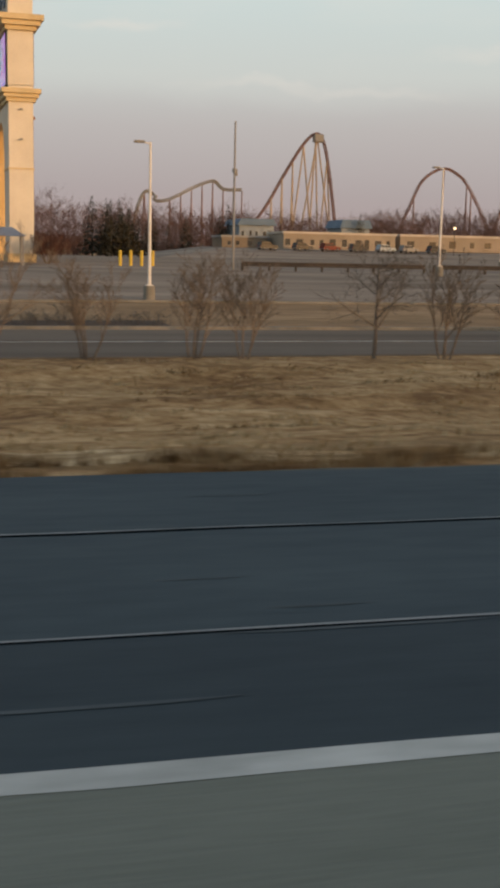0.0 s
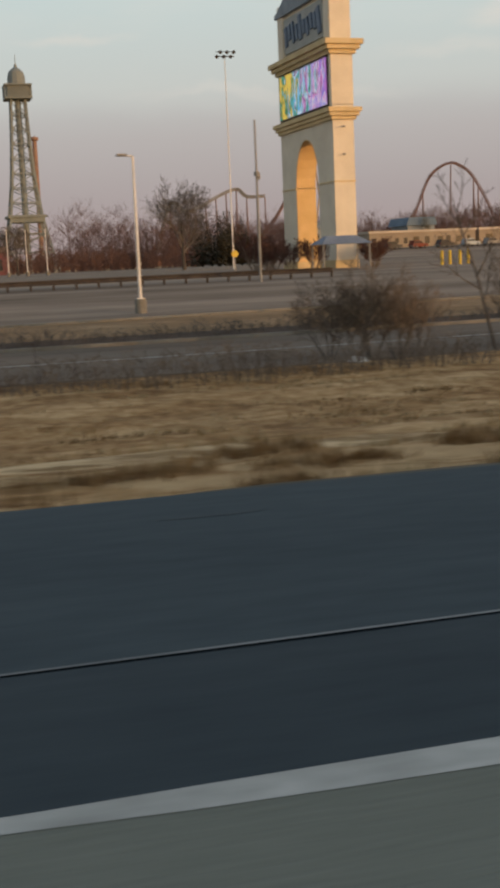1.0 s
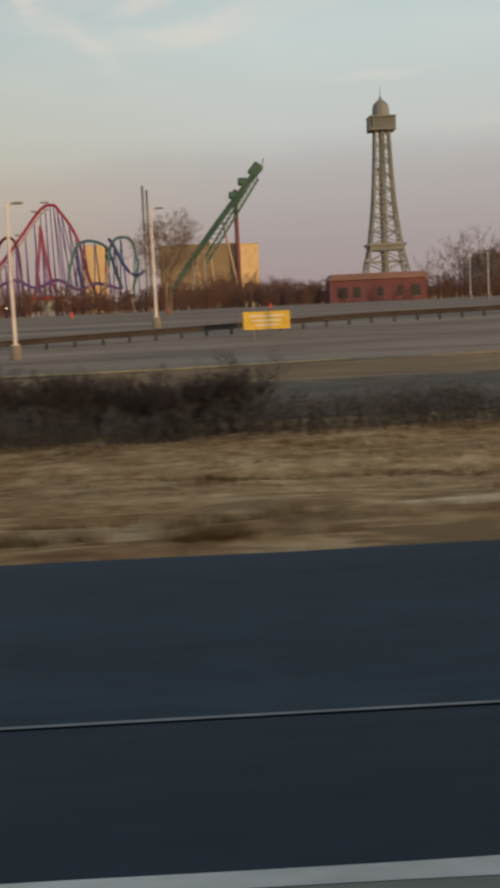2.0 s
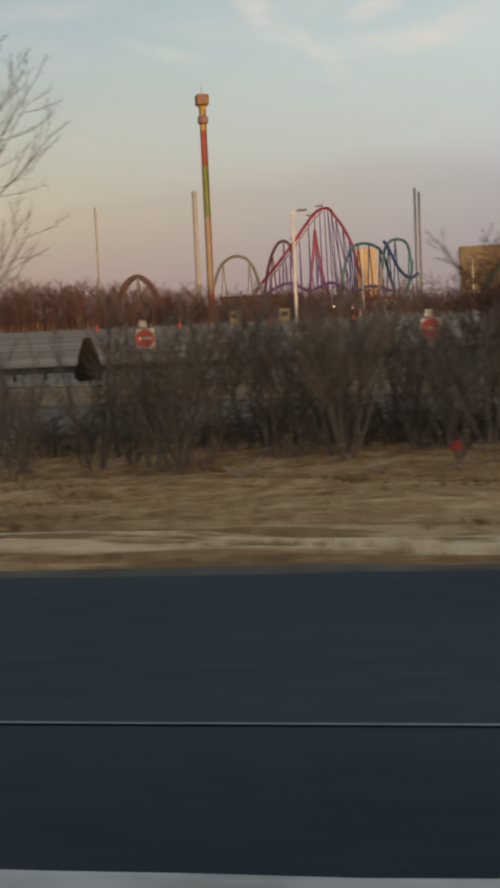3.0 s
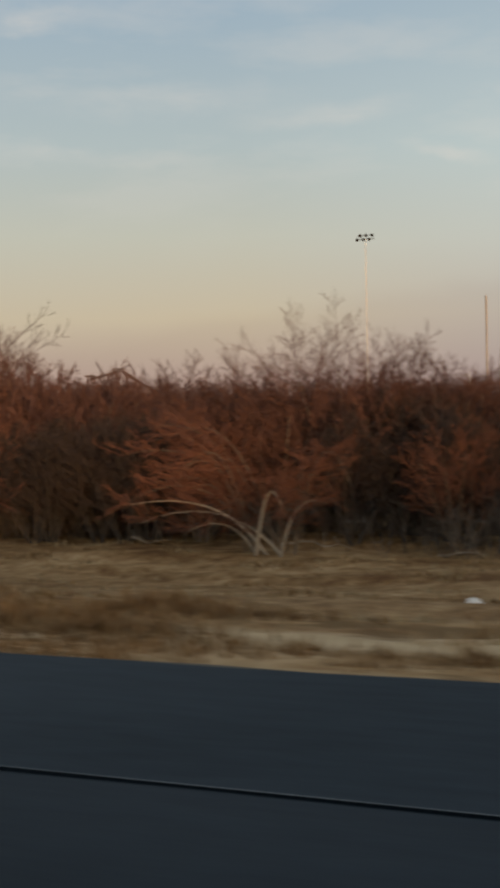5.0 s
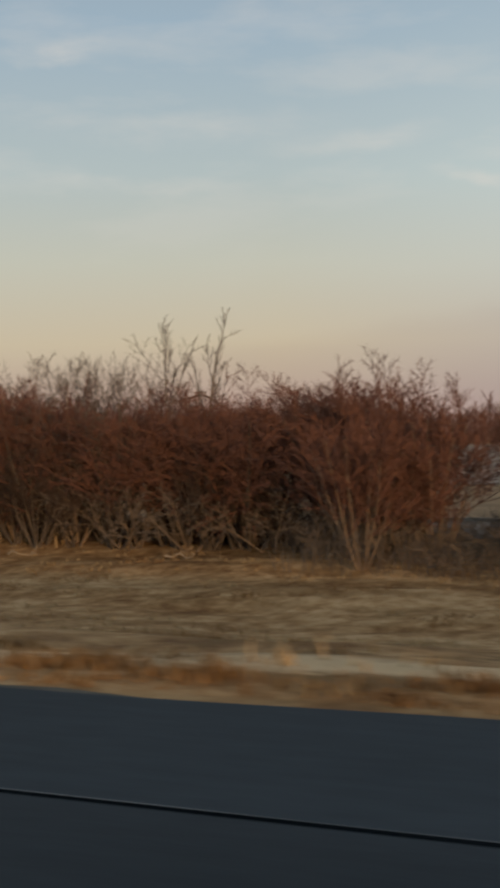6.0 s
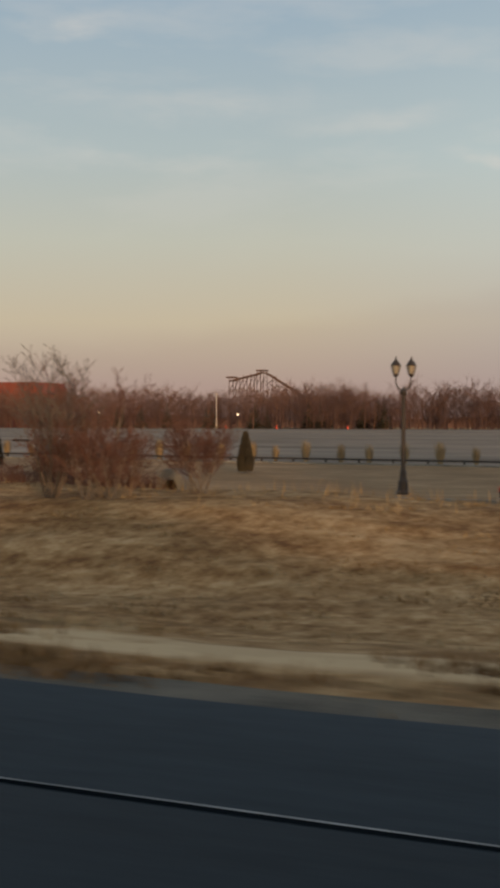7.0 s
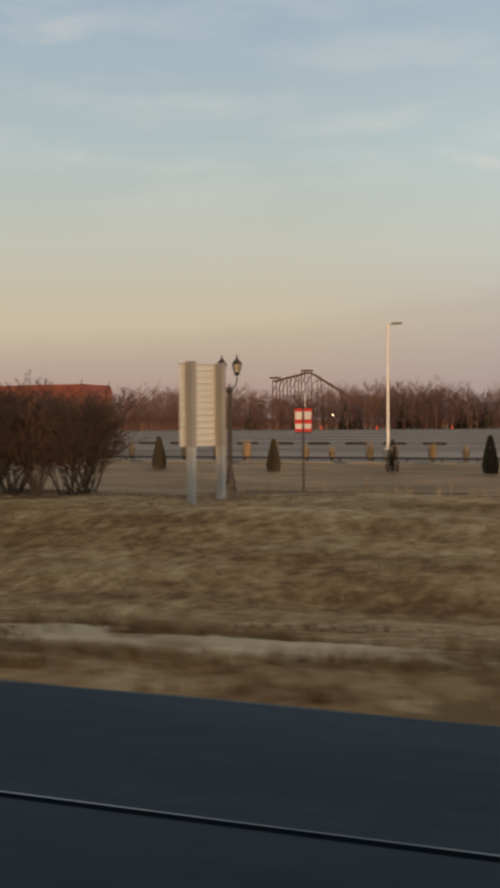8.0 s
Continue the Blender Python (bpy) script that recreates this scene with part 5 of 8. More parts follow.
def conical_shrub():
    rng = random.Random(8)
    V, F = [], []
    for k in range(1500):
        h = rng.random() ** 1.4
        r = (0.58 * (1 - h) ** 0.7 + 0.05) * rng.uniform(0.8, 1.15) * (0.75 + 0.25 * min(1, h * 6))
        a = rng.uniform(0, 6.283)
        c = Vector((r * math.cos(a), r * math.sin(a), 0.12 + 1.75 * h))
        d = Vector((math.cos(a) * 0.5, math.sin(a) * 0.5, 1.0)).normalized() * 0.2
        u = d.orthogonal().normalized() * 0.055
        i = len(V)
        V += [c - u, c + u, c + d]
        F.append((i, i + 1, i + 2))
    for k in range(60):
        a = rng.uniform(0, 6.283)
        limb(V, F, Vector((0, 0, rng.uniform(0.0, 1.2))), Vector((0.3 * math.cos(a), 0.3 * math.sin(a), rng.uniform(0.4, 1.5))), 0.03, 0.02, 3)
    ob = thing("conical_shrub", pose(0, -60, 0), "brown-green conical evergreen shrub on the turf strip", "shrub", "evergreen shrubs")
    raw("foliage", V, F, M_SHRUB, ob)
    bm = bmesh.new()
    bar(bm, (0, 0, -0.05), (0, 0, 0.5), 0.05, 0.04, 6)
    part("stem", bm, M_BARK, ob)
    return ob


cone = conical_shrub()
for x, y, s in [(-116.9, 55.2, 1.0), (-111.6, 55.0, 1.05), (-102.7, 54.2, 1.05), (-139.5, 30.0, 0.85), (-227.9, 57.7, 1.1), (-243.9, 58.6, 0.98), (-248.9, 59.0, 0.9), (-255.3, 59, 0.9),
                (-262.5, 60, 0.95), (-127.0, 53.5, 0.9), (-132.0, 53.0, 0.9)]:
    slim = 0.62 if x < -200 else 0.9
    copy_thing(cone, at(x, y, x * 7, s, 0.1) @ Matrix.Diagonal((slim, slim, 1, 1)))
for o in (*cone.children_recursive, cone):
    bpy.data.objects.remove(o)


def straw_clump():
    rng = random.Random(9)
    V, F = [], []
    for k in range(260):
        a, r = rng.uniform(0, 6.283), rng.uniform(0, 0.12)
        c = Vector((r * math.cos(a), r * math.sin(a), 0))
        k2 = rng.uniform(0.05, 0.3)
        e = c + Vector((math.cos(a) * k2, math.sin(a) * k2, rng.uniform(0.6, 1.2)))
        u = Vector((-math.sin(a), math.cos(a), 0)) * 0.022
        i = len(V)
        V += [c - u, c + u, e]
        F.append((i, i + 1, i + 2))
    ob = raw("ornamental_grass", V, F, M_STRAW)
    ob.location = (0, -70, 0)
    return tagged(ob, "clump of straw-coloured ornamental grass by the fence", "grass clump", "ornamental grass clumps")


straw = straw_clump()
rng = random.Random(21)
for k in range(38):
    x = -204 - k * 1.95 + rng.uniform(-0.3, 0.3)
    copy_thing(straw, at(x, lot_edge(x) + 1.6, rng.uniform(0, 360), rng.uniform(0.8, 1.2), 0.05))
bpy.data.objects.remove(straw)


def belt(name, seed, x0, x1, y0, y1, count, lo, hi, label, material, girth=1.0):
    """A far winter wood: hundreds of small bare trees in one mesh."""
    rng = random.Random(seed)
    V, F = [], []
    for k in range(count):
        x, y = rng.uniform(x0, x1), rng.uniform(y0, y1)
        swell = 0.82 + 0.35 * noise.noise((x * 0.03, y * 0.01, seed))
        h = rng.uniform(lo, hi) * swell
        b = Vector((x, y, height(y) - 0.1))
        t = b + Vector((rng.uniform(-0.4, 0.4), rng.uniform(-0.4, 0.4), h))
        limb(V, F, b, t.lerp(b, 0.3), 0.12 * girth, 0.04 * girth, 3)
        for j in range(14):
            f = rng.uniform(0.08, 0.76)
            p = b.lerp(t, f)
            a = rng.uniform(0, 6.283)
            L = h * rng.uniform(0.2, 0.42) * (1.1 - 0.4 * f)
            e = p + Vector((math.cos(a) * L * 0.95, math.sin(a) * L * 0.95, L * rng.uniform(0.35, 0.8)))
            spike(V, F, p, e, 0.042 * girth)
            for i in range(8):
                g = p.lerp(e, rng.uniform(0.3, 0.95))
                spike(V, F, g, g + Vector((rng.uniform(-0.8, 0.8), rng.uniform(-0.8, 0.8), rng.uniform(0.3, 1.2))) * (0.14 * h), 0.026 * girth)
    return tagged(raw(name, V, F, material), label, "woodland", kind="stuff")


belt("far_wood", 88, -54, -10, 385, 420, 130, 9.0, 13.0, "grey-brown winter trees beyond the car park", M_BELT)
belt("far_wood", 1, -175, -45, 296, 345, 430, 6.5, 11.0, "low belt of bare red-brown winter trees behind the car park", M_BELT, 1.2)
belt("far_wood", 6, -45, 60, 296, 345, 330, 4.5, 8.0, "low belt of bare red-brown winter trees behind the lawn", M_BELT, 1.2)
belt("far_wood", 2, -330, -150, 294, 350, 680, 11.5, 17.0, "belt of bare red-brown winter trees behind the car park", M_BELT, 1.2)
belt("far_wood", 3, -640, -330, 318, 420, 1150, 13.0, 19.5, "belt of bare red-brown winter trees behind the car park", M_BELT, 1.3)
belt("far_wood", 4, 20, 330, 330, 450, 950, 16.0, 24.0, "belt of bare winter trees behind low buildings", M_BELT, 1.3)
belt("far_wood", 5, -70, 40, 330, 400, 200, 5.0, 8.5, "belt of bare winter trees behind the lawn", M_BELT, 1.3)


def fir_stand(seed, spots, lo, hi, label):
    """A few dense dark conifers standing together: stems with drooping sprays."""
    rng = random.Random(seed)
    V, F = [], []
    for x, y in spots:
        h = rng.uniform(lo, hi)
        b = Vector((x, y, height(y) - 0.1))
        limb(V, F, b, b + Vector((0, 0, h * 0.97)), 0.16, 0.03, 5)
        wide = h * rng.uniform(0.20, 0.28)
        for k in range(520):
            f = 0.06 + 0.94 * rng.random() ** 1.25
            a = rng.uniform(0, 6.283)
            r = wide * (1.02 - f) ** 0.8 * rng.uniform(0.45, 1.12)
            c = b + Vector((r * math.cos(a), r * math.sin(a), h * f))
            d = Vector((math.cos(a) * 0.8, math.sin(a) * 0.8, rng.uniform(-0.5, 0.6))) * (0.09 * h * (1.2 - f))
            u = Vector((-math.sin(a), math.cos(a), rng.uniform(-0.4, 0.4))) * (0.035 * h * (1.25 - f))
            i = len(V)
            V += [c - u, c + u, c + d]
            F.append((i, i + 1, i + 2))
    tagged(raw("fir_stand", V, F, M_EVERGREEN), label, "trees", kind="stuff")


frng = random.Random(12)
fir_stand(6, [(FX + frng.uniform(-3, 3), 300 + frng.uniform(0, 12)) for FX in (-333, -329, -318, -311, -300, -296, -345, -365, -372) for k in range(2)], 5.0, 8.0, "dark evergreens at the foot of the wood")
fir_stand(7, [(frng.uniform(28, 39), 232 + frng.uniform(0, 12)) for k in range(9)], 8.0, 13.0, "tall dark evergreens beyond the car park")
fir_stand(8, [(frng.uniform(44, 125), 300 + frng.uniform(0, 20)) for k in range(12)], 8.0, 14.0, "dark evergreens among the low buildings")


def far_ridge():
    """The wooded skyline far behind everything."""
    V, F = [], []
    xs = steps(-2600, 2200, 8)
    for x in xs:
        h = 9 + 5 * noise.noise((x * 0.004, 3, 0)) + 2.2 * noise.noise((x * 0.03, 8, 0)) + 1.6 * noise.noise((x * 0.11, 1, 0))
        V += [(x, 1250, 0), (x, 1250, h * 1.2), (x, 1330, h * 1.2), (x, 1330, 0)]
    for i in range(len(xs) - 1):
        for j in range(3):
            F.append((i * 4 + j, (i + 1) * 4 + j, (i + 1) * 4 + j + 1, i * 4 + j + 1))
    tagged(raw("backdrop", V, F, M_BELT), "wooded skyline in the far distance", "woodland", kind="structure")


far_ridge()


def grass_bank():
    """An unseen high grass bank, added across the motorway behind the camera for shade."""
    V, F = [], []
    xs = steps(-200, 260, 4)
    for x in xs:
        h = 8.5 + 1.6 * noise.noise((x * 0.02, 6, 0)) + 1.6 * noise.noise((x * 0.11, 2, 0)) + 1.2 * noise.noise((x * 0.35, 5, 0))
        # lower stretches let the sun through to the red brush
        h *= float(np.interp(x, [-200, -190, -145, -132, -92, -78, -60, 40, 60, 240, 260], [0.3, 1, 1, 0.8, 0.8, 1, 1.3, 1.3, 1, 1, 0.2]))
        V += [(x, -58, -0.4), (x, -61, h * 0.8), (x, -66, h), (x, -76, h * 0.7), (x, -80, -0.4)]
    for i in range(len(xs) - 1):
        for j in range(4):
            F.append((i * 5 + j, i * 5 + j + 1, (i + 1) * 5 + j + 1, (i + 1) * 5 + j))
    tagged(raw("grass_bank", V, F, M_GREENISH), "unseen grass bank added to shade the verge from low sun", "bank", kind="structure")


grass_bank()

# ---- grass blades on the verge ----


def tufts(name, seed, clumps, blades, material, lo, hi, x0, x1, spread, power, label, deep=None):
    """Clumps of blades, thicker towards the road's edge by the given power."""
    rng = random.Random(seed)
    V, F = [], []
    for k in range(clumps):
        cx = rng.uniform(x0, x1)
        e = shoulder_edge(cx) + 0.25
        cy = e + (rng.random() ** power) * (near_edge(cx) - 1.0 - e) if deep is None else (e + rng.uniform(*deep))
        sx, sy = spread * rng.uniform(0.5, 1.6), spread * rng.uniform(0.25, 0.7)
        size = rng.uniform(0.7, 1.3)
        for b in range(blades):
            px, py = cx + rng.gauss(0, sx), cy + rng.gauss(0, sy)
            if py < e - 0.23:
                continue
            z = ground_z(px, py) - 0.03
            a = rng.uniform(0, 6.283)
            h = rng.uniform(lo, hi) * size
            i = len(V)
            w = 0.022
            V += [(px - w * math.sin(a), py + w * math.cos(a), z), (px + w * math.sin(a), py - w * math.cos(a), z), (px + math.cos(a) * h * 0.7, py + math.sin(a) * h * 0.7, z + h)]
            F.append((i, i + 1, i + 2))
    tagged(raw(name, V, F, material), label, "grass", kind="stuff")


tufts("dry_grass_blades", 3, 4600, 24, M_TUFT, 0.04, 0.15, -290, 30, 0.3, 1.1, "dry tan grass blades on the verge")
tufts("brown_weeds", 4, 300, 120, M_TUFT_DARK, 0.04, 0.16, -290, 30, 0.6, 0.9, "darker brown weed clumps on the verge")
tufts("brown_weeds", 6, 230, 150, M_TUFT_DARK, 0.04, 0.13, -290, 30, 0.24, 1.0, "brown weed clumps along the shoulder", (0.3, 2.6))
tufts("brown_weeds", 9, 420, 105, M_TUFT_DARK, 0.04, 0.12, -290, -142, 0.26, 1.0, "brown weeds between the shoulder and a pale strip", (-0.2, 1.0))
tufts("brown_weeds", 10, 110, 170, M_TUFT_DARK, 0.05, 0.16, -40, 30, 0.24, 1.0, "brown weed clumps along the shoulder", (0.2, 2.8))
tufts("brown_weeds", 12, 7, 260, M_TUFT_DARK, 0.12, 0.34, -7.4, -6.5, 0.2, 1.0, "thick brown weeds at the foot of a traffic sign", (1.3, 2.1))
tufts("brown_weeds", 13, 24, 200, M_TUFT_DARK, 0.06, 0.18, -6.4, -1.5, 0.26, 1.0, "brown weeds hanging over the shoulder's edge", (0.15, 0.9))
tufts("brown_weeds", 8, 17, 170, M_TUFT_DARK, 0.06, 0.18, -151.2, -148.4, 0.3, 1.0, "thick brown weeds on the slope", (1.2, 2.9))
tufts("brown_weeds", 16, 60, 130, M_TUFT_DARK, 0.04, 0.13, -126, -104, 0.3, 1.0, "brown weed clumps along the shoulder", (0.2, 2.0))
tufts("brown_weeds", 15, 60, 140, M_TUFT_DARK, 0.04, 0.13, -82, -60, 0.35, 1.0, "brown weed clumps along the shoulder", (0.3, 2.4))
tufts("brown_weeds", 14, 7, 150, M_TUFT_DARK, 0.05, 0.16, -154.8, -152.3, 0.2, 1.0, "brown weed clumps on the slope", (1.0, 2.6))


def tall_grass():
    rng = random.Random(17)
    V, F = [], []
    for k in range(3500):
        x = rng.uniform(-285, -195)
        y = near_edge(x) - 0.7 - abs(rng.gauss(0, 2.2))
        z = ground_z(x, y) - 0.03
        a, h = rng.uniform(0, 6.283), rng.uniform(0.2, 0.6)
        i = len(V)
        V += [(x - 0.02 * math.sin(a), y + 0.02 * math.cos(a), z), (x + 0.02 * math.sin(a), y - 0.02 * math.cos(a), z), (x + math.cos(a) * h * 0.35, y + math.sin(a) * h * 0.35, z + h)]
        F.append((i, i + 1, i + 2))
    tagged(raw("tall_dry_grass", V, F, M_TUFT), "tall dry grass beside the side road", "grass", kind="stuff")


tall_grass()

# ---- street furniture ----


def park_pole(m, high, label, head=True):
    """A pale car park pole on a round concrete foot, with a flat lamp head."""
    ob = thing("light_pole", m, label, "light pole", "car park light poles")
    bm = bmesh.new()
    lathe(bm, [(0.30, -0.2), (0.30, 0.72), (0.27, 0.78)], 14)
    part("footing", bm, M_KERB, ob, "round concrete footing")
    bm = bmesh.new()
    box(bm, (0, 0, 0.80), (0.38, 0.38, 0.05), bevel=0.01)
    bar(bm, (0, 0, 0.8), (0, 0, high), 0.09, 0.06, 12)
    box(bm, (0, -0.115, 1.5), (0.10, 0.02, 0.2))
    part("pole", bm, M_POLE, ob)
    if head:
        bm = bmesh.new()
        bar(bm, (0, 0, high - 0.08), (-0.35, 0, high - 0.02), 0.035, 0.035, 8)
        part("arm", bm, M_POLE, ob)
        bm = bmesh.new()
        box(bm, (-0.55, 0, high), (0.55, 0.34, 0.12), bevel=0.03)
        part("lamp_head", bm, M_GREYSTEEL, ob, "flat grey lamp head")
    return ob


pp = park_pole(at(10.5, 61.3), 7.9, "pale car park light pole on a concrete foot")
for x, y in [(-17.5, 60.9), (-67.9, 62.3), (-94.7, 69.5), (-251.3, 66.5), (-61.5, 81.3), (36, 84)]:
    copy_thing(pp, at(x, y, 0 if x > -60 else 180))
park_pole(at(-122.4, 70, 0, 1, -0.2), 6.9, "slim pale car park pole without a lamp head", False)
for x, y in [(-76.9, 306), (-100.3, 240)]:
    copy_thing(pp, at(x, y, 0, 1.7))
for x, y in [(-343.6, 305), (-196, 262), (73, 150), (-19.1, 180), (-16.4, 180), (-14.1, 180), (-11.4, 180), (-8.5, 180)]:
    copy_thing(pp, at(x, y, 0, 0.85 if x > -100 else 1.25))


def wood_pole(x, y, high):
    ob = thing("utility_pole", at(x, y), "slim grey-brown utility pole beyond the side road", "utility pole")
    bm = bmesh.new()
    bar(bm, (0, 0, -0.3), (0, 0, high), 0.10, 0.06, 10)
    part("pole", bm, M_GREYSTEEL, ob)
    bm = bmesh.new()
    box(bm, (0.14, 0, high * 0.66), (0.14, 0.2, 0.5), bevel=0.02)
    part("meter_box", bm, M_GREYSTEEL, ob)
    bm = bmesh.new()
    bar(bm, (0, 0, high * 0.66), (0, 0, high * 0.66 + 0.3), 0.17, 0.17, 10)
    part("band", bm, M_GREYSTEEL, ob)


wood_pole(21.3, 88, 10.8)
wood_pole(-6.0, 78.3, 10.6)


def flood_mast(x, y, top):
    """A slim mast with a crossbar of floodlights."""
    z = height(y)
    ob = thing("floodlight_mast", pose(x, y, z), "tall slim floodlight mast with a row of lamps", "floodlight")
    bm = bmesh.new()
    bar(bm, (0, 0, -0.2), (0, 0, top - z), 0.08, 0.04, 10)
    part("mast", bm, M_POLE, ob)
    bm = bmesh.new()
    beam(bm, (-1.05, 0, top - z - 0.1), (1.05, 0, top - z - 0.1), 0.08, 0.08)
    beam(bm, (-0.9, 0, top - z + 0.35), (0.9, 0, top - z + 0.35), 0.06, 0.06)
    part("crossbar", bm, M_DARKPOLE, ob)
    for k in range(6):
        bm = bmesh.new()
        bar(bm, (-0.9 + 0.36 * k, -0.12, top - z + (0.35 if k % 2 else -0.1)), (-0.9 + 0.36 * k, -0.36, top - z - (0.2 if not k % 2 else -0.25)), 0.09, 0.20, 10)
        part("floodlight", bm, M_DARKPOLE, ob)


flood_mast(4.6, 124.3, 22.3)
flood_mast(-183.4, 136.2, 22.2)


def lantern(parent, x, z):
    bm = bmesh.new()
    lathe(bm, [(0.03, 0.0), (0.10, 0.04), (0.12, 0.10), (0.10, 0.13)], 8, (x, 0, z))
    ob = part("lantern", bm, M_BLACK, parent)
    bm = bmesh.new()
    lathe(bm, [(0.11, 0.131), (0.185, 0.46)], 8, (x, 0, z))
    part("glass", bm, M_GLASS, ob, "pale lantern glass")
    bm = bmesh.new()
    lathe(bm, [(0.21, 0.461), (0.20, 0.50), (0.09, 0.66), (0.05, 0.68), (0.03, 0.78), (0.008, 0.86)], 8, (x, 0, z))
    part("cap", bm, M_BLACK, ob)
    bm = bmesh.new()
    for k in range(6):
        a = math.pi * k / 3
        bar(bm, (x + 0.12 * math.cos(a), 0.12 * math.sin(a), z + 0.13), (x + 0.198 * math.cos(a), 0.198 * math.sin(a), z + 0.47), 0.012, 0.012, 4)
    part("ribs", bm, M_BLACK, ob)


def street_lamp(m):
    """A cast-iron post with two lanterns on curled arms."""
    ob = thing("street_lamp", m, "black cast-iron street lamp with two lanterns beside the side road", "street lamp", "twin-lantern street lamps")
    bm = bmesh.new()
    lathe(bm, [(0.27, -0.1), (0.27, 0.12), (0.22, 0.20), (0.20, 0.55), (0.14, 0.70), (0.13, 0.95), (0.10, 1.0)], 12)
    part("base", bm, M_BLACK, ob)
    bm = bmesh.new()
    lathe(bm, [(0.095, 1.0), (0.085, 2.5), (0.07, 4.02), (0.13, 4.08), (0.15, 4.16), (0.12, 4.26), (0.05, 4.32), (0.02, 4.44)], 10)
    part("post", bm, M_BLACK, ob)
    for s in (-1, 1):
        bm = bmesh.new()
        p = smooth([(0, 0, 4.16), (s * 0.15, 0, 4.28), (s * 0.29, 0, 4.48), (s * 0.31, 0, 4.79)], 4)
        for a, b in zip(p, p[1:]):
            bar(bm, a, b, 0.028, 0.028, 6)
        part("arm", bm, M_BLACK, ob)
        lantern(ob, s * 0.31, 4.78)
    return ob


sl = street_lamp(at(-3.7, 46.6, 70, 1.0, 0.1))
for x, y, rz in [(-37.5, 46.3, 85), (-73.1, 45.4, 88), (-110.1, 45.6, 80), (-147.0, 46.6, 40), (-182.4, 47.4, 20), (-216.9, 48.7, 20), (-253.4, 49.0, 20), (-290, 51, 20), (33, 48.3, 85)]:
    copy_thing(sl, at(x, y, rz, 1.07 if x == -253.4 else 1.02, 0.1))


def post_sign(name, x, y, high, label, category):
    ob = thing(name, at(x, y, 0, 1, 0.05), label, category)
    bm = bmesh.new()
    box(bm, (0, 0.03, high / 2 - 0.1), (0.06, 0.05, high + 0.2))
    part("post", bm, M_GREYSTEEL, ob)
    return ob


def no_entry(x, y, mid, small):
    z = ground_z(x, y) + 0.05
    ob = post_sign("no_entry_sign", x, y, mid - z + 0.5, "square no entry sign with a red disc on a post", "road sign")
    c = mid - z
    bm = bmesh.new()
    box(bm, (0, 0, c), (1.0, 0.012, 1.0), bevel=0.004)
    b = part("board", bm, M_SIGNWHITE, ob, "white square board")
    bm = bmesh.new()
    bmesh.ops.create_cone(bm, cap_ends=True, segments=28, radius1=0.47, radius2=0.47, depth=0.008, matrix=pose(0, -0.012, c, 90))
    part("disc", bm, M_SIGNRED, b, "red disc")
    bm = bmesh.new()
    box(bm, (0, -0.020, c), (0.70, 0.006, 0.16))
    part("bar", bm, M_SIGNWHITE, b, "white bar")
    if small:
        bm = bmesh.new()
        box(bm, (-0.1, 0.05, c + 0.75), (0.40, 0.012, 0.36), bevel=0.004)
        part("plate", bm, M_SIGNWHITE, ob, "small pale plate above")


no_entry(-87.1, 60.7, 0.45, True)
no_entry(-101.8, 61.8, 0.55, True)


def banner_post(x, y):
    ob = thing("banner_post", at(x, y, 0, 1, 0.05), "dark post with two red and white banners", "banner post")
    bm = bmesh.new()
    bar(bm, (0, 0, -0.2), (0, 0, 3.75), 0.055, 0.045, 8)
    part("post", bm, M_BLACK, ob)
    for s in (-1, 1):
        bm = bmesh.new()
        box(bm, (s * 0.21, 0, 3.18), (0.34, 0.015, 1.0))
        b = part("banner", bm, M_SIGNRED, ob, "red and white cloth banner")
        bm = bmesh.new()
        box(bm, (s * 0.21, -0.012, 3.38), (0.30, 0.006, 0.34))
        part("field", bm, M_SIGNWHITE, b, "white field")
        bm = bmesh.new()
        box(bm, (s * 0.21, -0.012, 2.92), (0.30, 0.006, 0.22))
        part("field", bm, M_SIGNWHITE, b, "white field")
    bm = bmesh.new()
    for z in (2.65, 3.7):
        bar(bm, (-0.38, 0, z), (0.38, 0, z), 0.018, 0.018, 6)
    part("brackets", bm, M_BLACK, ob)


banner_post(-250.0, 49.1)
sheet("planting_bed", steps(-253, -243, 2), lambda x: 48.6, lambda x: 49.8, 0.14, M_MULCH, "low dark mulch bed beside the side road", "planting bed")


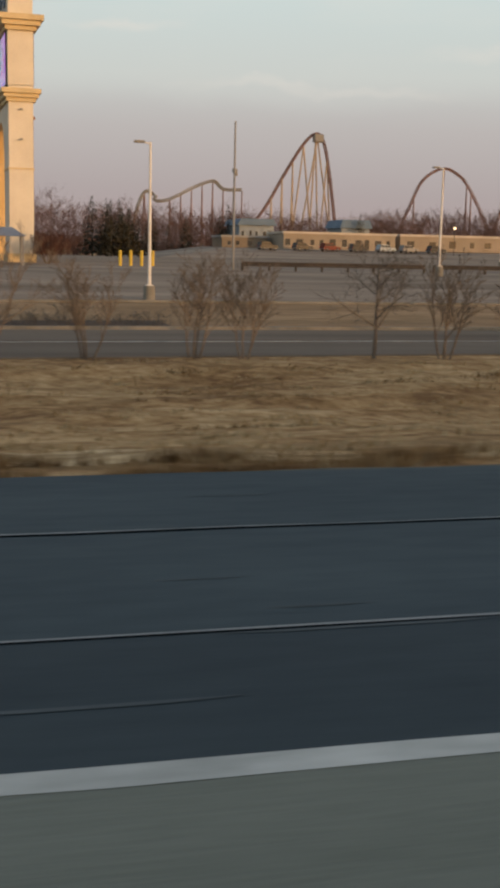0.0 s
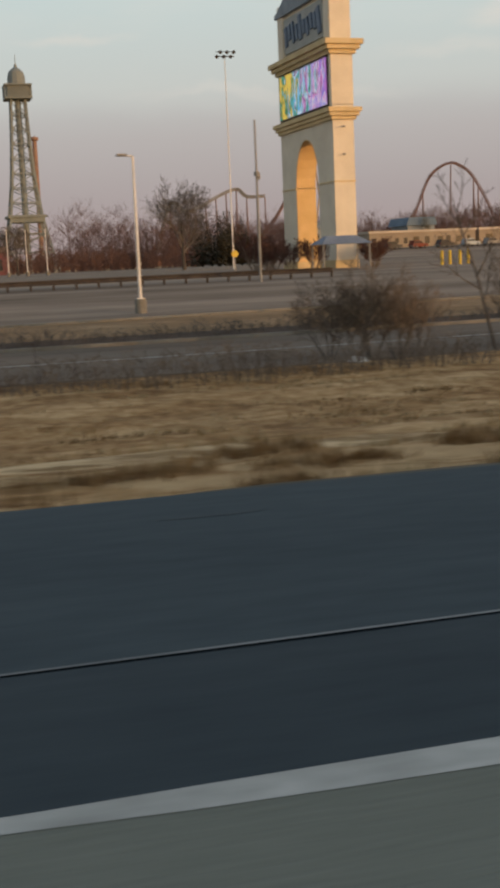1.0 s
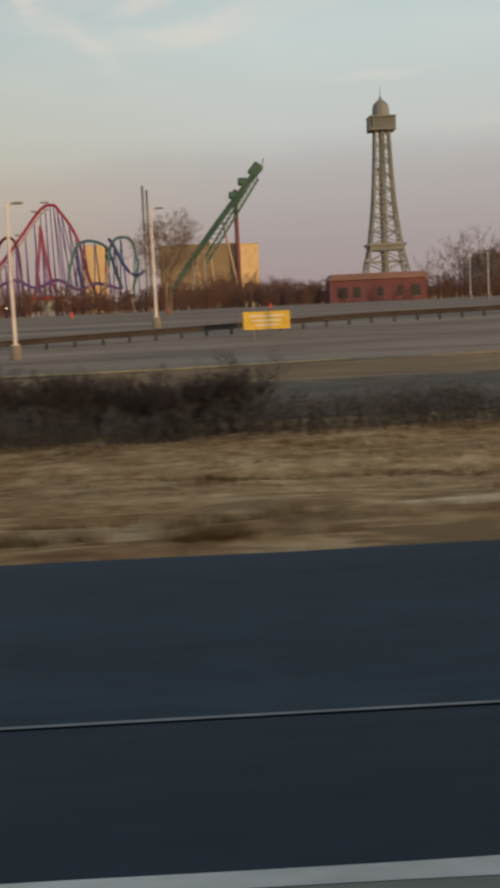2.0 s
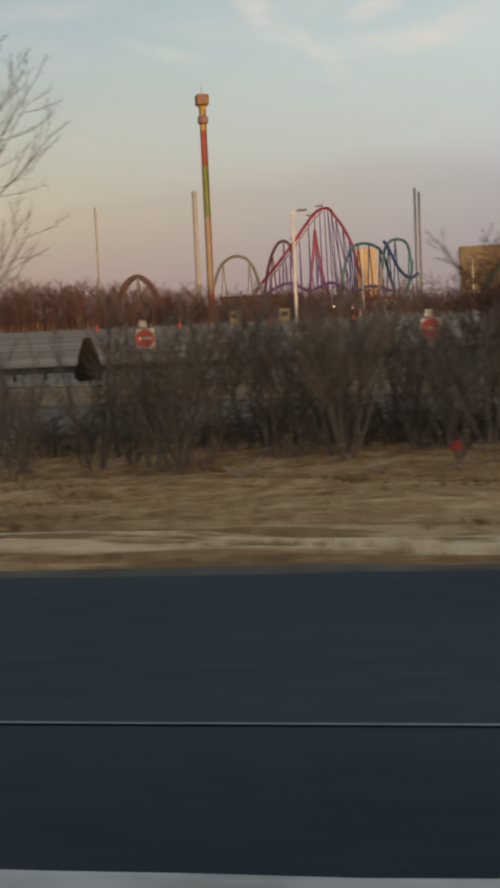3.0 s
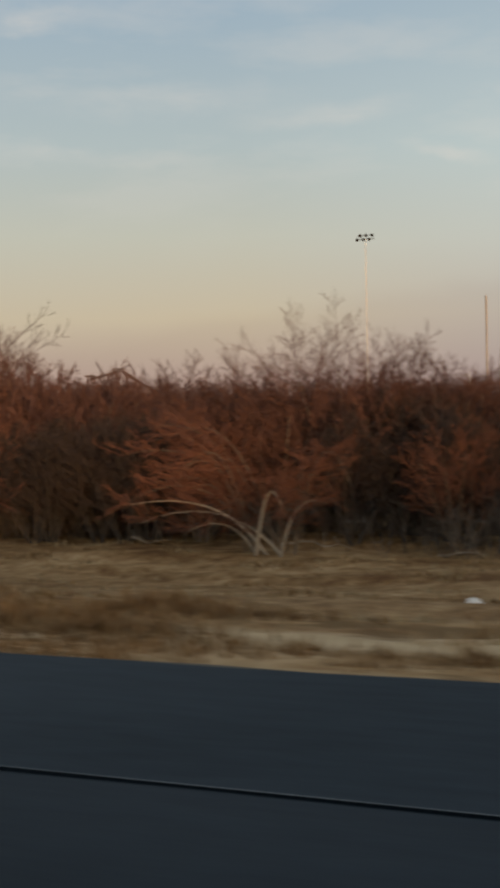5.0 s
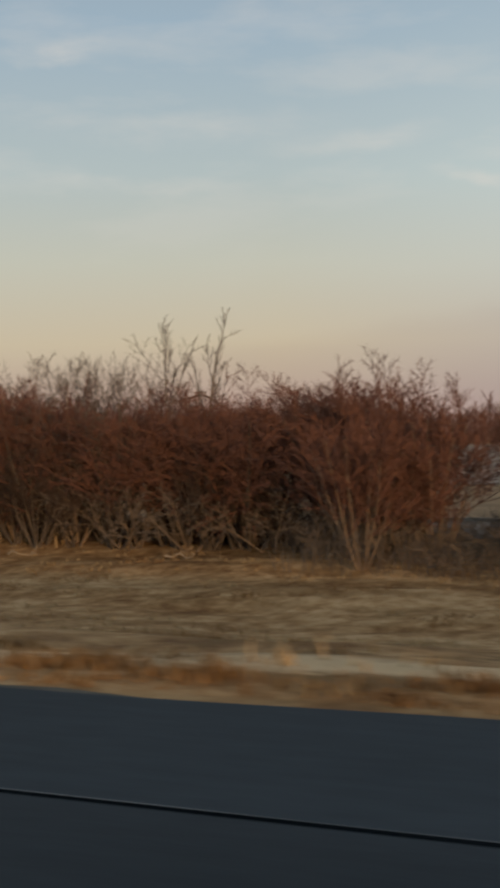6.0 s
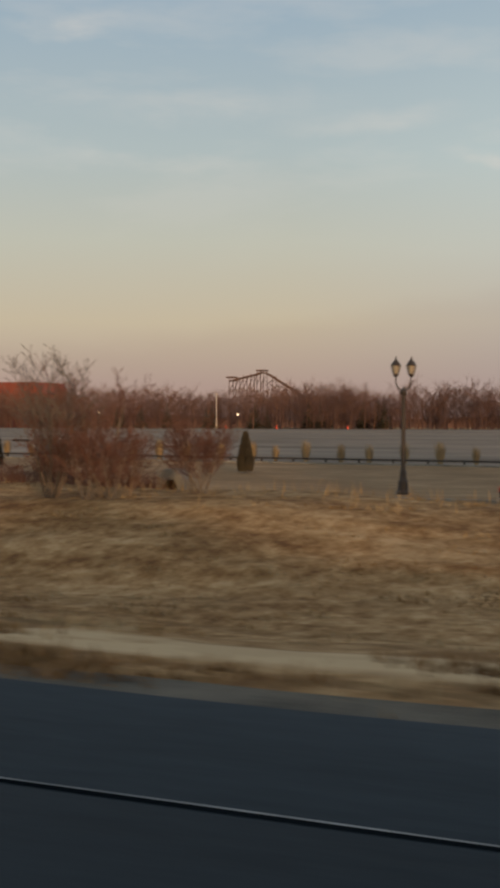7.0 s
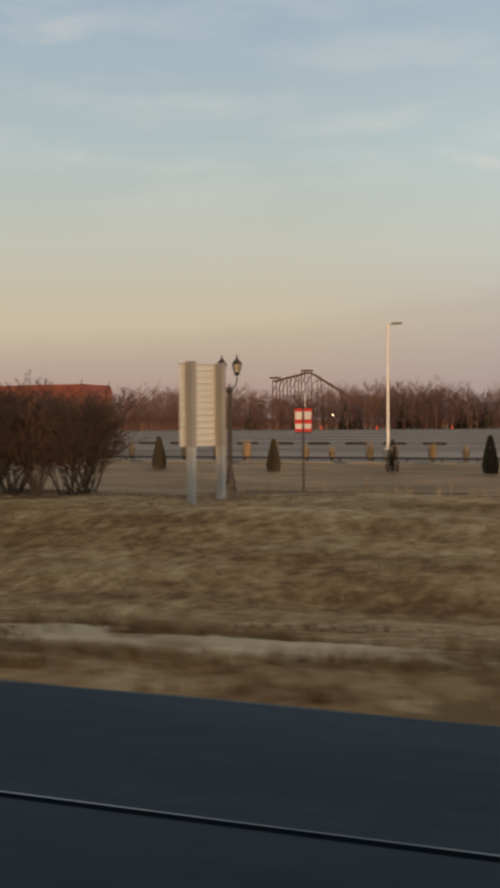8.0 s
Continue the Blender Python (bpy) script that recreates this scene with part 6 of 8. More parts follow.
def slatted_sign(x, y, rz, width, low, high, cols, label, posts, face, web):
    """A traffic sign seen from behind: extruded panels with a rib each, on stiffeners that stand on I-beam posts."""
    z = ground_z(x, y)
    ob = thing("traffic_sign", Matrix.Translation((x, y, z)) @ Matrix.Rotation(radians(rz), 4, "Z"), label, "traffic sign")
    h = (high - low) / cols
    bm = bmesh.new()
    box(bm, (0, 0, h / 2), (width, 0.012, h - 0.008))
    panel = mesh_of("panel", bm, face)
    bm = bmesh.new()
    box(bm, (0, -0.036, h - 0.014), (width, 0.06, 0.022))
    rib = mesh_of("rib", bm, M_RIB if cols > 15 else face)
    for k in range(cols):
        piece("panel", panel, ob, pose(0, 0, low - z + k * h))
        piece("rib", rib, ob, pose(0, 0, low - z + k * h))
    for px in posts:
        for name, z0, z1, k, skin, say in (("post", -0.24, low - z, 0.0, M_POSTGREY, "pale galvanised I-beam post"), ("stiffener", low - z, high - z + 0.04, 0.012, web, "steel stiffener behind the panels")):
            w, t = 0.085 + k, 0.015 + k
            half = [(w, -0.30 - k), (w, -0.284 + k), (t, -0.284 + k), (t, -0.085), (w, -0.085), (w, -0.069)]
            ring = [(px + a, b) for a, b in half] + [(px - a, b) for a, b in reversed(half)]
            n = len(ring)
            V = [(a, b, h_) for h_ in (z0, z1) for a, b in ring]
            F = [(q, (q + 1) % n, n + (q + 1) % n, n + q) for q in range(n)] + [tuple(range(n))[::-1], tuple(range(n, 2 * n))]
            tagged(raw(name, V, F, skin, ob), say)


slatted_sign(-3.78, 17.4, -73.6, 3.34, 0.40, 3.82, 21, "large traffic sign seen from its ribbed grey-green back", (-1.05, 0.42), M_GREYGREEN, M_TEALSTEEL)
slatted_sign(-247.5, 33.4, 76.6, 2.05, 0.75, 3.25, 13, "tall narrow traffic sign seen from its ribbed pale back", (-0.72, 0.72), M_PALEALU, M_GREYSTEEL)


def guard_rail(points, label, spacing=1.55, high=0.62):
    """A weathered steel rail on short posts."""
    ob = thing("guard_rail", Matrix.Identity(4), label, "guard rail")
    path = [Vector((x, y, ground_z(x, y) + 0.05)) for x, y in points]
    fine = []
    for a, b in zip(path, path[1:]):
        n = max(1, round((b - a).length / spacing))
        fine += [a.lerp(b, k / n) for k in range(n)]
    fine.append(path[-1])
    for p in fine:
        p.z = height(p.y) + 0.05
    bm = bmesh.new()
    box(bm, (0, 0.06, high / 2 - 0.1), (0.15, 0.12, high + 0.16), bevel=0.01)
    me = mesh_of("post", bm, M_RUST)
    for p in fine:
        piece("post", me, ob, Matrix.Translation(p))
    bm = bmesh.new()
    wave = [(0.05, -0.165), (0.055, -0.11), (0.0, -0.05), (0.0, 0.05), (0.055, 0.11), (0.05, 0.165)]
    sweep(bm, [p + Vector((0, 0, high - 0.12)) for p in fine], wave + [(a - 0.045, b) for a, b in wave[::-1]])
    part("rail", bm, M_RUST, ob)


guard_rail([(-112, 57), (-98, 57.2), (-88.5, 58.6), (-81.7, 61.5), (-76, 63.3), (-64, 68.5), (-48, 75), (-30, 80), (-12, 81), (0, 81)], "low weathered guard rail along the car park")
guard_rail([(21.9, 87.5), (36.4, 87.8)], "low weathered guard rail along the car park", 2.2)
guard_rail([(37.3, 88.0), (46, 88.2), (62, 88.6)], "low weathered guard rail along the car park", 2.2)


def low_fence():
    ob = thing("low_fence", Matrix.Identity(4), "low dark rail fence along the car park edge", "fence")
    xs = steps(-330, -196, 2.0)
    P = [Vector((x, lot_edge(x) + 0.6, height(lot_edge(x)) + 0.05)) for x in xs]
    bm = bmesh.new()
    box(bm, (0, 0, 0.16), (0.10, 0.10, 0.46))
    me = mesh_of("post", bm, M_BLACK)
    for p in P:
        piece("post", me, ob, Matrix.Translation(p))
    for a, b in zip(P, P[1:]):
        bm = bmesh.new()
        beam(bm, a + Vector((0, 0, 0.33)), b + Vector((0, 0, 0.33)), 0.09, 0.10)
        part("rail", bm, M_BLACK, ob)


low_fence()


def wheel_stop(x, y):
    ob = thing("wheel_stop", at(x, y, -6, 1, 0.06), "dark low wheel stop in the car park", "wheel stop", "wheel stops")
    bm = bmesh.new()
    box(bm, (0, 0, 0.08), (1.7, 0.28, 0.2), bevel=0.05)
    part("block", bm, M_DARKPOLE, ob)


for k in range(14):
    wheel_stop(-252.5 - 2.9 * k, 82.0 + 0.25 * k)
sheet("mulch_bed", steps(-45, 9, 3), lambda x: far_edge(x) + 0.4, lambda x: far_edge(x) + 3.6, 0.135, M_MULCH, "dark mulch strip beside the side road", "planting bed")


def bollard(x, y):
    ob = thing("bollard", at(x, y, 0, 1, 0.05), "bright yellow steel bollard in the car park", "bollard", "yellow bollards")
    bm = bmesh.new()
    lathe(bm, [(0.13, -0.1), (0.13, 1.08), (0.10, 1.16), (0.04, 1.19)], 12)
    part("pipe", bm, M_YELLOW, ob)


for x, y in [(13.5, 92.0), (14.35, 92.3), (15.15, 92.1), (16.05, 92.4)]:
    bollard(x, y)


def traffic_cone():
    ob = thing("traffic_cone", pose(0, -80, 0), "small red-orange traffic cone in the car park", "traffic cone", "traffic cones")
    bm = bmesh.new()
    box(bm, (0, 0, 0.03), (0.6, 0.6, 0.06), bevel=0.01)
    part("base", bm, M_RUBBER, ob)
    bm = bmesh.new()
    lathe(bm, [(0.28, 0.061), (0.22, 0.5), (0.10, 1.1)], 12)
    part("body", bm, M_CONE, ob)
    return ob


tcn = traffic_cone()
for x, y in [(-96.5, 148), (-87, 150), (-75, 152), (-63, 155), (-50, 158), (-107, 150), (-118, 148), (-128, 146), (-333, 288), (-318, 286), (-300, 289)]:
    copy_thing(tcn, at(x, y, 20, 0.65 if x > -200 else 0.9, 0.06))
for o in (*tcn.children_recursive, tcn):
    bpy.data.objects.remove(o)


def kiosk(x, y, s):
    ob = thing("ticket_booth", at(x, y, 10, s, 0.05), "small dull tan car park ticket booth", "booth")
    bm = bmesh.new()
    box(bm, (0, 0, 1.1), (2.0, 1.8, 2.2), bevel=0.02)
    part("walls", bm, M_TANWALL, ob)
    bm = bmesh.new()
    box(bm, (0, 0, 2.32), (2.5, 2.3, 0.22), bevel=0.04)
    part("roof", bm, M_OCHRE, ob)
    bm = bmesh.new()
    box(bm, (0, -0.905, 1.45), (1.3, 0.02, 0.8))
    part("window", bm, M_GLASSDARK, ob)


kiosk(-113.9, 222, 0.95)
kiosk(-129, 258, 1.0)


def warning_sign(x, y):
    z = ground_z(x, y)
    ob = post_sign("yellow_warning_sign", x, y, 2.0, "pale yellow temporary board on a stand", "sign")
    bm = bmesh.new()
    box(bm, (0.7, 0, 1.0), (2.6, 0.03, 1.0), bevel=0.006)
    b = part("board", bm, M_YELLOW, ob)
    bm = bmesh.new()
    for k in range(3):
        box(bm, (0.7, -0.018, 1.25 - 0.25 * k), (1.9 - 0.3 * k, 0.004, 0.10))
    part("bars", bm, M_SIGNWHITE, b, "unreadable lines as plain bars")


warning_sign(-55.5, 68.0)


def lit_lamp(x, y, z, r):
    """A lamp that is already on at dusk: a globe on a thin post."""
    g = height(y)
    ob = thing("park_lamp", pose(x, y, g), "small lit lamp on a thin dark post", "lamp", "lit park lamps")
    bm = bmesh.new()
    bar(bm, (0, 0, -0.1), (0, 0, z - g - r), 0.09, 0.06, 6)
    part("post", bm, M_DARKPOLE, ob)
    bm = bmesh.new()
    lathe(bm, [(r * 0.4, -r), (r * 0.9, -r * 0.5), (r, 0), (r * 0.8, r * 0.6), (r * 0.3, r)], 10, (0, 0, z - g))
    part("globe", bm, M_LAMPON, ob, "glowing pale globe")


for x, y, z, r in ((112.5, 255, 8.3, 0.28), (-110.3, 292, 3.4, 0.17), (-105.8, 291, 2.9, 0.15), (-331, 291, 4.4, 0.24), (-372.8, 291, 5.1, 0.18)):
    lit_lamp(x, y, z, r)


def culvert(x, y):
    ob = thing("culvert_headwall", at(x, y, 8), "small pale concrete headwall with a dark pipe opening", "culvert")
    bm = bmesh.new()
    outer = [(-0.55, -0.3), (-0.5, 0.62), (-0.2, 0.98), (0.2, 0.98), (0.5, 0.62), (0.55, -0.3)]
    inner = [(-0.26, -0.3), (-0.26, 0.40), (-0.12, 0.62), (0.12, 0.62), (0.26, 0.40), (0.26, -0.3)]
    R = [[[bm.verts.new((px, yy, pz)) for px, pz in ring] for ring in (outer, inner)] for yy in (-0.15, 0.9)]
    for k in range(5):
        bm.faces.new((R[0][0][k], R[0][0][k + 1], R[0][1][k + 1], R[0][1][k]))
        bm.faces.new((R[1][0][k], R[1][1][k], R[1][1][k + 1], R[1][0][k + 1]))
        bm.faces.new((R[0][0][k], R[1][0][k], R[1][0][k + 1], R[0][0][k + 1]))
        bm.faces.new((R[0][1][k], R[0][1][k + 1], R[1][1][k + 1], R[1][1][k]))
    bmesh.ops.recalc_face_normals(bm, faces=bm.faces)
    part("headwall", bm, M_KERB, ob)
    # a plate closes the opening, coloured dark for the shade inside
    bm = bmesh.new()
    box(bm, (0, 0.8, 0.15), (0.5, 0.04, 0.9))
    part("pipe_back", bm, M_DARKPOLE, ob)


culvert(-221.9, 37.4)

# ---- the gateway sign: a stucco arch with a screen and a name board ----


def arch_outline(half, spring, rise, n=14):
    """The opening's edge, from one foot up and over to the other."""
    pts = [(-half, 0.0), (-half, spring)]
    pts += [(-half * math.cos(math.pi * k / n), spring + rise * math.sin(math.pi * k / n)) for k in range(1, n)]
    return pts + [(half, spring), (half, 0.0)]


def gateway_sign():
    """Local x runs along the broad side, local y is the depth."""
    z = height(100)
    ob = thing("gateway_sign", Matrix.Translation((6.15, 101.2, z)) @ Matrix.Rotation(radians(92.4), 4, "Z"), "tall cream stucco arch with a lit screen and a name board", "sign")
    w, d, base = 6.2, 0.92, 0.0
    o = arch_outline(2.75, 7.1, 3.9)
    top = 13.2
    bm = bmesh.new()
    # the front and back faces round the opening, as one ring of faces each, and the reveals
    outer = [(-w, 0.0), (-w, 7.1)] + [(-w + 2 * w * k / 14, top) for k in range(1, 14)] + [(w, 7.1), (w, 0.0)]
    rings = []
    for y in (-d, d):
        rings.append(([bm.verts.new((x, y, h)) for x, h in o], [bm.verts.new((x, y, h)) for x, h in outer]))
    n = len(o)
    for i in range(n - 1):
        for r, flip in ((rings[0], False), (rings[1], True)):
            f = (r[1][i], r[1][i + 1], r[0][i + 1], r[0][i])
            bm.faces.new(f if not flip else f[::-1])
        bm.faces.new((rings[0][0][i], rings[0][0][i + 1], rings[1][0][i + 1], rings[1][0][i]))
        bm.faces.new((rings[0][1][i], rings[1][1][i], rings[1][1][i + 1], rings[0][1][i + 1]))
    # square shoulders above the springing
    for s in (-1, 1):
        box(bm, (s * (w - 0.45), 0, 10.1), (0.9, 2 * d - 0.01, 6.19))
    bmesh.ops.recalc_face_normals(bm, faces=bm.faces)
    part("arch", bm, M_STUCCO, ob, "cream stucco arch")
    # an added orange skin, a little proud of the reveal, paints warm bounced light
    bm = bmesh.new()
    lining = []
    for y in (-d + 0.02, d - 0.02):
        for g in (0.004, 0.06):
            lining.append([bm.verts.new((x * (1 - g / 2.75), y, max(0.0, h - g * (h > 7.2)))) for x, h in o])
    for a, b in ((1, 3), (0, 1), (3, 2), (2, 0)):
        for i in range(n - 1):
            bm.faces.new((lining[a][i], lining[a][i + 1], lining[b][i + 1], lining[b][i]))
    bmesh.ops.recalc_face_normals(bm, faces=bm.faces)
    part("arch_lining", bm, M_REVEAL, ob, "orange skin that paints bounced light in the opening")
    for s in (-1, 1):
        bm = bmesh.new()
        box(bm, (s * (w + 2.75) / 2, 0, 7.05), (w - 2.75 + 0.12, 2 * d + 0.12, 0.12))
        part("band", bm, M_STUCCO_TRIM, ob)
        bm = bmesh.new()
        box(bm, (s * (w + 2.75) / 2, 0, 0.35), (w - 2.75 + 0.2, 2 * d + 0.3, 0.7), bevel=0.05)
        part("plinth", bm, M_STUCCO_TRIM, ob)

    def moulding(z0, grow_by, high):
        bm = bmesh.new()
        for k, (g, h0, h1) in enumerate(((0.35, 0.0, 0.3), (0.7, 0.3, 0.62), (1.0, 0.62, 1.0))):
            box(bm, (0, 0, z0 + high * (h0 + h1) / 2), (2 * w + 2 * grow_by * g, 2 * d + 2 * grow_by * g, high * (h1 - h0)), bevel=0.03)
        return part("cornice", bm, M_STUCCO_TRIM, ob, "ochre moulded cornice")

    moulding(11.95, 0.55, 0.95)
    bm = bmesh.new()
    box(bm, (0, 0, 15.2), (2 * w - 0.3, 2 * d - 0.3, 4.2))
    for s in (-1, 1):
        box(bm, (s * (w - 0.55), 0, 15.2), (1.1, 2 * d + 0.06, 4.19))
    part("screen_block", bm, M_STUCCO, ob, "cream stucco block behind the screen")
    moulding(17.1, 0.75, 1.1)
    # screens on both broad sides
    for s in (-1, 1):
        bm = bmesh.new()
        box(bm, (0.1, s * (d - 0.02), 15.1), (11.5, 0.3, 4.0), bevel=0.04)
        f = part("screen_frame", bm, M_BLACK, ob, "black screen frame")
        bm = bmesh.new()
        box(bm, (0.1, s * (d + 0.14), 15.1), (11.1, 0.03, 3.7))
        part("screen", bm, M_SCREEN, f, "lit colour screen")
    # the upper block with the name board and its curved top
    bm = bmesh.new()
    box(bm, (0, 0, 20.1), (2 * w - 0.9, 2 * d - 0.4, 3.9))
    for s in (-1, 1):
        box(bm, (s * (w - 0.75), 0, 20.6), (1.3, 2 * d, 4.9), bevel=0.04)
    part("name_block", bm, M_STUCCO, ob, "cream stucco upper block")
    bm = bmesh.new()
    crown = [(-w - 0.2, 22.05)] + [(-w - 0.2 + (2 * w + 0.4) * k / 16, 22.4 + 2.4 * math.sin(math.pi * k / 16) ** 1.5) for k in range(17)] + [(w + 0.2, 22.05)]
    extrude_xz(bm, crown[::-1], -d - 0.15, d + 0.15)
    part("crown", bm, M_SLATE, ob, "curved slate-grey top")
    for s in (-1, 1):
        bm = bmesh.new()
        box(bm, (0, s * (d - 0.12), 20.2), (9.0, 0.16, 3.0), bevel=0.03)
        b = part("name_board", bm, M_BOARD, ob, "pale grey name board")
        for k, (hx, hz) in enumerate(((0.75, 2.2), (0.6, 1.4), (0.6, 1.3), (0.6, 1.5), (0.55, 1.2), (0.7, 2.1), (0.5, 1.3), (0.55, 1.8), (0.6, 1.3), (0.6, 1.7))):
            bm = bmesh.new()
            box(bm, (-3.9 + 0.86 * k, s * (d + 0.02), 20.15 + 0.12 * (k % 3)), (hx, 0.14, hz), ry=s * 10, bevel=0.03)
            part("raised_shape", bm, M_LETTER, b, "dark blue raised shape")
    for s, zz in ((-1, 11.4), (-1, 9.2)):
        bm = bmesh.new()
        box(bm, (-w - 0.05, 0, zz), (0.12, 0.26, 0.14), bevel=0.02)
        bar(bm, (-w - 0.1, 0.1, zz), (-w - 0.28, 0.2, zz - 0.06), 0.04, 0.05, 8)
        part("camera_box", bm, M_GREYSTEEL, ob, "small grey fixture")


gateway_sign()


def round_sign(x, y, z):
    ob = post_sign("round_sign", x, y, z - ground_z(x, y) + 0.4, "round yellow sign lit by low sun at the rail", "road sign")
    bm = bmesh.new()
    bmesh.ops.create_cone(bm, cap_ends=True, segments=24, radius1=0.27, radius2=0.27, depth=0.02, matrix=pose(0, 0, z - ground_z(x, y), 90))
    part("disc", bm, M_YELLOW, ob)


round_sign(-4.0, 92.0, 1.9)


def canopy(x, y):
    ob = thing("ticket_canopy", at(x, y), "slate-blue hipped canopy on posts before the arch", "canopy")
    bm = bmesh.new()
    a = [bm.verts.new(p) for p in ((-2.1, -1.5, 2.1), (2.1, -1.5, 2.1), (2.1, 1.5, 2.1), (-2.1, 1.5, 2.1))]
    b = [bm.verts.new(p) for p in ((-1.2, -0.3, 2.75), (1.2, -0.3, 2.75), (1.2, 0.3, 2.75), (-1.2, 0.3, 2.75))]
    for k in range(4):
        bm.faces.new((a[k], a[(k + 1) % 4], b[(k + 1) % 4], b[k]))
    bm.faces.new(b)
    bm.faces.new(a[::-1])
    part("roof", bm, M_CANOPY, ob)
    for sx in (-1.9, 1.9):
        for sy in (-1.3, 1.3):
            bm = bmesh.new()
            bar(bm, (sx, sy, -0.1), (sx, sy, 2.1), 0.07, 0.07, 8)
            part("post", bm, M_GREYSTEEL, ob)


canopy(4.2, 90.5)
hedge_rng = random.Random(4)
HB = tree("red_bush", 60, 9, 2.4, 0.03, (7, 5, 4), at(3, 93.5), "red-brown bare bush at the foot of the arch", M_PALETWIG, M_RED, ratio=0.5, spread=40, lift=0.8, lean=0.6, thin=0.02, category="bush", group="bushes at the arch")
for x, y in [(1.5, 95), (0.5, 98), (2, 101), (1, 104), (4, 110), (8.2, 93.4), (8.8, 95), (2.5, 108)]:
    copy_thing(HB, at(x, y, hedge_rng.uniform(0, 360), hedge_rng.uniform(0.8, 1.3)))

# ---- the fairground ----


def track(name, parent, pts, material, gauge=0.9, r=0.28, spine=0.45, label="", steps_=8):
    """A coaster's track: two rails, a spine below and ties between them."""
    p = smooth(pts, steps_)
    V, F = [], []
    side0 = Vector((0, 1, 0))
    for k in range(len(p) - 1):
        d = (p[k + 1] - p[k]).normalized()
        down = d.cross(side0).normalized()
        if down.z > 0:
            down = -down
        for s in (-1, 1):
            limb(V, F, p[k] + side0 * s * gauge, p[k + 1] + side0 * s * gauge, r, r, 5)
        limb(V, F, p[k] + down * 0.9, p[k + 1] + down * 0.9, spine, spine, 6)
        limb(V, F, p[k] + side0 * gauge, p[k] + down * 0.9, r * 0.7, r * 0.7, 4)
        limb(V, F, p[k] - side0 * gauge, p[k] + down * 0.9, r * 0.7, r * 0.7, 4)
    ob = raw(name, V, F, material, parent)
    if label:
        tagged(ob, label)
    return p


def support(parent, a, feet, r, material):
    """A steel support: a leg from the track point to each foot."""
    for f in feet:
        bm = bmesh.new()
        bar(bm, a, f, r, r * 1.1, 7)
        part("support", bm, material, parent)


GZ = 0.3
PLAIN = Matrix.Identity(4)


def row(y, pts):
    return [(x, y + dy, z) for x, z, dy in [(*p, 0.0)[:3] if len(p) == 2 else p for p in pts]]


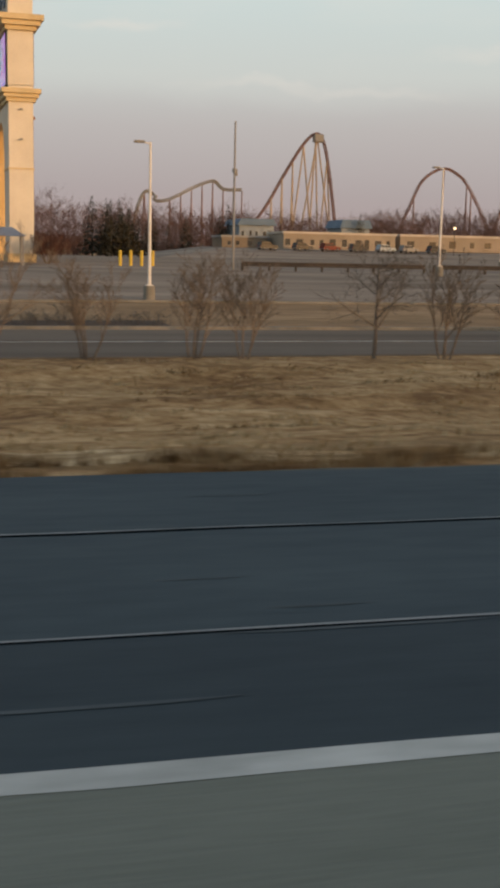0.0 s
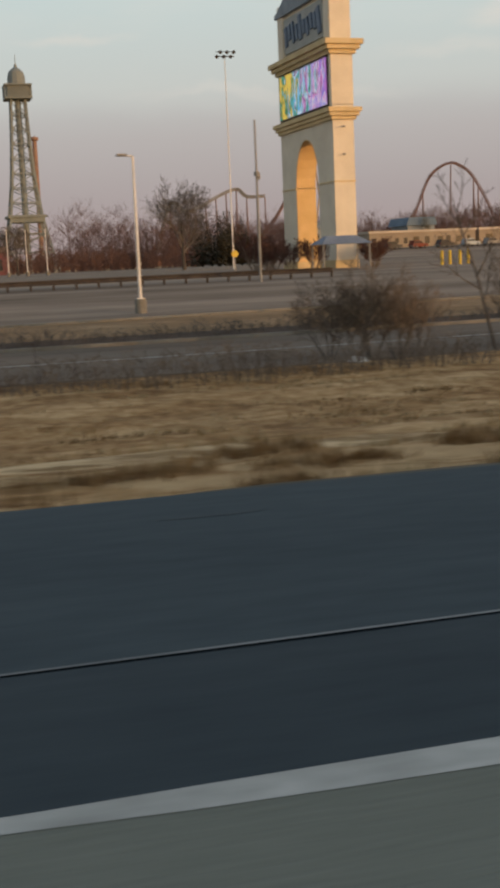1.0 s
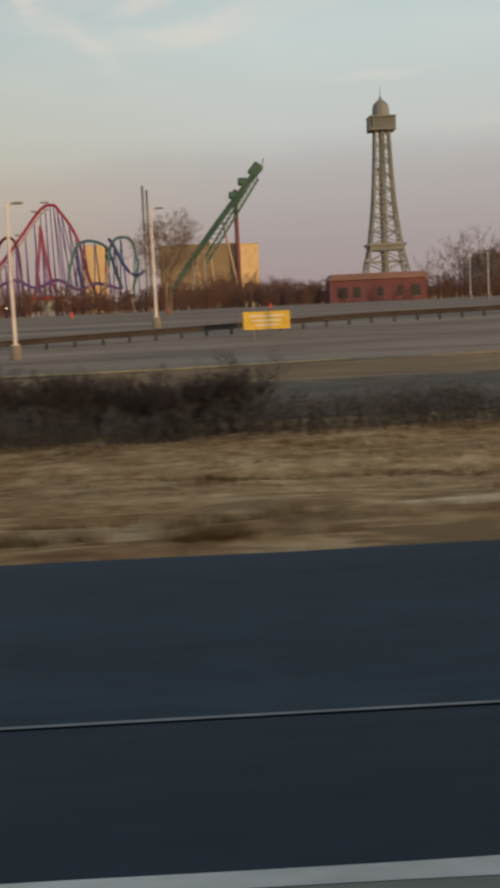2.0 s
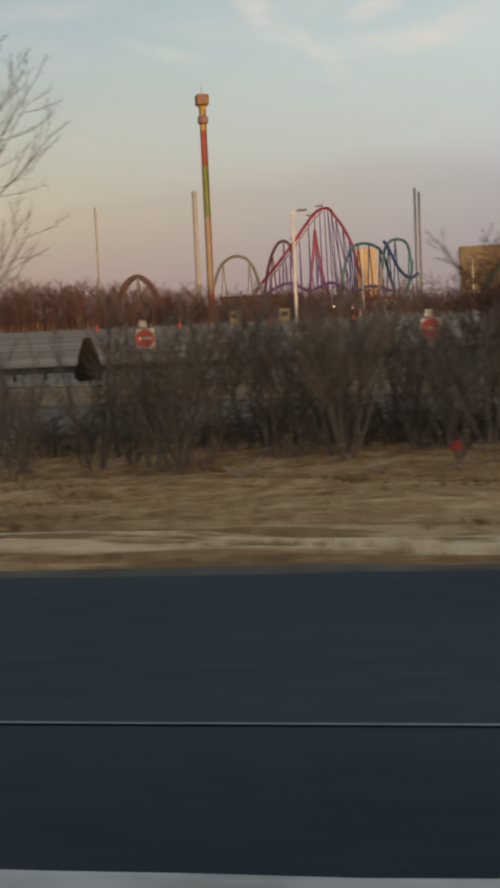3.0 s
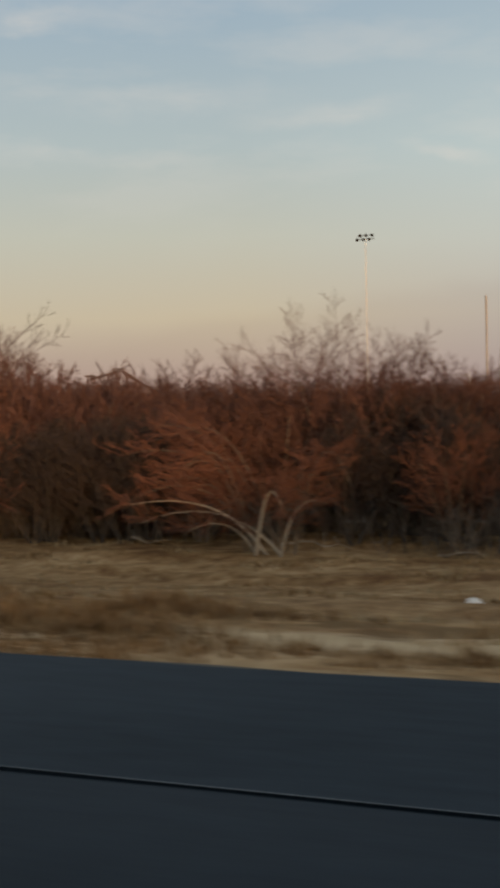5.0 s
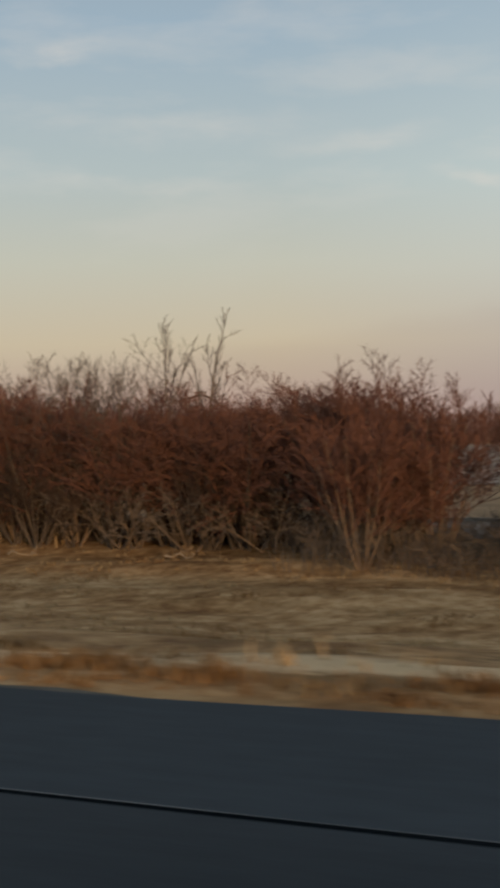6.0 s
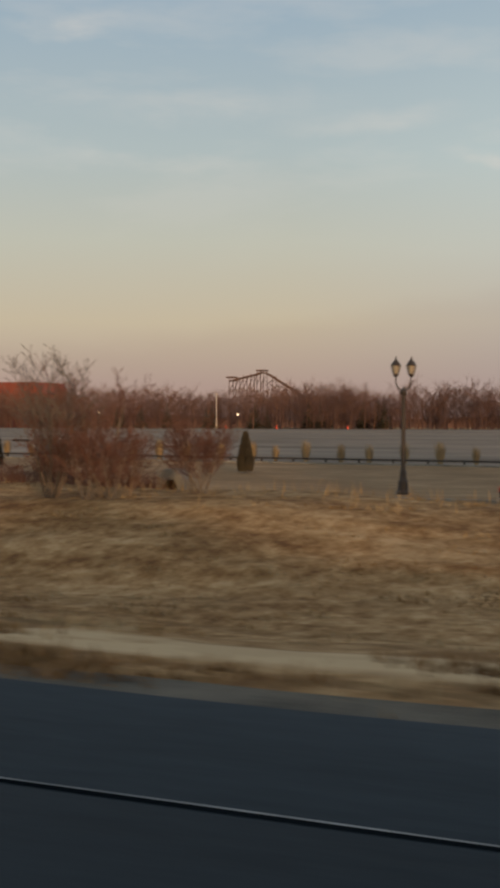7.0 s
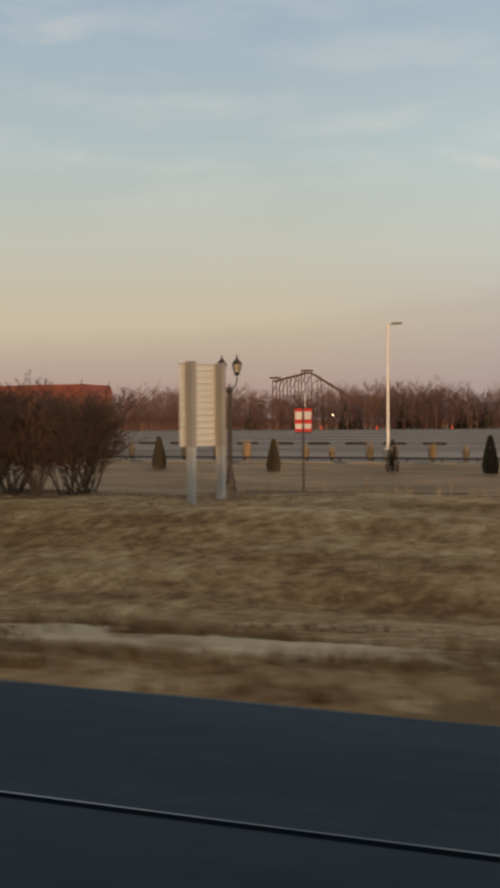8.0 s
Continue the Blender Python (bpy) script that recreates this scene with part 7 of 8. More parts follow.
def pink_coaster():
    ob = thing("pink_coaster", PLAIN, "magenta, purple and teal looping steel roller coaster", "roller coaster")
    y = 738
    p = track("track", ob, row(y, [(-194, 18), (-187.5, 25.5), (-182.2, 31.1), (-174.1, 40.5), (-167.1, 49.2), (-160.2, 58.2), (-155.6, 63.3), (-152.0, 65.5), (-148.9, 65.9), (-146.1, 65.2), (-143.3, 61.3), (-138.9, 55.1),
                                   (-135.5, 48.6), (-132.9, 42.1), (-131.0, 33.0), (-128.5, 22), (-124, 10)]), M_PINK, r=0.34, spine=0.6)
    # the lift hill stands on slim frames, with a pale stepped walkway beside the track
    for k in range(6, 60, 7):
        q = p[k]
        support(ob, q - Vector((0, 0, 1)), [(q.x + 0.6, y - 5, GZ), (q.x + 0.2, y + 5, GZ)], 0.34, M_PURPLE)
    # the drop is held by long raking legs
    for dx, top_x, top_z in ((1.5, -149.5, 64), (5.5, -147.5, 64.5), (9.5, -145.5, 63), (11, -143, 60), (8, -139, 54), (5, -135.5, 47), (2.5, -132.9, 41)):
        support(ob, (top_x, y, top_z), [(top_x + dx, y - 6, GZ)], 0.36, M_PURPLE)
        support(ob, (top_x, y, top_z - 2), [(top_x + dx * 0.3, y + 6, GZ)], 0.30, M_MAROON if top_x > -140 else M_PURPLE)
    bm = bmesh.new()
    for a, b in zip(p[14:56:2], p[16:58:2]):
        beam(bm, a + Vector((1.6, -1.6, -2.4)), b + Vector((1.6, -1.6, -2.4)), 0.2, 1.0)
    part("walkway", bm, M_PALELILAC, ob, "pale lift hill walkway")
    for q, wide in ((p[30], 2.6), (p[43], 2.6), (p[57], 4.5)):
        bm = bmesh.new()
        box(bm, (q.x - 0.8, y - 1.5, q.z + 1.1), (wide, 3.4, 0.4))
        beam(bm, (q.x - 0.8 - wide / 2, y - 2.9, q.z + 2.0), (q.x - 0.8 + wide / 2, y - 2.9, q.z + 2.0), 0.14, 0.14)
        for s in (-1, 1):
            beam(bm, (q.x - 0.8 + s * wide / 2, y - 2.9, q.z + 1.1), (q.x - 0.8 + s * wide / 2, y - 2.9, q.z + 2.0), 0.14, 0.14)
        part("platform", bm, M_MAROON, ob, "railed service platform")
    track("track", ob, row(y - 12, [(-187, 14), (-185.0, 26), (-183.2, 33.3), (-181.0, 39.7), (-177.1, 45.8), (-172.7, 47.0), (-169.1, 43.5), (-167.5, 34.8), (-167.0, 24), (-166, 10)]), M_MAROON, r=0.3, spine=0.5, steps_=5)
    track("track", ob, row(y - 6, [(-161.5, 10), (-159.5, 21.6), (-157.1, 38.7), (-155.9, 50), (-155.2, 52.8), (-154.5, 50), (-153.1, 38.6), (-150.7, 24.5), (-148.0, 14)]), M_PINK, r=0.3, spine=0.5, steps_=5)
    track("track", ob, row(y - 16, [(-141.5, 10), (-139.9, 20.8), (-137.3, 31.5), (-133.7, 39.7), (-129.2, 42.6), (-122.7, 42.5), (-116.3, 39.0), (-113.0, 32.7), (-111, 24), (-108, 14, 6)]), M_TEAL, r=0.32, spine=0.55, steps_=5)
    track("track", ob, row(y - 20, [(-118, 14), (-115.6, 28.5), (-114.2, 37.5), (-110.7, 42.9), (-105.3, 44.0), (-100.8, 41.8), (-98.8, 36.4), (-98.5, 27.8), (-100.3, 19.3), (-103, 12)]), M_TEAL, r=0.32, spine=0.55, steps_=5)
    track("track", ob, row(y - 24, [(-113.5, 43), (-111.5, 40.5), (-109.3, 35.7), (-105.8, 28.1), (-102.4, 23.5), (-98.5, 21.5), (-95, 24, 4)]), M_DEEPBLUE, r=0.34, spine=0.7, steps_=5)
    track("track", ob, row(y - 26, [(-129, 25), (-126.9, 18.1), (-124.4, 9.4), (-121.8, 7.8), (-118.8, 11.4), (-117.0, 19.9), (-115.5, 27)]), M_OCHRE, r=0.26, spine=0.4, steps_=5)
    track("track", ob, row(y - 22, [(-185, 16), (-170, 22), (-158, 17), (-145, 21), (-133, 15), (-122, 18), (-108, 14)]), M_PURPLE, r=0.34, spine=0.7)
    for x, h, m in ((-133.4, 39, M_DEEPBLUE), (-129, 41.5, M_MAROON), (-122.7, 41.5, M_DEEPBLUE), (-116.5, 38, M_MAROON), (-107.5, 43, M_DEEPBLUE), (-111.5, 41, M_DEEPBLUE), (-99.5, 38, M_TEAL), (-173, 46, M_PURPLE), (-180, 40, M_MAROON),
                    (-168.4, 40, M_PURPLE), (-157.4, 34, M_PURPLE), (-152.6, 34, M_PURPLE)):
        support(ob, (x, y - 17, h), [(x + 2.6, y - 14, GZ), (x - 2, y - 20, GZ)], 0.38, m)


pink_coaster()


def arch_coaster(name, y, pts, material, smat, sr, legs, label, n=1, r=0.3, spine=0.5):
    ob = thing(name, PLAIN, label, "roller coaster")
    p = track("track", ob, row(y, pts), material, r=r, spine=spine)
    for x, h, spread in legs:
        support(ob, (x, y, h), [(x + s * spread, y + s * 3, GZ) for s in ((-1, 1) if spread else (1,))], sr, smat)
    return ob


arch_coaster("steel_coaster", 640, [(-206, 6), (-200.1, 25), (-196, 32), (-189, 35.2), (-182, 32.5), (-177.8, 24), (-174, 8)], M_GREYSTEEL, M_GREYSTEEL, 0.35, [(-196, 31, 2), (-182, 31, 2)], "grey arched hill of a steel roller coaster")
arch_coaster("steel_coaster", 640, [(-257, 6), (-250, 21), (-243, 26.5), (-236, 21), (-230, 8)], M_REDTRACK, M_GREYSTEEL, 0.35, [(-243, 25, 3)], "dark red arched hill of a steel roller coaster")
arch_coaster("steel_coaster", 600, [(-246, 8), (-241, 21), (-233, 26), (-225, 20), (-220, 6)], M_REDTRACK, M_GREYSTEEL, 0.35, [(-233, 25, 3)], "dark red arched hill of a steel roller coaster")
ob = arch_coaster("steel_coaster", 665, [(158, 6), (176, 25.4), (188.6, 46.5), (199, 63), (206.4, 69.8), (211.8, 66.0), (216, 48), (219.1, 27.6), (222, 8)], M_REDTRACK, M_OCHRE, 0.45,
                  [(200, 62, 8), (194, 54, 1.5), (208, 67, 12), (207, 66, 4), (214, 55, 5), (188, 46, 1.5), (182, 35, 1.5)], "tall dark red lift hill with ochre supports", r=0.26, spine=0.5)
bm = bmesh.new()
box(bm, (208.5, 665, 67), (5.5, 4.5, 4.5), bevel=0.4)
part("lift_house", bm, M_GREYSTEEL, ob, "grey machinery at the lift's top")
arch_coaster("steel_coaster", 675, [(256, 6), (266.8, 29), (273.9, 44.5), (281, 51.5), (289.4, 54.6), (297, 52.0), (304.1, 46), (314.1, 29.5), (324, 8)], M_REDTRACK, M_REDTRACK, 0.4, [(289.4, 53, 0), (271, 38, 0.8), (307, 40, 1.6), (304, 44, 0.8)], "dark red arched coaster hill with a central column", r=0.24, spine=0.45)
arch_coaster("steel_coaster", 675, [(320, 8), (326.3, 31), (335.4, 38.3), (345.1, 31.8), (352, 8)], M_REDTRACK, M_REDTRACK, 0.4, [(335.4, 37, 0)], "small dark red arched coaster hill", r=0.24, spine=0.45)
arch_coaster("steel_coaster", 560, [(86, 8), (90, 24), (93.5, 30.0), (97.5, 28.5), (98.3, 26.0), (104.9, 27.0), (118.1, 33.6), (125.6, 35.6), (130.2, 32.2), (139, 32.2)], M_GREYSTEEL, M_REDTRACK, 0.3,
             [(93, 29, 2), (104.9, 26, 1), (110, 29, 1), (115, 31, 1), (120, 33, 1), (125, 34.5, 1.2), (130, 31, 1.2), (135, 31, 1.2), (139, 31, 1)], "low steel coaster climbing to a flat brake run", r=0.26, spine=0.42)


def green_coaster():
    """An inclined boomerang spike: the leaning tower of a shuttle coaster."""
    ob = thing("green_coaster", PLAIN, "teal-green shuttle coaster spike on a maroon column", "roller coaster")
    y = 426
    for dy in (-1.8, 1.8):
        track("track", ob, [(-72, y + dy, 4), (-67.3, y + dy, 12.5), (-54.0, y + dy, 30), (-38.6, y + dy, 48.4)], M_GREENTRACK, gauge=0.7, r=0.3, spine=0.75)
    bm = bmesh.new()
    a, b = Vector((-67, y, 13)), Vector((-38.6, y, 48.4))
    for k in range(22):
        q = a.lerp(b, k / 21)
        beam(bm, q + Vector((0, -2.2, -0.5)), q + Vector((0, 2.2, -0.5)), 0.35, 0.35)
    for k in range(21):
        q, r_ = a.lerp(b, k / 21), a.lerp(b, (k + 1) / 21)
        beam(bm, q + Vector((0, -2, -0.6)), r_ + Vector((1.2, -2, -2.0)), 0.24, 0.24)
    part("lattice", bm, M_GREENTRACK, ob)
    # the return track below, its own box truss, joins the first near the top
    bm = bmesh.new()
    a, b = Vector((-58.5, y, 16.5)), Vector((-39.4, y, 44.6))
    n = 16
    for k in range(n):
        q, r_ = a.lerp(b, k / n), a.lerp(b, (k + 1) / n)
        for dx, dz in ((-0.7, 0.5), (0.7, -0.5)):
            for dy in (-1.2, 1.2):
                beam(bm, q + Vector((dx, dy, dz)), r_ + Vector((dx, dy, dz)), 0.62, 0.62)
        beam(bm, q + Vector((-0.65, -1.2, 0.45)), r_ + Vector((0.65, -1.2, -0.45)), 0.26, 0.26)
        beam(bm, q + Vector((0.65, -1.2, -0.45)), q + Vector((-0.65, -1.2, 0.45)), 0.26, 0.26)
    part("lower_truss", bm, M_GREENTRACK, ob, "lower box truss of the spike")
    bm = bmesh.new()
    box(bm, (-39.6, y, 47.2), (4.5, 5, 3.6), ry=-50, bevel=0.3)
    box(bm, (-44.2, y, 43.4), (3.2, 6, 2.2), bevel=0.2)
    box(bm, (-47.9, y, 38.9), (2.6, 6, 2.0), bevel=0.2)
    box(bm, (-62.2, y, 19.6), (2.6, 6, 0.6), bevel=0.1)
    beam(bm, (-37.5, y, 48), (-36.6, y, 51), 0.3, 0.3)
    part("platform", bm, M_GREENTRACK, ob, "service platform")
    bm = bmesh.new()
    bar(bm, (-46.9, y, GZ), (-46.9, y, 40.8), 0.85, 0.7, 12)
    part("column", bm, M_MAROON, ob, "maroon steel column")
    for x, z in ((-62.6, 19.0), (-58.8, 19.6)):
        bm = bmesh.new()
        bar(bm, (x, y - 2, GZ), (x, y - 2, z), 0.42, 0.36, 8)
        part("slim_column", bm, M_GREYSTEEL, ob, "grey steel column")
    for x, z, dx in ((-57, 25.5, 2.0), (-62, 18.5, 3), (-52, 32, 6), (-60, 22, -5)):
        support(ob, (x, y, z), [(x + dx, y - 3, GZ), (x + dx, y + 3, GZ)], 0.4, M_OCHRE)


green_coaster()


def drop_tower():
    """A round tower in coloured bands with a ring of seats and a square machine house at the top."""
    x, y = -190.2, 569
    ob = thing("drop_tower", pose(x, y, GZ), "tall drop tower in yellow, red and green bands", "tower")
    for z0, z1, m, r0, r1 in ((0, 14, M_TOWER_R, 1.75, 1.7), (14, 49.6, M_OCHRE, 1.7, 1.55), (49.6, 73, M_TOWER_G, 1.55, 1.5), (73, 89.3, M_TOWER_R, 1.5, 1.45), (89.3, 95.5, M_TOWER_Y, 1.45, 1.4)):
        bm = bmesh.new()
        bar(bm, (0, 0, z0), (0, 0, z1), r0, r1, 16)
        part("band", bm, m, ob)
    for k in range(4):
        a = math.pi * (k + 0.5) / 2
        bm = bmesh.new()
        beam(bm, (1.75 * math.cos(a), 1.75 * math.sin(a), 0), (1.6 * math.cos(a), 1.6 * math.sin(a), 100), 0.35, 0.35)
        part("guide_rail", bm, M_MAROON, ob)
    bm = bmesh.new()
    lathe(bm, [(1.6, 92.2), (2.5, 93.0), (2.5, 95.4), (1.8, 96.2)], 16)
    part("seat_ring", bm, M_TOWER_TOP, ob, "ring of seats")
    bm = bmesh.new()
    lathe(bm, [(1.4, 95.5), (1.3, 98), (2.2, 100.4), (1.4, 100.8)], 14)
    part("neck", bm, M_TOWER_Y, ob)
    bm = bmesh.new()
    box(bm, (0, 0, 103.4), (5.6, 5.6, 4.8), rz=20, bevel=0.25)
    for k in range(6):
        box(bm, (0, 0, 101.6 + 0.75 * k), (5.75, 5.75, 0.2), rz=20)
    part("machine_house", bm, M_TOWER_TOP, ob, "square brown machine house")
    bm = bmesh.new()
    bar(bm, (0, 0, 105.8), (0, 0, 111.5), 0.14, 0.08, 6)
    part("mast", bm, M_GREYSTEEL, ob)


drop_tower()


def plain_tower(x, y, top, r, label, material, second=0.0, cap=False):
    ob = thing("ride_tower", pose(x, y, GZ), label, "tower")
    for dx in ((0.0, second) if second else (0.0,)):
        bm = bmesh.new()
        bar(bm, (dx, 0, 0), (dx, 0, top), r * 1.15, r, 12)
        part("column", bm, material, ob)
    bm = bmesh.new()
    lathe(bm, [(r, top), (r * (1.8 if cap else 1.1), top + 0.4), (r * (1.8 if cap else 1.0), top + 2.2), (0.2, top + 3.0)], 12)
    part("cap", bm, material, ob)


plain_tower(-204.4, 612, 64.0, 1.2, "pale grey ride tower in the distance", M_TOWERGREY)
plain_tower(-96.0, 775, 75.0, 0.8, "slim grey-green twin tower in the distance", M_TOWERGREY, 2.6)
plain_tower(62.3, 829, 86.0, 1.5, "brown ride tower with a wider cap", M_TOWER_TOP, 0, True)
plain_tower(-253.3, 601, 58.0, 0.55, "slim grey ride tower in the distance", M_TOWERGREY)


def lattice_tower():
    """A replica of a famous iron lattice tower: four curved legs that meet, a gallery and a lantern top."""
    x, y = 31.6, 611
    ob = thing("lattice_tower", pose(x, y, GZ), "iron lattice observation tower with a gallery near its top", "tower")

    def half(z):
        return float(np.interp(z, [0, 10, 27, 45, 65, 83], [14.0, 11.0, 7.6, 5.4, 4.1, 3.4]))

    levels = [0, 10, 19, 27, 34, 41, 48, 55, 62, 69, 76, 83]
    for sx in (-1, 1):
        for sy in (-1, 1):
            bm = bmesh.new()
            sweep(bm, [Vector((sx * half(a), sy * half(a), a)) for a in levels], [(-0.5, -0.5), (0.5, -0.5), (0.5, 0.5), (-0.5, 0.5)], Vector((1, 0, 0)))
            part("leg", bm, M_IRON, ob)
    for q in range(4):
        rot = Matrix.Rotation(math.pi / 2 * q, 3, "Z")
        bm = bmesh.new()
        for a, b in zip(levels, levels[1:]):
            ha, hb = half(a), half(b)
            for s in (-1, 1):
                beam(bm, rot @ Vector((-s * ha, -ha, a)), rot @ Vector((s * hb, -hb, b)), 0.38, 0.38)
            beam(bm, rot @ Vector((-hb, -hb, b)), rot @ Vector((hb, -hb, b)), 0.5, 0.5)
            beam(bm, rot @ Vector((0, -ha, a)), rot @ Vector((0, -hb, b)), 0.4, 0.4)
        part("bracing", bm, M_IRON, ob)
    bm = bmesh.new()
    bar(bm, (0, 0, 0), (0, 0, 83), 1.5, 1.5, 8)
    part("lift_shaft", bm, M_IRON, ob)
    bm = bmesh.new()
    box(bm, (0, 0, 27.3), (19, 19, 1.2), bevel=0.15)
    box(bm, (0, 0, 25.6), (17, 17, 2.2), bevel=0.2)
    part("lower_gallery", bm, M_IRON, ob)
    bm = bmesh.new()
    box(bm, (0, 0, 83.4), (13.0, 13.0, 0.8), bevel=0.1)
    box(bm, (0, 0, 86.5), (10, 10, 5.6), bevel=0.2)
    box(bm, (0, 0, 89.6), (13.2, 13.2, 0.7), bevel=0.1)
    for k in range(13):
        for s in (-1, 1):
            beam(bm, (-6.2 + 1.03 * k, s * 6.3, 83.5), (-6.2 + 1.03 * k, s * 6.3, 89.5), 0.22, 0.22)
            beam(bm, (s * 6.3, -6.2 + 1.03 * k, 83.5), (s * 6.3, -6.2 + 1.03 * k, 89.5), 0.22, 0.22)
    part("gallery", bm, M_IRON, ob, "two-storey viewing gallery")
    bm = bmesh.new()
    lathe(bm, [(4.4, 89.9), (4.2, 93.5), (3.6, 96), (2.2, 97.4), (0.9, 98.2), (0.5, 99.8)], 12)
    part("lantern_top", bm, M_IRON, ob)
    bm = bmesh.new()
    bar(bm, (0, 0, 99.5), (0, 0, 104.5), 0.22, 0.1, 6)
    part("mast", bm, M_IRON, ob)


lattice_tower()


def wooden_coaster():
    ob = thing("wooden_coaster", PLAIN, "dark timber hill of a wooden roller coaster", "roller coaster")
    y = 560
    top = smooth([(-453, y, 24.2), (-446.7, y, 25.6), (-440, y, 27.0), (-434.4, y, 28.0), (-425.8, y, 23.2), (-415.5, y, 17.0), (-404, y, 10.0)], 5)
    for dy in (-1.6, 1.6):
        bm = bmesh.new()
        for a, b in zip(top, top[1:]):
            beam(bm, a + Vector((0, dy, 0)), b + Vector((0, dy, 0)), 0.6, 0.6)
        part("rail", bm, M_TIMBER, ob)
    for k, p in enumerate(top[::3]):
        bm = bmesh.new()
        for dy in (-2.2, 2.2):
            beam(bm, p + Vector((0, dy, 1.0)), (p.x, y + dy * 1.6, GZ), 0.28, 0.28)
        for z in np.arange(4, p.z, 5.0):
            beam(bm, (p.x, y - 3, z), (p.x, y + 3, z), 0.25, 0.25)
        part("bent", bm, M_TIMBER, ob)
    bm = bmesh.new()
    box(bm, (-452.5, y, 26.0), (4.5, 5, 0.8), bevel=0.1)
    box(bm, (-436, y, 29.2), (5.0, 4.6, 0.7), bevel=0.1)
    for a, b in zip(top[::2], top[2::2]):
        beam(bm, (a.x, y - 2.6, a.z - 6), (b.x, y - 2.6, b.z - 1), 0.25, 0.25)
    part("deck", bm, M_TIMBER, ob)


wooden_coaster()


def hall(name, x0, x1, y, deep, high, wall, roof, label, windows=0, pitch=0.0, sill=1.0, wide=0.6, lift=0.0):
    """A plain building with openings along its front."""
    z = height(y) + lift
    ob = thing(name, pose((x0 + x1) / 2, y + deep / 2, z), label, "building")
    w = x1 - x0
    wr = random.Random(int(x0 * 7 + y))
    bm = bmesh.new()
    box(bm, (0, 0, high / 2 - 0.2), (w, deep, high + 0.2))
    part("wall", bm, wall, ob)
    bm = bmesh.new()
    if pitch:
        extrude_xz(bm, [(-w / 2 - 0.6, 0), (w / 2 + 0.6, 0), (w / 2 - w * 0.03, pitch), (-w / 2 + w * 0.03, pitch)], -deep / 2 - 0.6, deep / 2 + 0.6)
        bmesh.ops.translate(bm, verts=bm.verts, vec=(0, 0, high))
    else:
        box(bm, (0, 0, high + 0.15), (w + 0.6, deep + 0.6, 0.5), bevel=0.05)
    part("roof", bm, roof, ob)
    for k in range(windows):
        cx = -w / 2 + w * (k + 0.5 + wr.uniform(-0.18, 0.18)) / windows
        wk, hk = wide * wr.uniform(0.55, 1.15), wr.uniform(0.75, 1.1)
        bm = bmesh.new()
        box(bm, (cx, -deep / 2 - 0.02, sill + (high - sill) * 0.35), (w / windows * wk, 0.12, (high - sill) * 0.55 * hk))
        wdw = part("window", bm, M_GLASSDARK, ob)
        bm = bmesh.new()
        box(bm, (cx, -deep / 2 - 0.10, sill + (high - sill) * (0.35 - 0.275 * hk) - 0.06), (w / windows * wk + 0.2, 0.14, 0.12))
        part("sill", bm, roof, wdw)
    return ob


# the ground climbs behind the car park there
RISE = [(50, 236, 0.6), (50, 262, 2.9), (50, 292, 3.4)]
RV = [(x, y, z if 62 < x < 215 else 0.45) for x in (40, 63, 100, 140, 180, 214, 250) for _, y, z in RISE]
RF = [(i * 3 + j, (i + 1) * 3 + j, (i + 1) * 3 + j + 1, i * 3 + j + 1) for i in range(6) for j in range(2)]
tagged(raw("lot_rise", RV, RF, M_LOT), "gently rising end of the car park before low buildings", "car park", kind="structure")
hall("low_pavilion", 76.5, 103.5, 268, 14, 3.3, M_PALETAN, M_ROOFTAN, "long low tan building with a pale flat roof and dark bays", 10, sill=0.2, wide=0.5, lift=2.75)
hall("low_pavilion", 105.5, 152, 270, 14, 3.2, M_PALETAN, M_ROOFTAN, "long low tan building with a pale roof and few doors", 9, sill=0.3, wide=0.3, lift=2.9)
hall("low_pavilion", 64, 75, 276, 10, 2.4, M_DULLWALL, M_GREYSTEEL, "low grey-roofed building with dark doors", 4, sill=0.3, wide=0.4, lift=2.6)
hall("blue_hall", 74, 83, 300, 14, 5.2, M_SLATE, M_BLUEROOF, "two-storey blue building beyond the car park", 5, 1.6, 1.5, 0.5, lift=3.2)
hall("blue_hall", 105, 113, 312, 12, 5.4, M_SLATE, M_BLUEROOF, "small blue-roofed building among bare trees", 3, 2.2, 1.5, 0.5, lift=3.2)
hall("tan_hall", -76, -46.5, 470, 20, 24.0, M_TANWALL, M_TANWALL, "tall dull tan windowless show hall", 0)
# the tan hall's sunlit end: low sun painted as a brighter ochre block
hall("sunlit_hall", -46, -38, 466, 16, 23.5, M_STUCCO_TRIM, M_ROOFTAN, "sunlit end of the tan hall, its light put into ochre", 0)
hall("sunlit_hall", -133, -121, 762, 16, 41, M_STUCCO_TRIM, M_ROOFTAN, "ochre show building lit by low sun", 0)
hall("dark_pavilion", -160, -133, 420, 16, 8.5, M_TIMBER, M_DARKPOLE, "dark flat-roofed pavilion among the rides", 9, 0.0, 4, 0.6)
hall("barn", -545, -499.5, 455, 24, 15.0, M_BARN, M_BARNROOF, "long red-brown barn with a red metal roof", 6, 5.2, 6, 0.25)
hall("red_shed", -28, -4, 300, 10, 5.5, M_MAROON, M_REDTRACK, "low dark red shed behind the car park", 5, 1.5, 0.8, 0.5)
hall("ticket_hall", -150, -128, 360, 10, 3.5, M_SLATE, M_SLATE, "low teal building before the rides", 4, 1.2, 1, 0.5)
hall("white_stand", -106, -97, 330, 6, 4.4, M_SIGNWHITE, M_SIGNRED, "small white stand with a red roof", 2, 0.8, 1, 0.5)

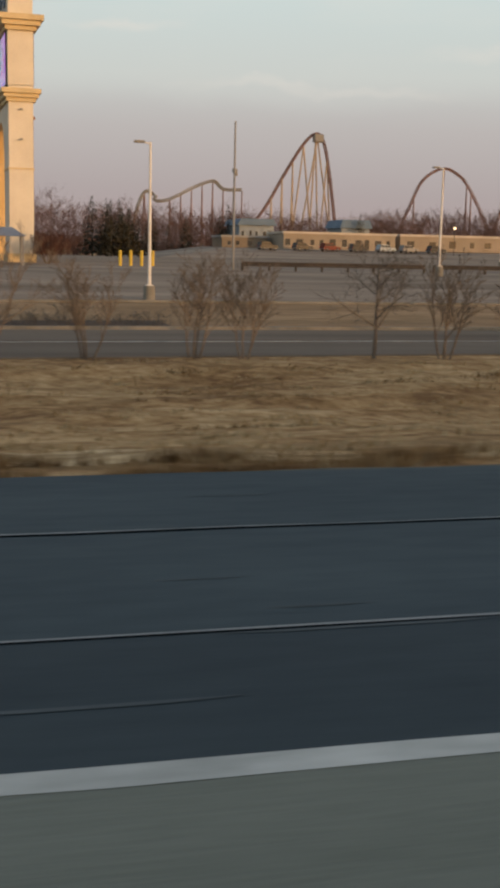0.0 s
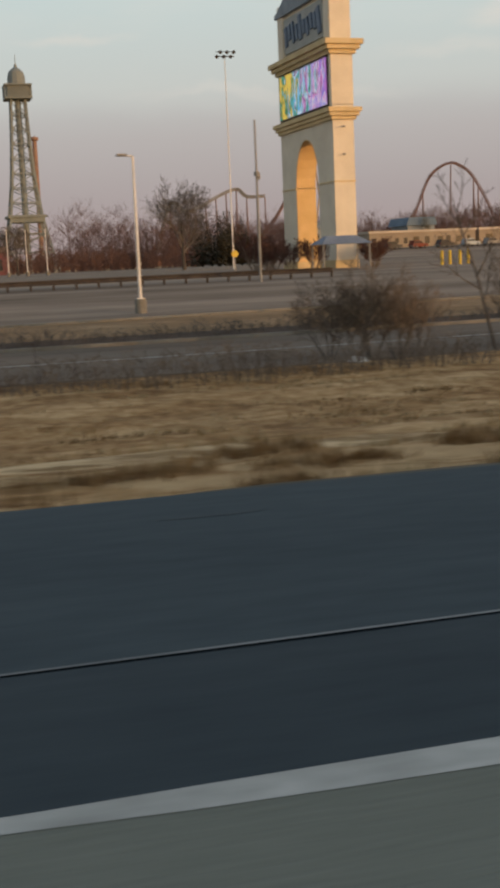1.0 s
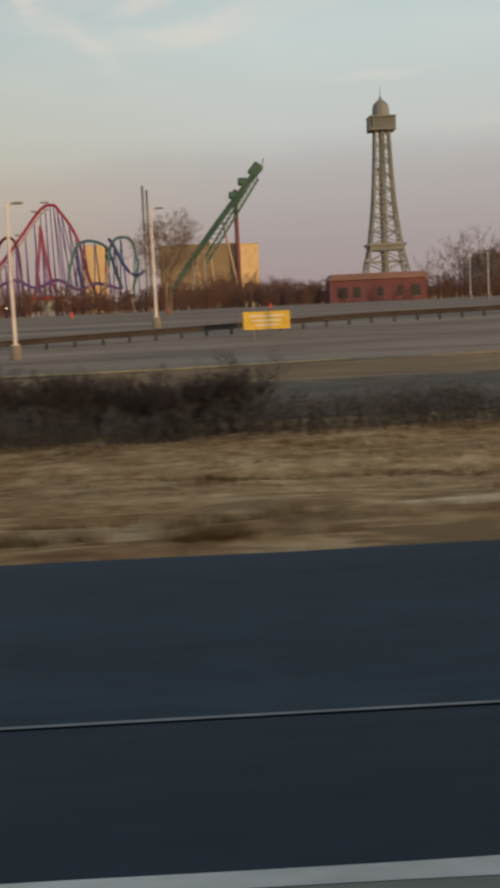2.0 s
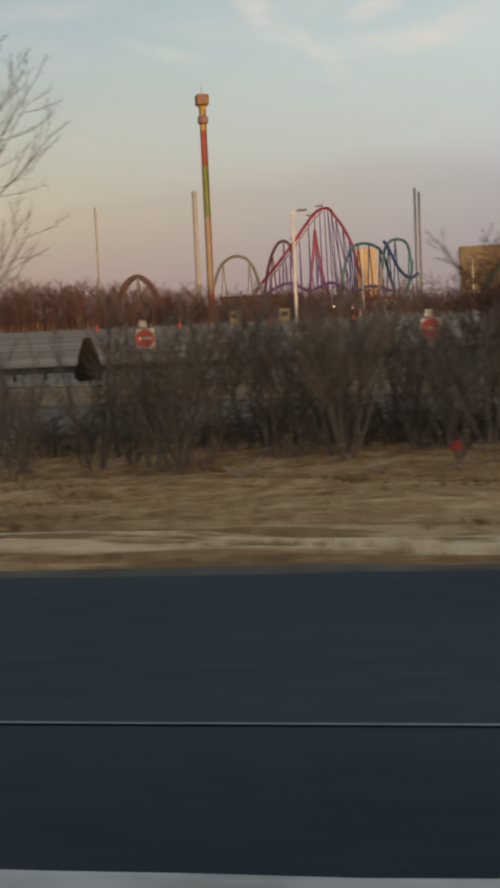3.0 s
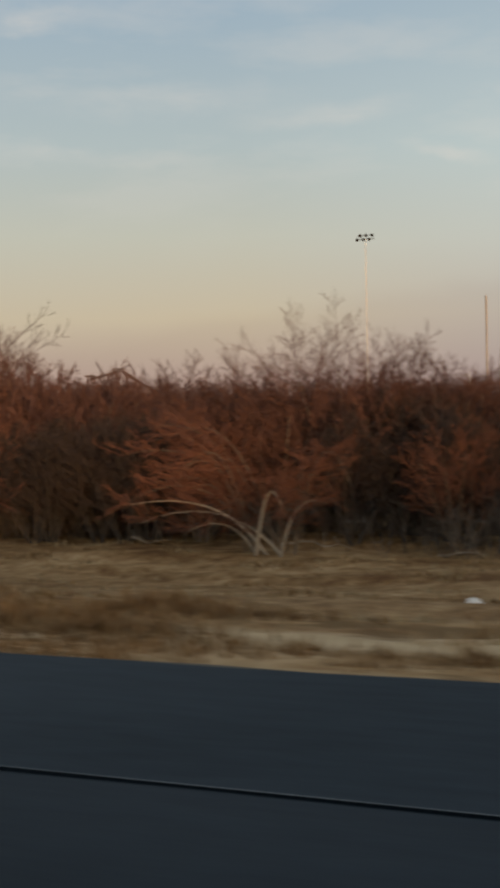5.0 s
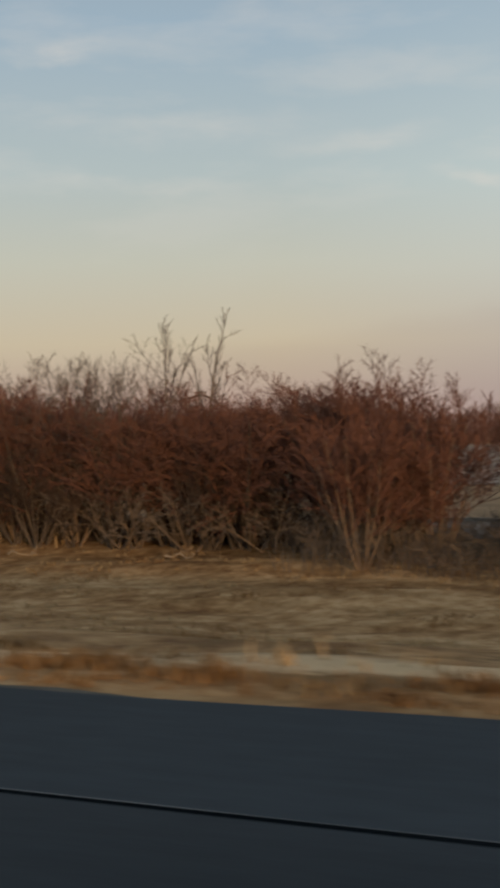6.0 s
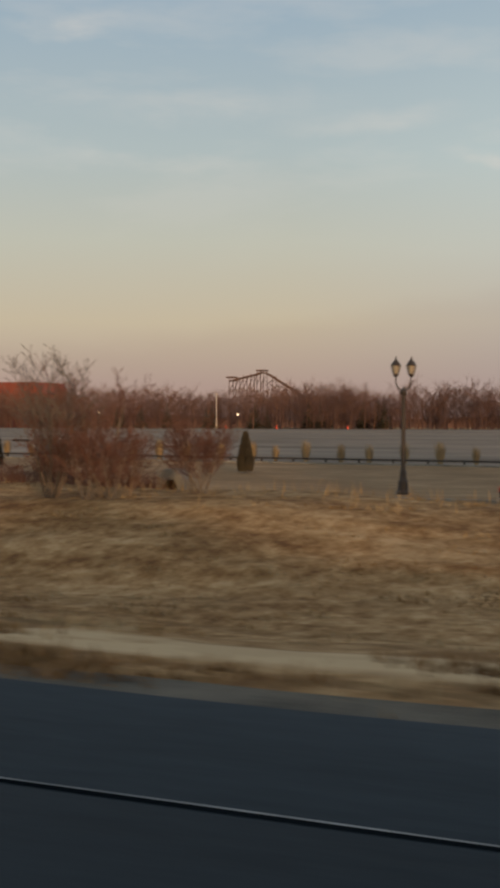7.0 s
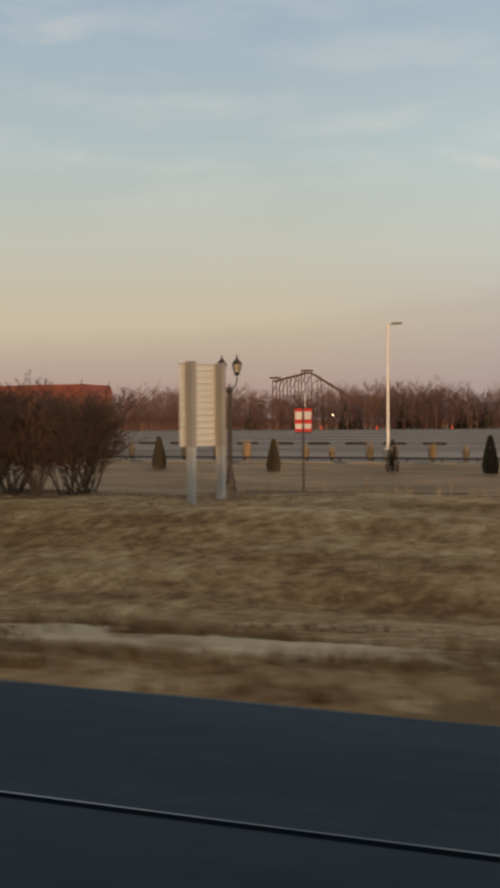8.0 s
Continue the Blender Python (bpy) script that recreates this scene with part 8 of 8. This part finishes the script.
# ---- vehicles on the side road ----


def car(m, paint, roof, label, name, long_nose):
    """An estate or off-roader: body, glasshouse, windows, wheels, lamps and bumpers. Its nose points along +x."""
    ob = thing(name, m, label, "car")
    L, W = 4.7, 1.85
    bm = bmesh.new()
    extrude_xz(bm, [(-2.33, 0.35), (2.30, 0.35), (2.36, 0.62), (2.30, 0.88), (2.15, 0.98), (1.0, 1.06), (-2.25, 1.08), (-2.36, 0.85)], -W / 2, W / 2)
    bmesh.ops.bevel(bm, geom=list(bm.edges), offset=0.06, segments=2, affect="EDGES", clamp_overlap=True)
    part("body", bm, paint, ob)
    bm = bmesh.new()
    pts = [(-2.18, 1.02), (0.98, 1.02), (0.28, 1.66), (-2.05, 1.70)]
    extrude_xz(bm, pts, -W / 2 + 0.10, W / 2 - 0.10)
    bmesh.ops.bevel(bm, geom=list(bm.edges), offset=0.07, segments=2, affect="EDGES", clamp_overlap=True)
    part("cabin", bm, paint, ob)
    bm = bmesh.new()
    box(bm, (-0.88, 0, 1.71), (2.2, W - 0.34, 0.07), bevel=0.03)
    part("roof", bm, roof, ob)
    for s in (-1, 1):
        for x0, x1, x2, x3 in ((-2.0, -1.25, -1.25, -1.94), (-1.15, -0.35, -0.35, -1.15), (-0.25, 0.74, 0.26, -0.25)):
            bm = bmesh.new()
            y0, y1 = sorted((s * (W / 2 - 0.10), s * (W / 2 - 0.085)))
            extrude_xz(bm, [(x0, 1.12), (x1, 1.12), (x2, 1.56), (x3, 1.58)], y0, y1)
            part("window", bm, M_GLASSDARK, ob, "dark side window")
        bm = bmesh.new()
        box(bm, (0.55, s * (W / 2 + 0.07), 1.13), (0.16, 0.18, 0.14), bevel=0.03)
        part("mirror", bm, paint, ob)
    bm = bmesh.new()
    box(bm, (0.66, 0, 1.36), (0.02, W - 0.42, 0.62), ry=-47)
    part("windscreen", bm, M_GLASSDARK, ob)
    for x, s in ((-2.37, 1), (2.37, 1)):
        bm = bmesh.new()
        box(bm, (x, 0, 0.52), (0.14, W - 0.06, 0.2), bevel=0.04)
        part("bumper", bm, M_GREYSTEEL, ob)
    for s in (-1, 1):
        bm = bmesh.new()
        box(bm, (2.33, s * 0.68, 0.78), (0.08, 0.28, 0.17), bevel=0.03)
        part("headlight", bm, M_GLASS, ob)
        bm = bmesh.new()
        box(bm, (-2.36, s * 0.76, 0.88), (0.06, 0.14, 0.26), bevel=0.02)
        part("tail_light", bm, M_SIGNRED, ob)
        for x in (-1.45, 1.45):
            bm = bmesh.new()
            lathe(bm, [(0.22, -0.11), (0.33, -0.11), (0.36, -0.06), (0.36, 0.06), (0.33, 0.11), (0.22, 0.11)], 20)
            bmesh.ops.rotate(bm, verts=bm.verts, cent=(0, 0, 0), matrix=Matrix.Rotation(math.pi / 2, 3, "X"))
            bmesh.ops.translate(bm, verts=bm.verts, vec=(x, s * (W / 2 - 0.06), 0.36))
            t = part("wheel", bm, M_RUBBER, ob)
            bm = bmesh.new()
            bmesh.ops.create_cone(bm, cap_ends=True, segments=16, radius1=0.21, radius2=0.17, depth=0.05, matrix=pose(x, s * (W / 2 + 0.04), 0.36, -90 * s))
            part("rim", bm, M_GREYSTEEL, t)


car(at(-237.3, 41.0, -3, 1.0, 0.04), M_CARBLUE, M_CARWHITE, "light blue estate car with a pale roof on the side road", "estate_car", True)
for x, y, p in ((70, 258, M_CARDARK), (78, 258, M_CARDARK), (84.5, 258.4, M_BARN), (91, 258, M_CARDARK), (97.5, 258.2, M_CARWHITE), (103, 258.3, M_GREYSTEEL), (109.5, 258, M_CARDARK)):
    car(at(x, y, 20, 1.0, 2.12), p, p, "dull dark estate car parked before the low building", "estate_car", False)
car(at(-209.3, 42.2, -3, 0.9, 0.04), M_CARDARK, M_CARDARK, "near-black estate car on the side road", "estate_car", True)

# ---- stones and litter on the verge ----


def rock(rng, s):
    bm = bmesh.new()
    bmesh.ops.create_icosphere(bm, subdivisions=2, radius=1.0)
    for v in bm.verts:
        k = 0.75 + 0.5 * noise.noise(v.co * 1.3 + Vector((rng.random() * 50, 0, 0)))
        v.co = Vector((v.co.x * k, v.co.y * k * 0.85, v.co.z * k * 0.65)) * s
    return mesh_of("stone", bm, M_ROCK)


rng = random.Random(31)
stones = [rock(rng, 0.2) for k in range(4)]
for k in range(80):
    x = -223.2 + rng.uniform(-1.25, 1.25)
    y = 18.0 + rng.gauss(0, 0.3) + (x + 223.2) * 0.1
    h = max(0.0, 0.75 - 0.5 * abs(x + 222.7)) * rng.random()
    ob = new("stone", rng.choice(stones))
    ob.matrix_basis = Matrix.Translation((x, y, ground_z(x, y) + 0.04 + h)) @ Euler((rng.uniform(0, 6), rng.uniform(0, 6), rng.uniform(0, 6))).to_matrix().to_4x4() @ Matrix.Scale(rng.uniform(0.5, 1.2), 4)
    tagged(ob, "pale rough limestone rubble on the dry grass", "stone", "rubble heap")


def litter(x, y, size, label, lift=0.0, seed=0, material=None):
    """A crumpled sheet or bag: folds and peaks over a ragged outline."""
    bm = bmesh.new()
    bmesh.ops.create_icosphere(bm, subdivisions=3, radius=0.5)
    for v in bm.verts:
        o = Vector((seed * 3.1, 0, 0))
        k = 1 + 0.55 * noise.noise(v.co * 2.6 + o)
        fold = abs(noise.noise(v.co * 5.5 + o)) * 0.5
        v.co = Vector((v.co.x * size[0] * k, v.co.y * size[1] * k, max(0.0, v.co.z + 0.12) * size[2] * (k + fold)))
    ob = new("litter", mesh_of("litter", bm, material or M_LITTER))
    ob.matrix_basis = Matrix.Translation((x, y, ground_z(x, y) + lift))
    tagged(ob, label, "litter")


litter(-71.6, 27.6, (0.95, 0.5, 0.35), "crumpled white sheet lying at the verge's edge", 0.0, 1)
litter(-16.2, 33.6, (0.6, 0.35, 0.22), "white bag lying in the grass", 0.0, 2)
litter(-115.85, 7.95, (0.30, 0.24, 0.20), "grey-white crumpled plastic on the grass", 0.0, 3)
litter(-116.22, 8.1, (0.11, 0.16, 0.34), "black torn rubber scrap on the grass", 0.0, 4, M_RUBBER)
litter(-115.68, 8.2, (0.18, 0.16, 0.17), "pale crumpled scrap on the grass", 0.0, 13)
litter(-86.6, 26.7, (0.3, 0.25, 0.28), "faded red plastic scrap at the brush edge", 0.0, 21, M_SIGNRED)
litter(-112.9, 22.5, (0.45, 0.2, 0.2), "white bottle lying in the brush", 0.0, 5)
litter(-219.7, 42.5, (0.7, 0.3, 0.3), "white bag lying near the road", 0.0, 6)
litter(-81.4, 20.8, (0.3, 0.2, 0.12), "white paper scrap in the grass", 0.0, 7)
litter(-79.0, 5.0, (0.16, 0.10, 0.05), "small white scrap on the shoulder", 0.003, 8)
litter(-108.2, 5.2, (0.14, 0.10, 0.04), "small white scrap on the shoulder", 0.003, 9)
litter(-219.9, 4.8, (0.10, 0.07, 0.03), "small white scrap on the shoulder", 0.003, 15)
litter(0.25, 4.4, (0.2, 0.05, 0.02), "small pale strip on the shoulder", 0.003, 16)
litter(-131.0, 3.3, (0.10, 0.05, 0.02), "small pale scrap on the shoulder", 0.003, 17)
litter(-103.9, 8.0, (0.12, 0.12, 0.14), "pale crumpled bag on the grass", 0.0, 10)
litter(-148.4, 17.5, (0.25, 0.15, 0.1), "white paper scrap in the grass", 0.0, 11)


def drain_slab(x, y):
    ob = thing("drain_slab", at(x, y, -4), "pale concrete drain slab set in the grass", "drain")
    bm = bmesh.new()
    box(bm, (0, 0, 0.02), (0.85, 1.1, 0.14), bevel=0.02)
    part("slab", bm, M_KERB, ob)
    bm = bmesh.new()
    for k in range(5):
        box(bm, (-0.24 + 0.12 * k, -0.1, 0.095), (0.05, 0.6, 0.02))
    part("grate", bm, M_DARKPOLE, ob)


drain_slab(-122.65, 6.85)
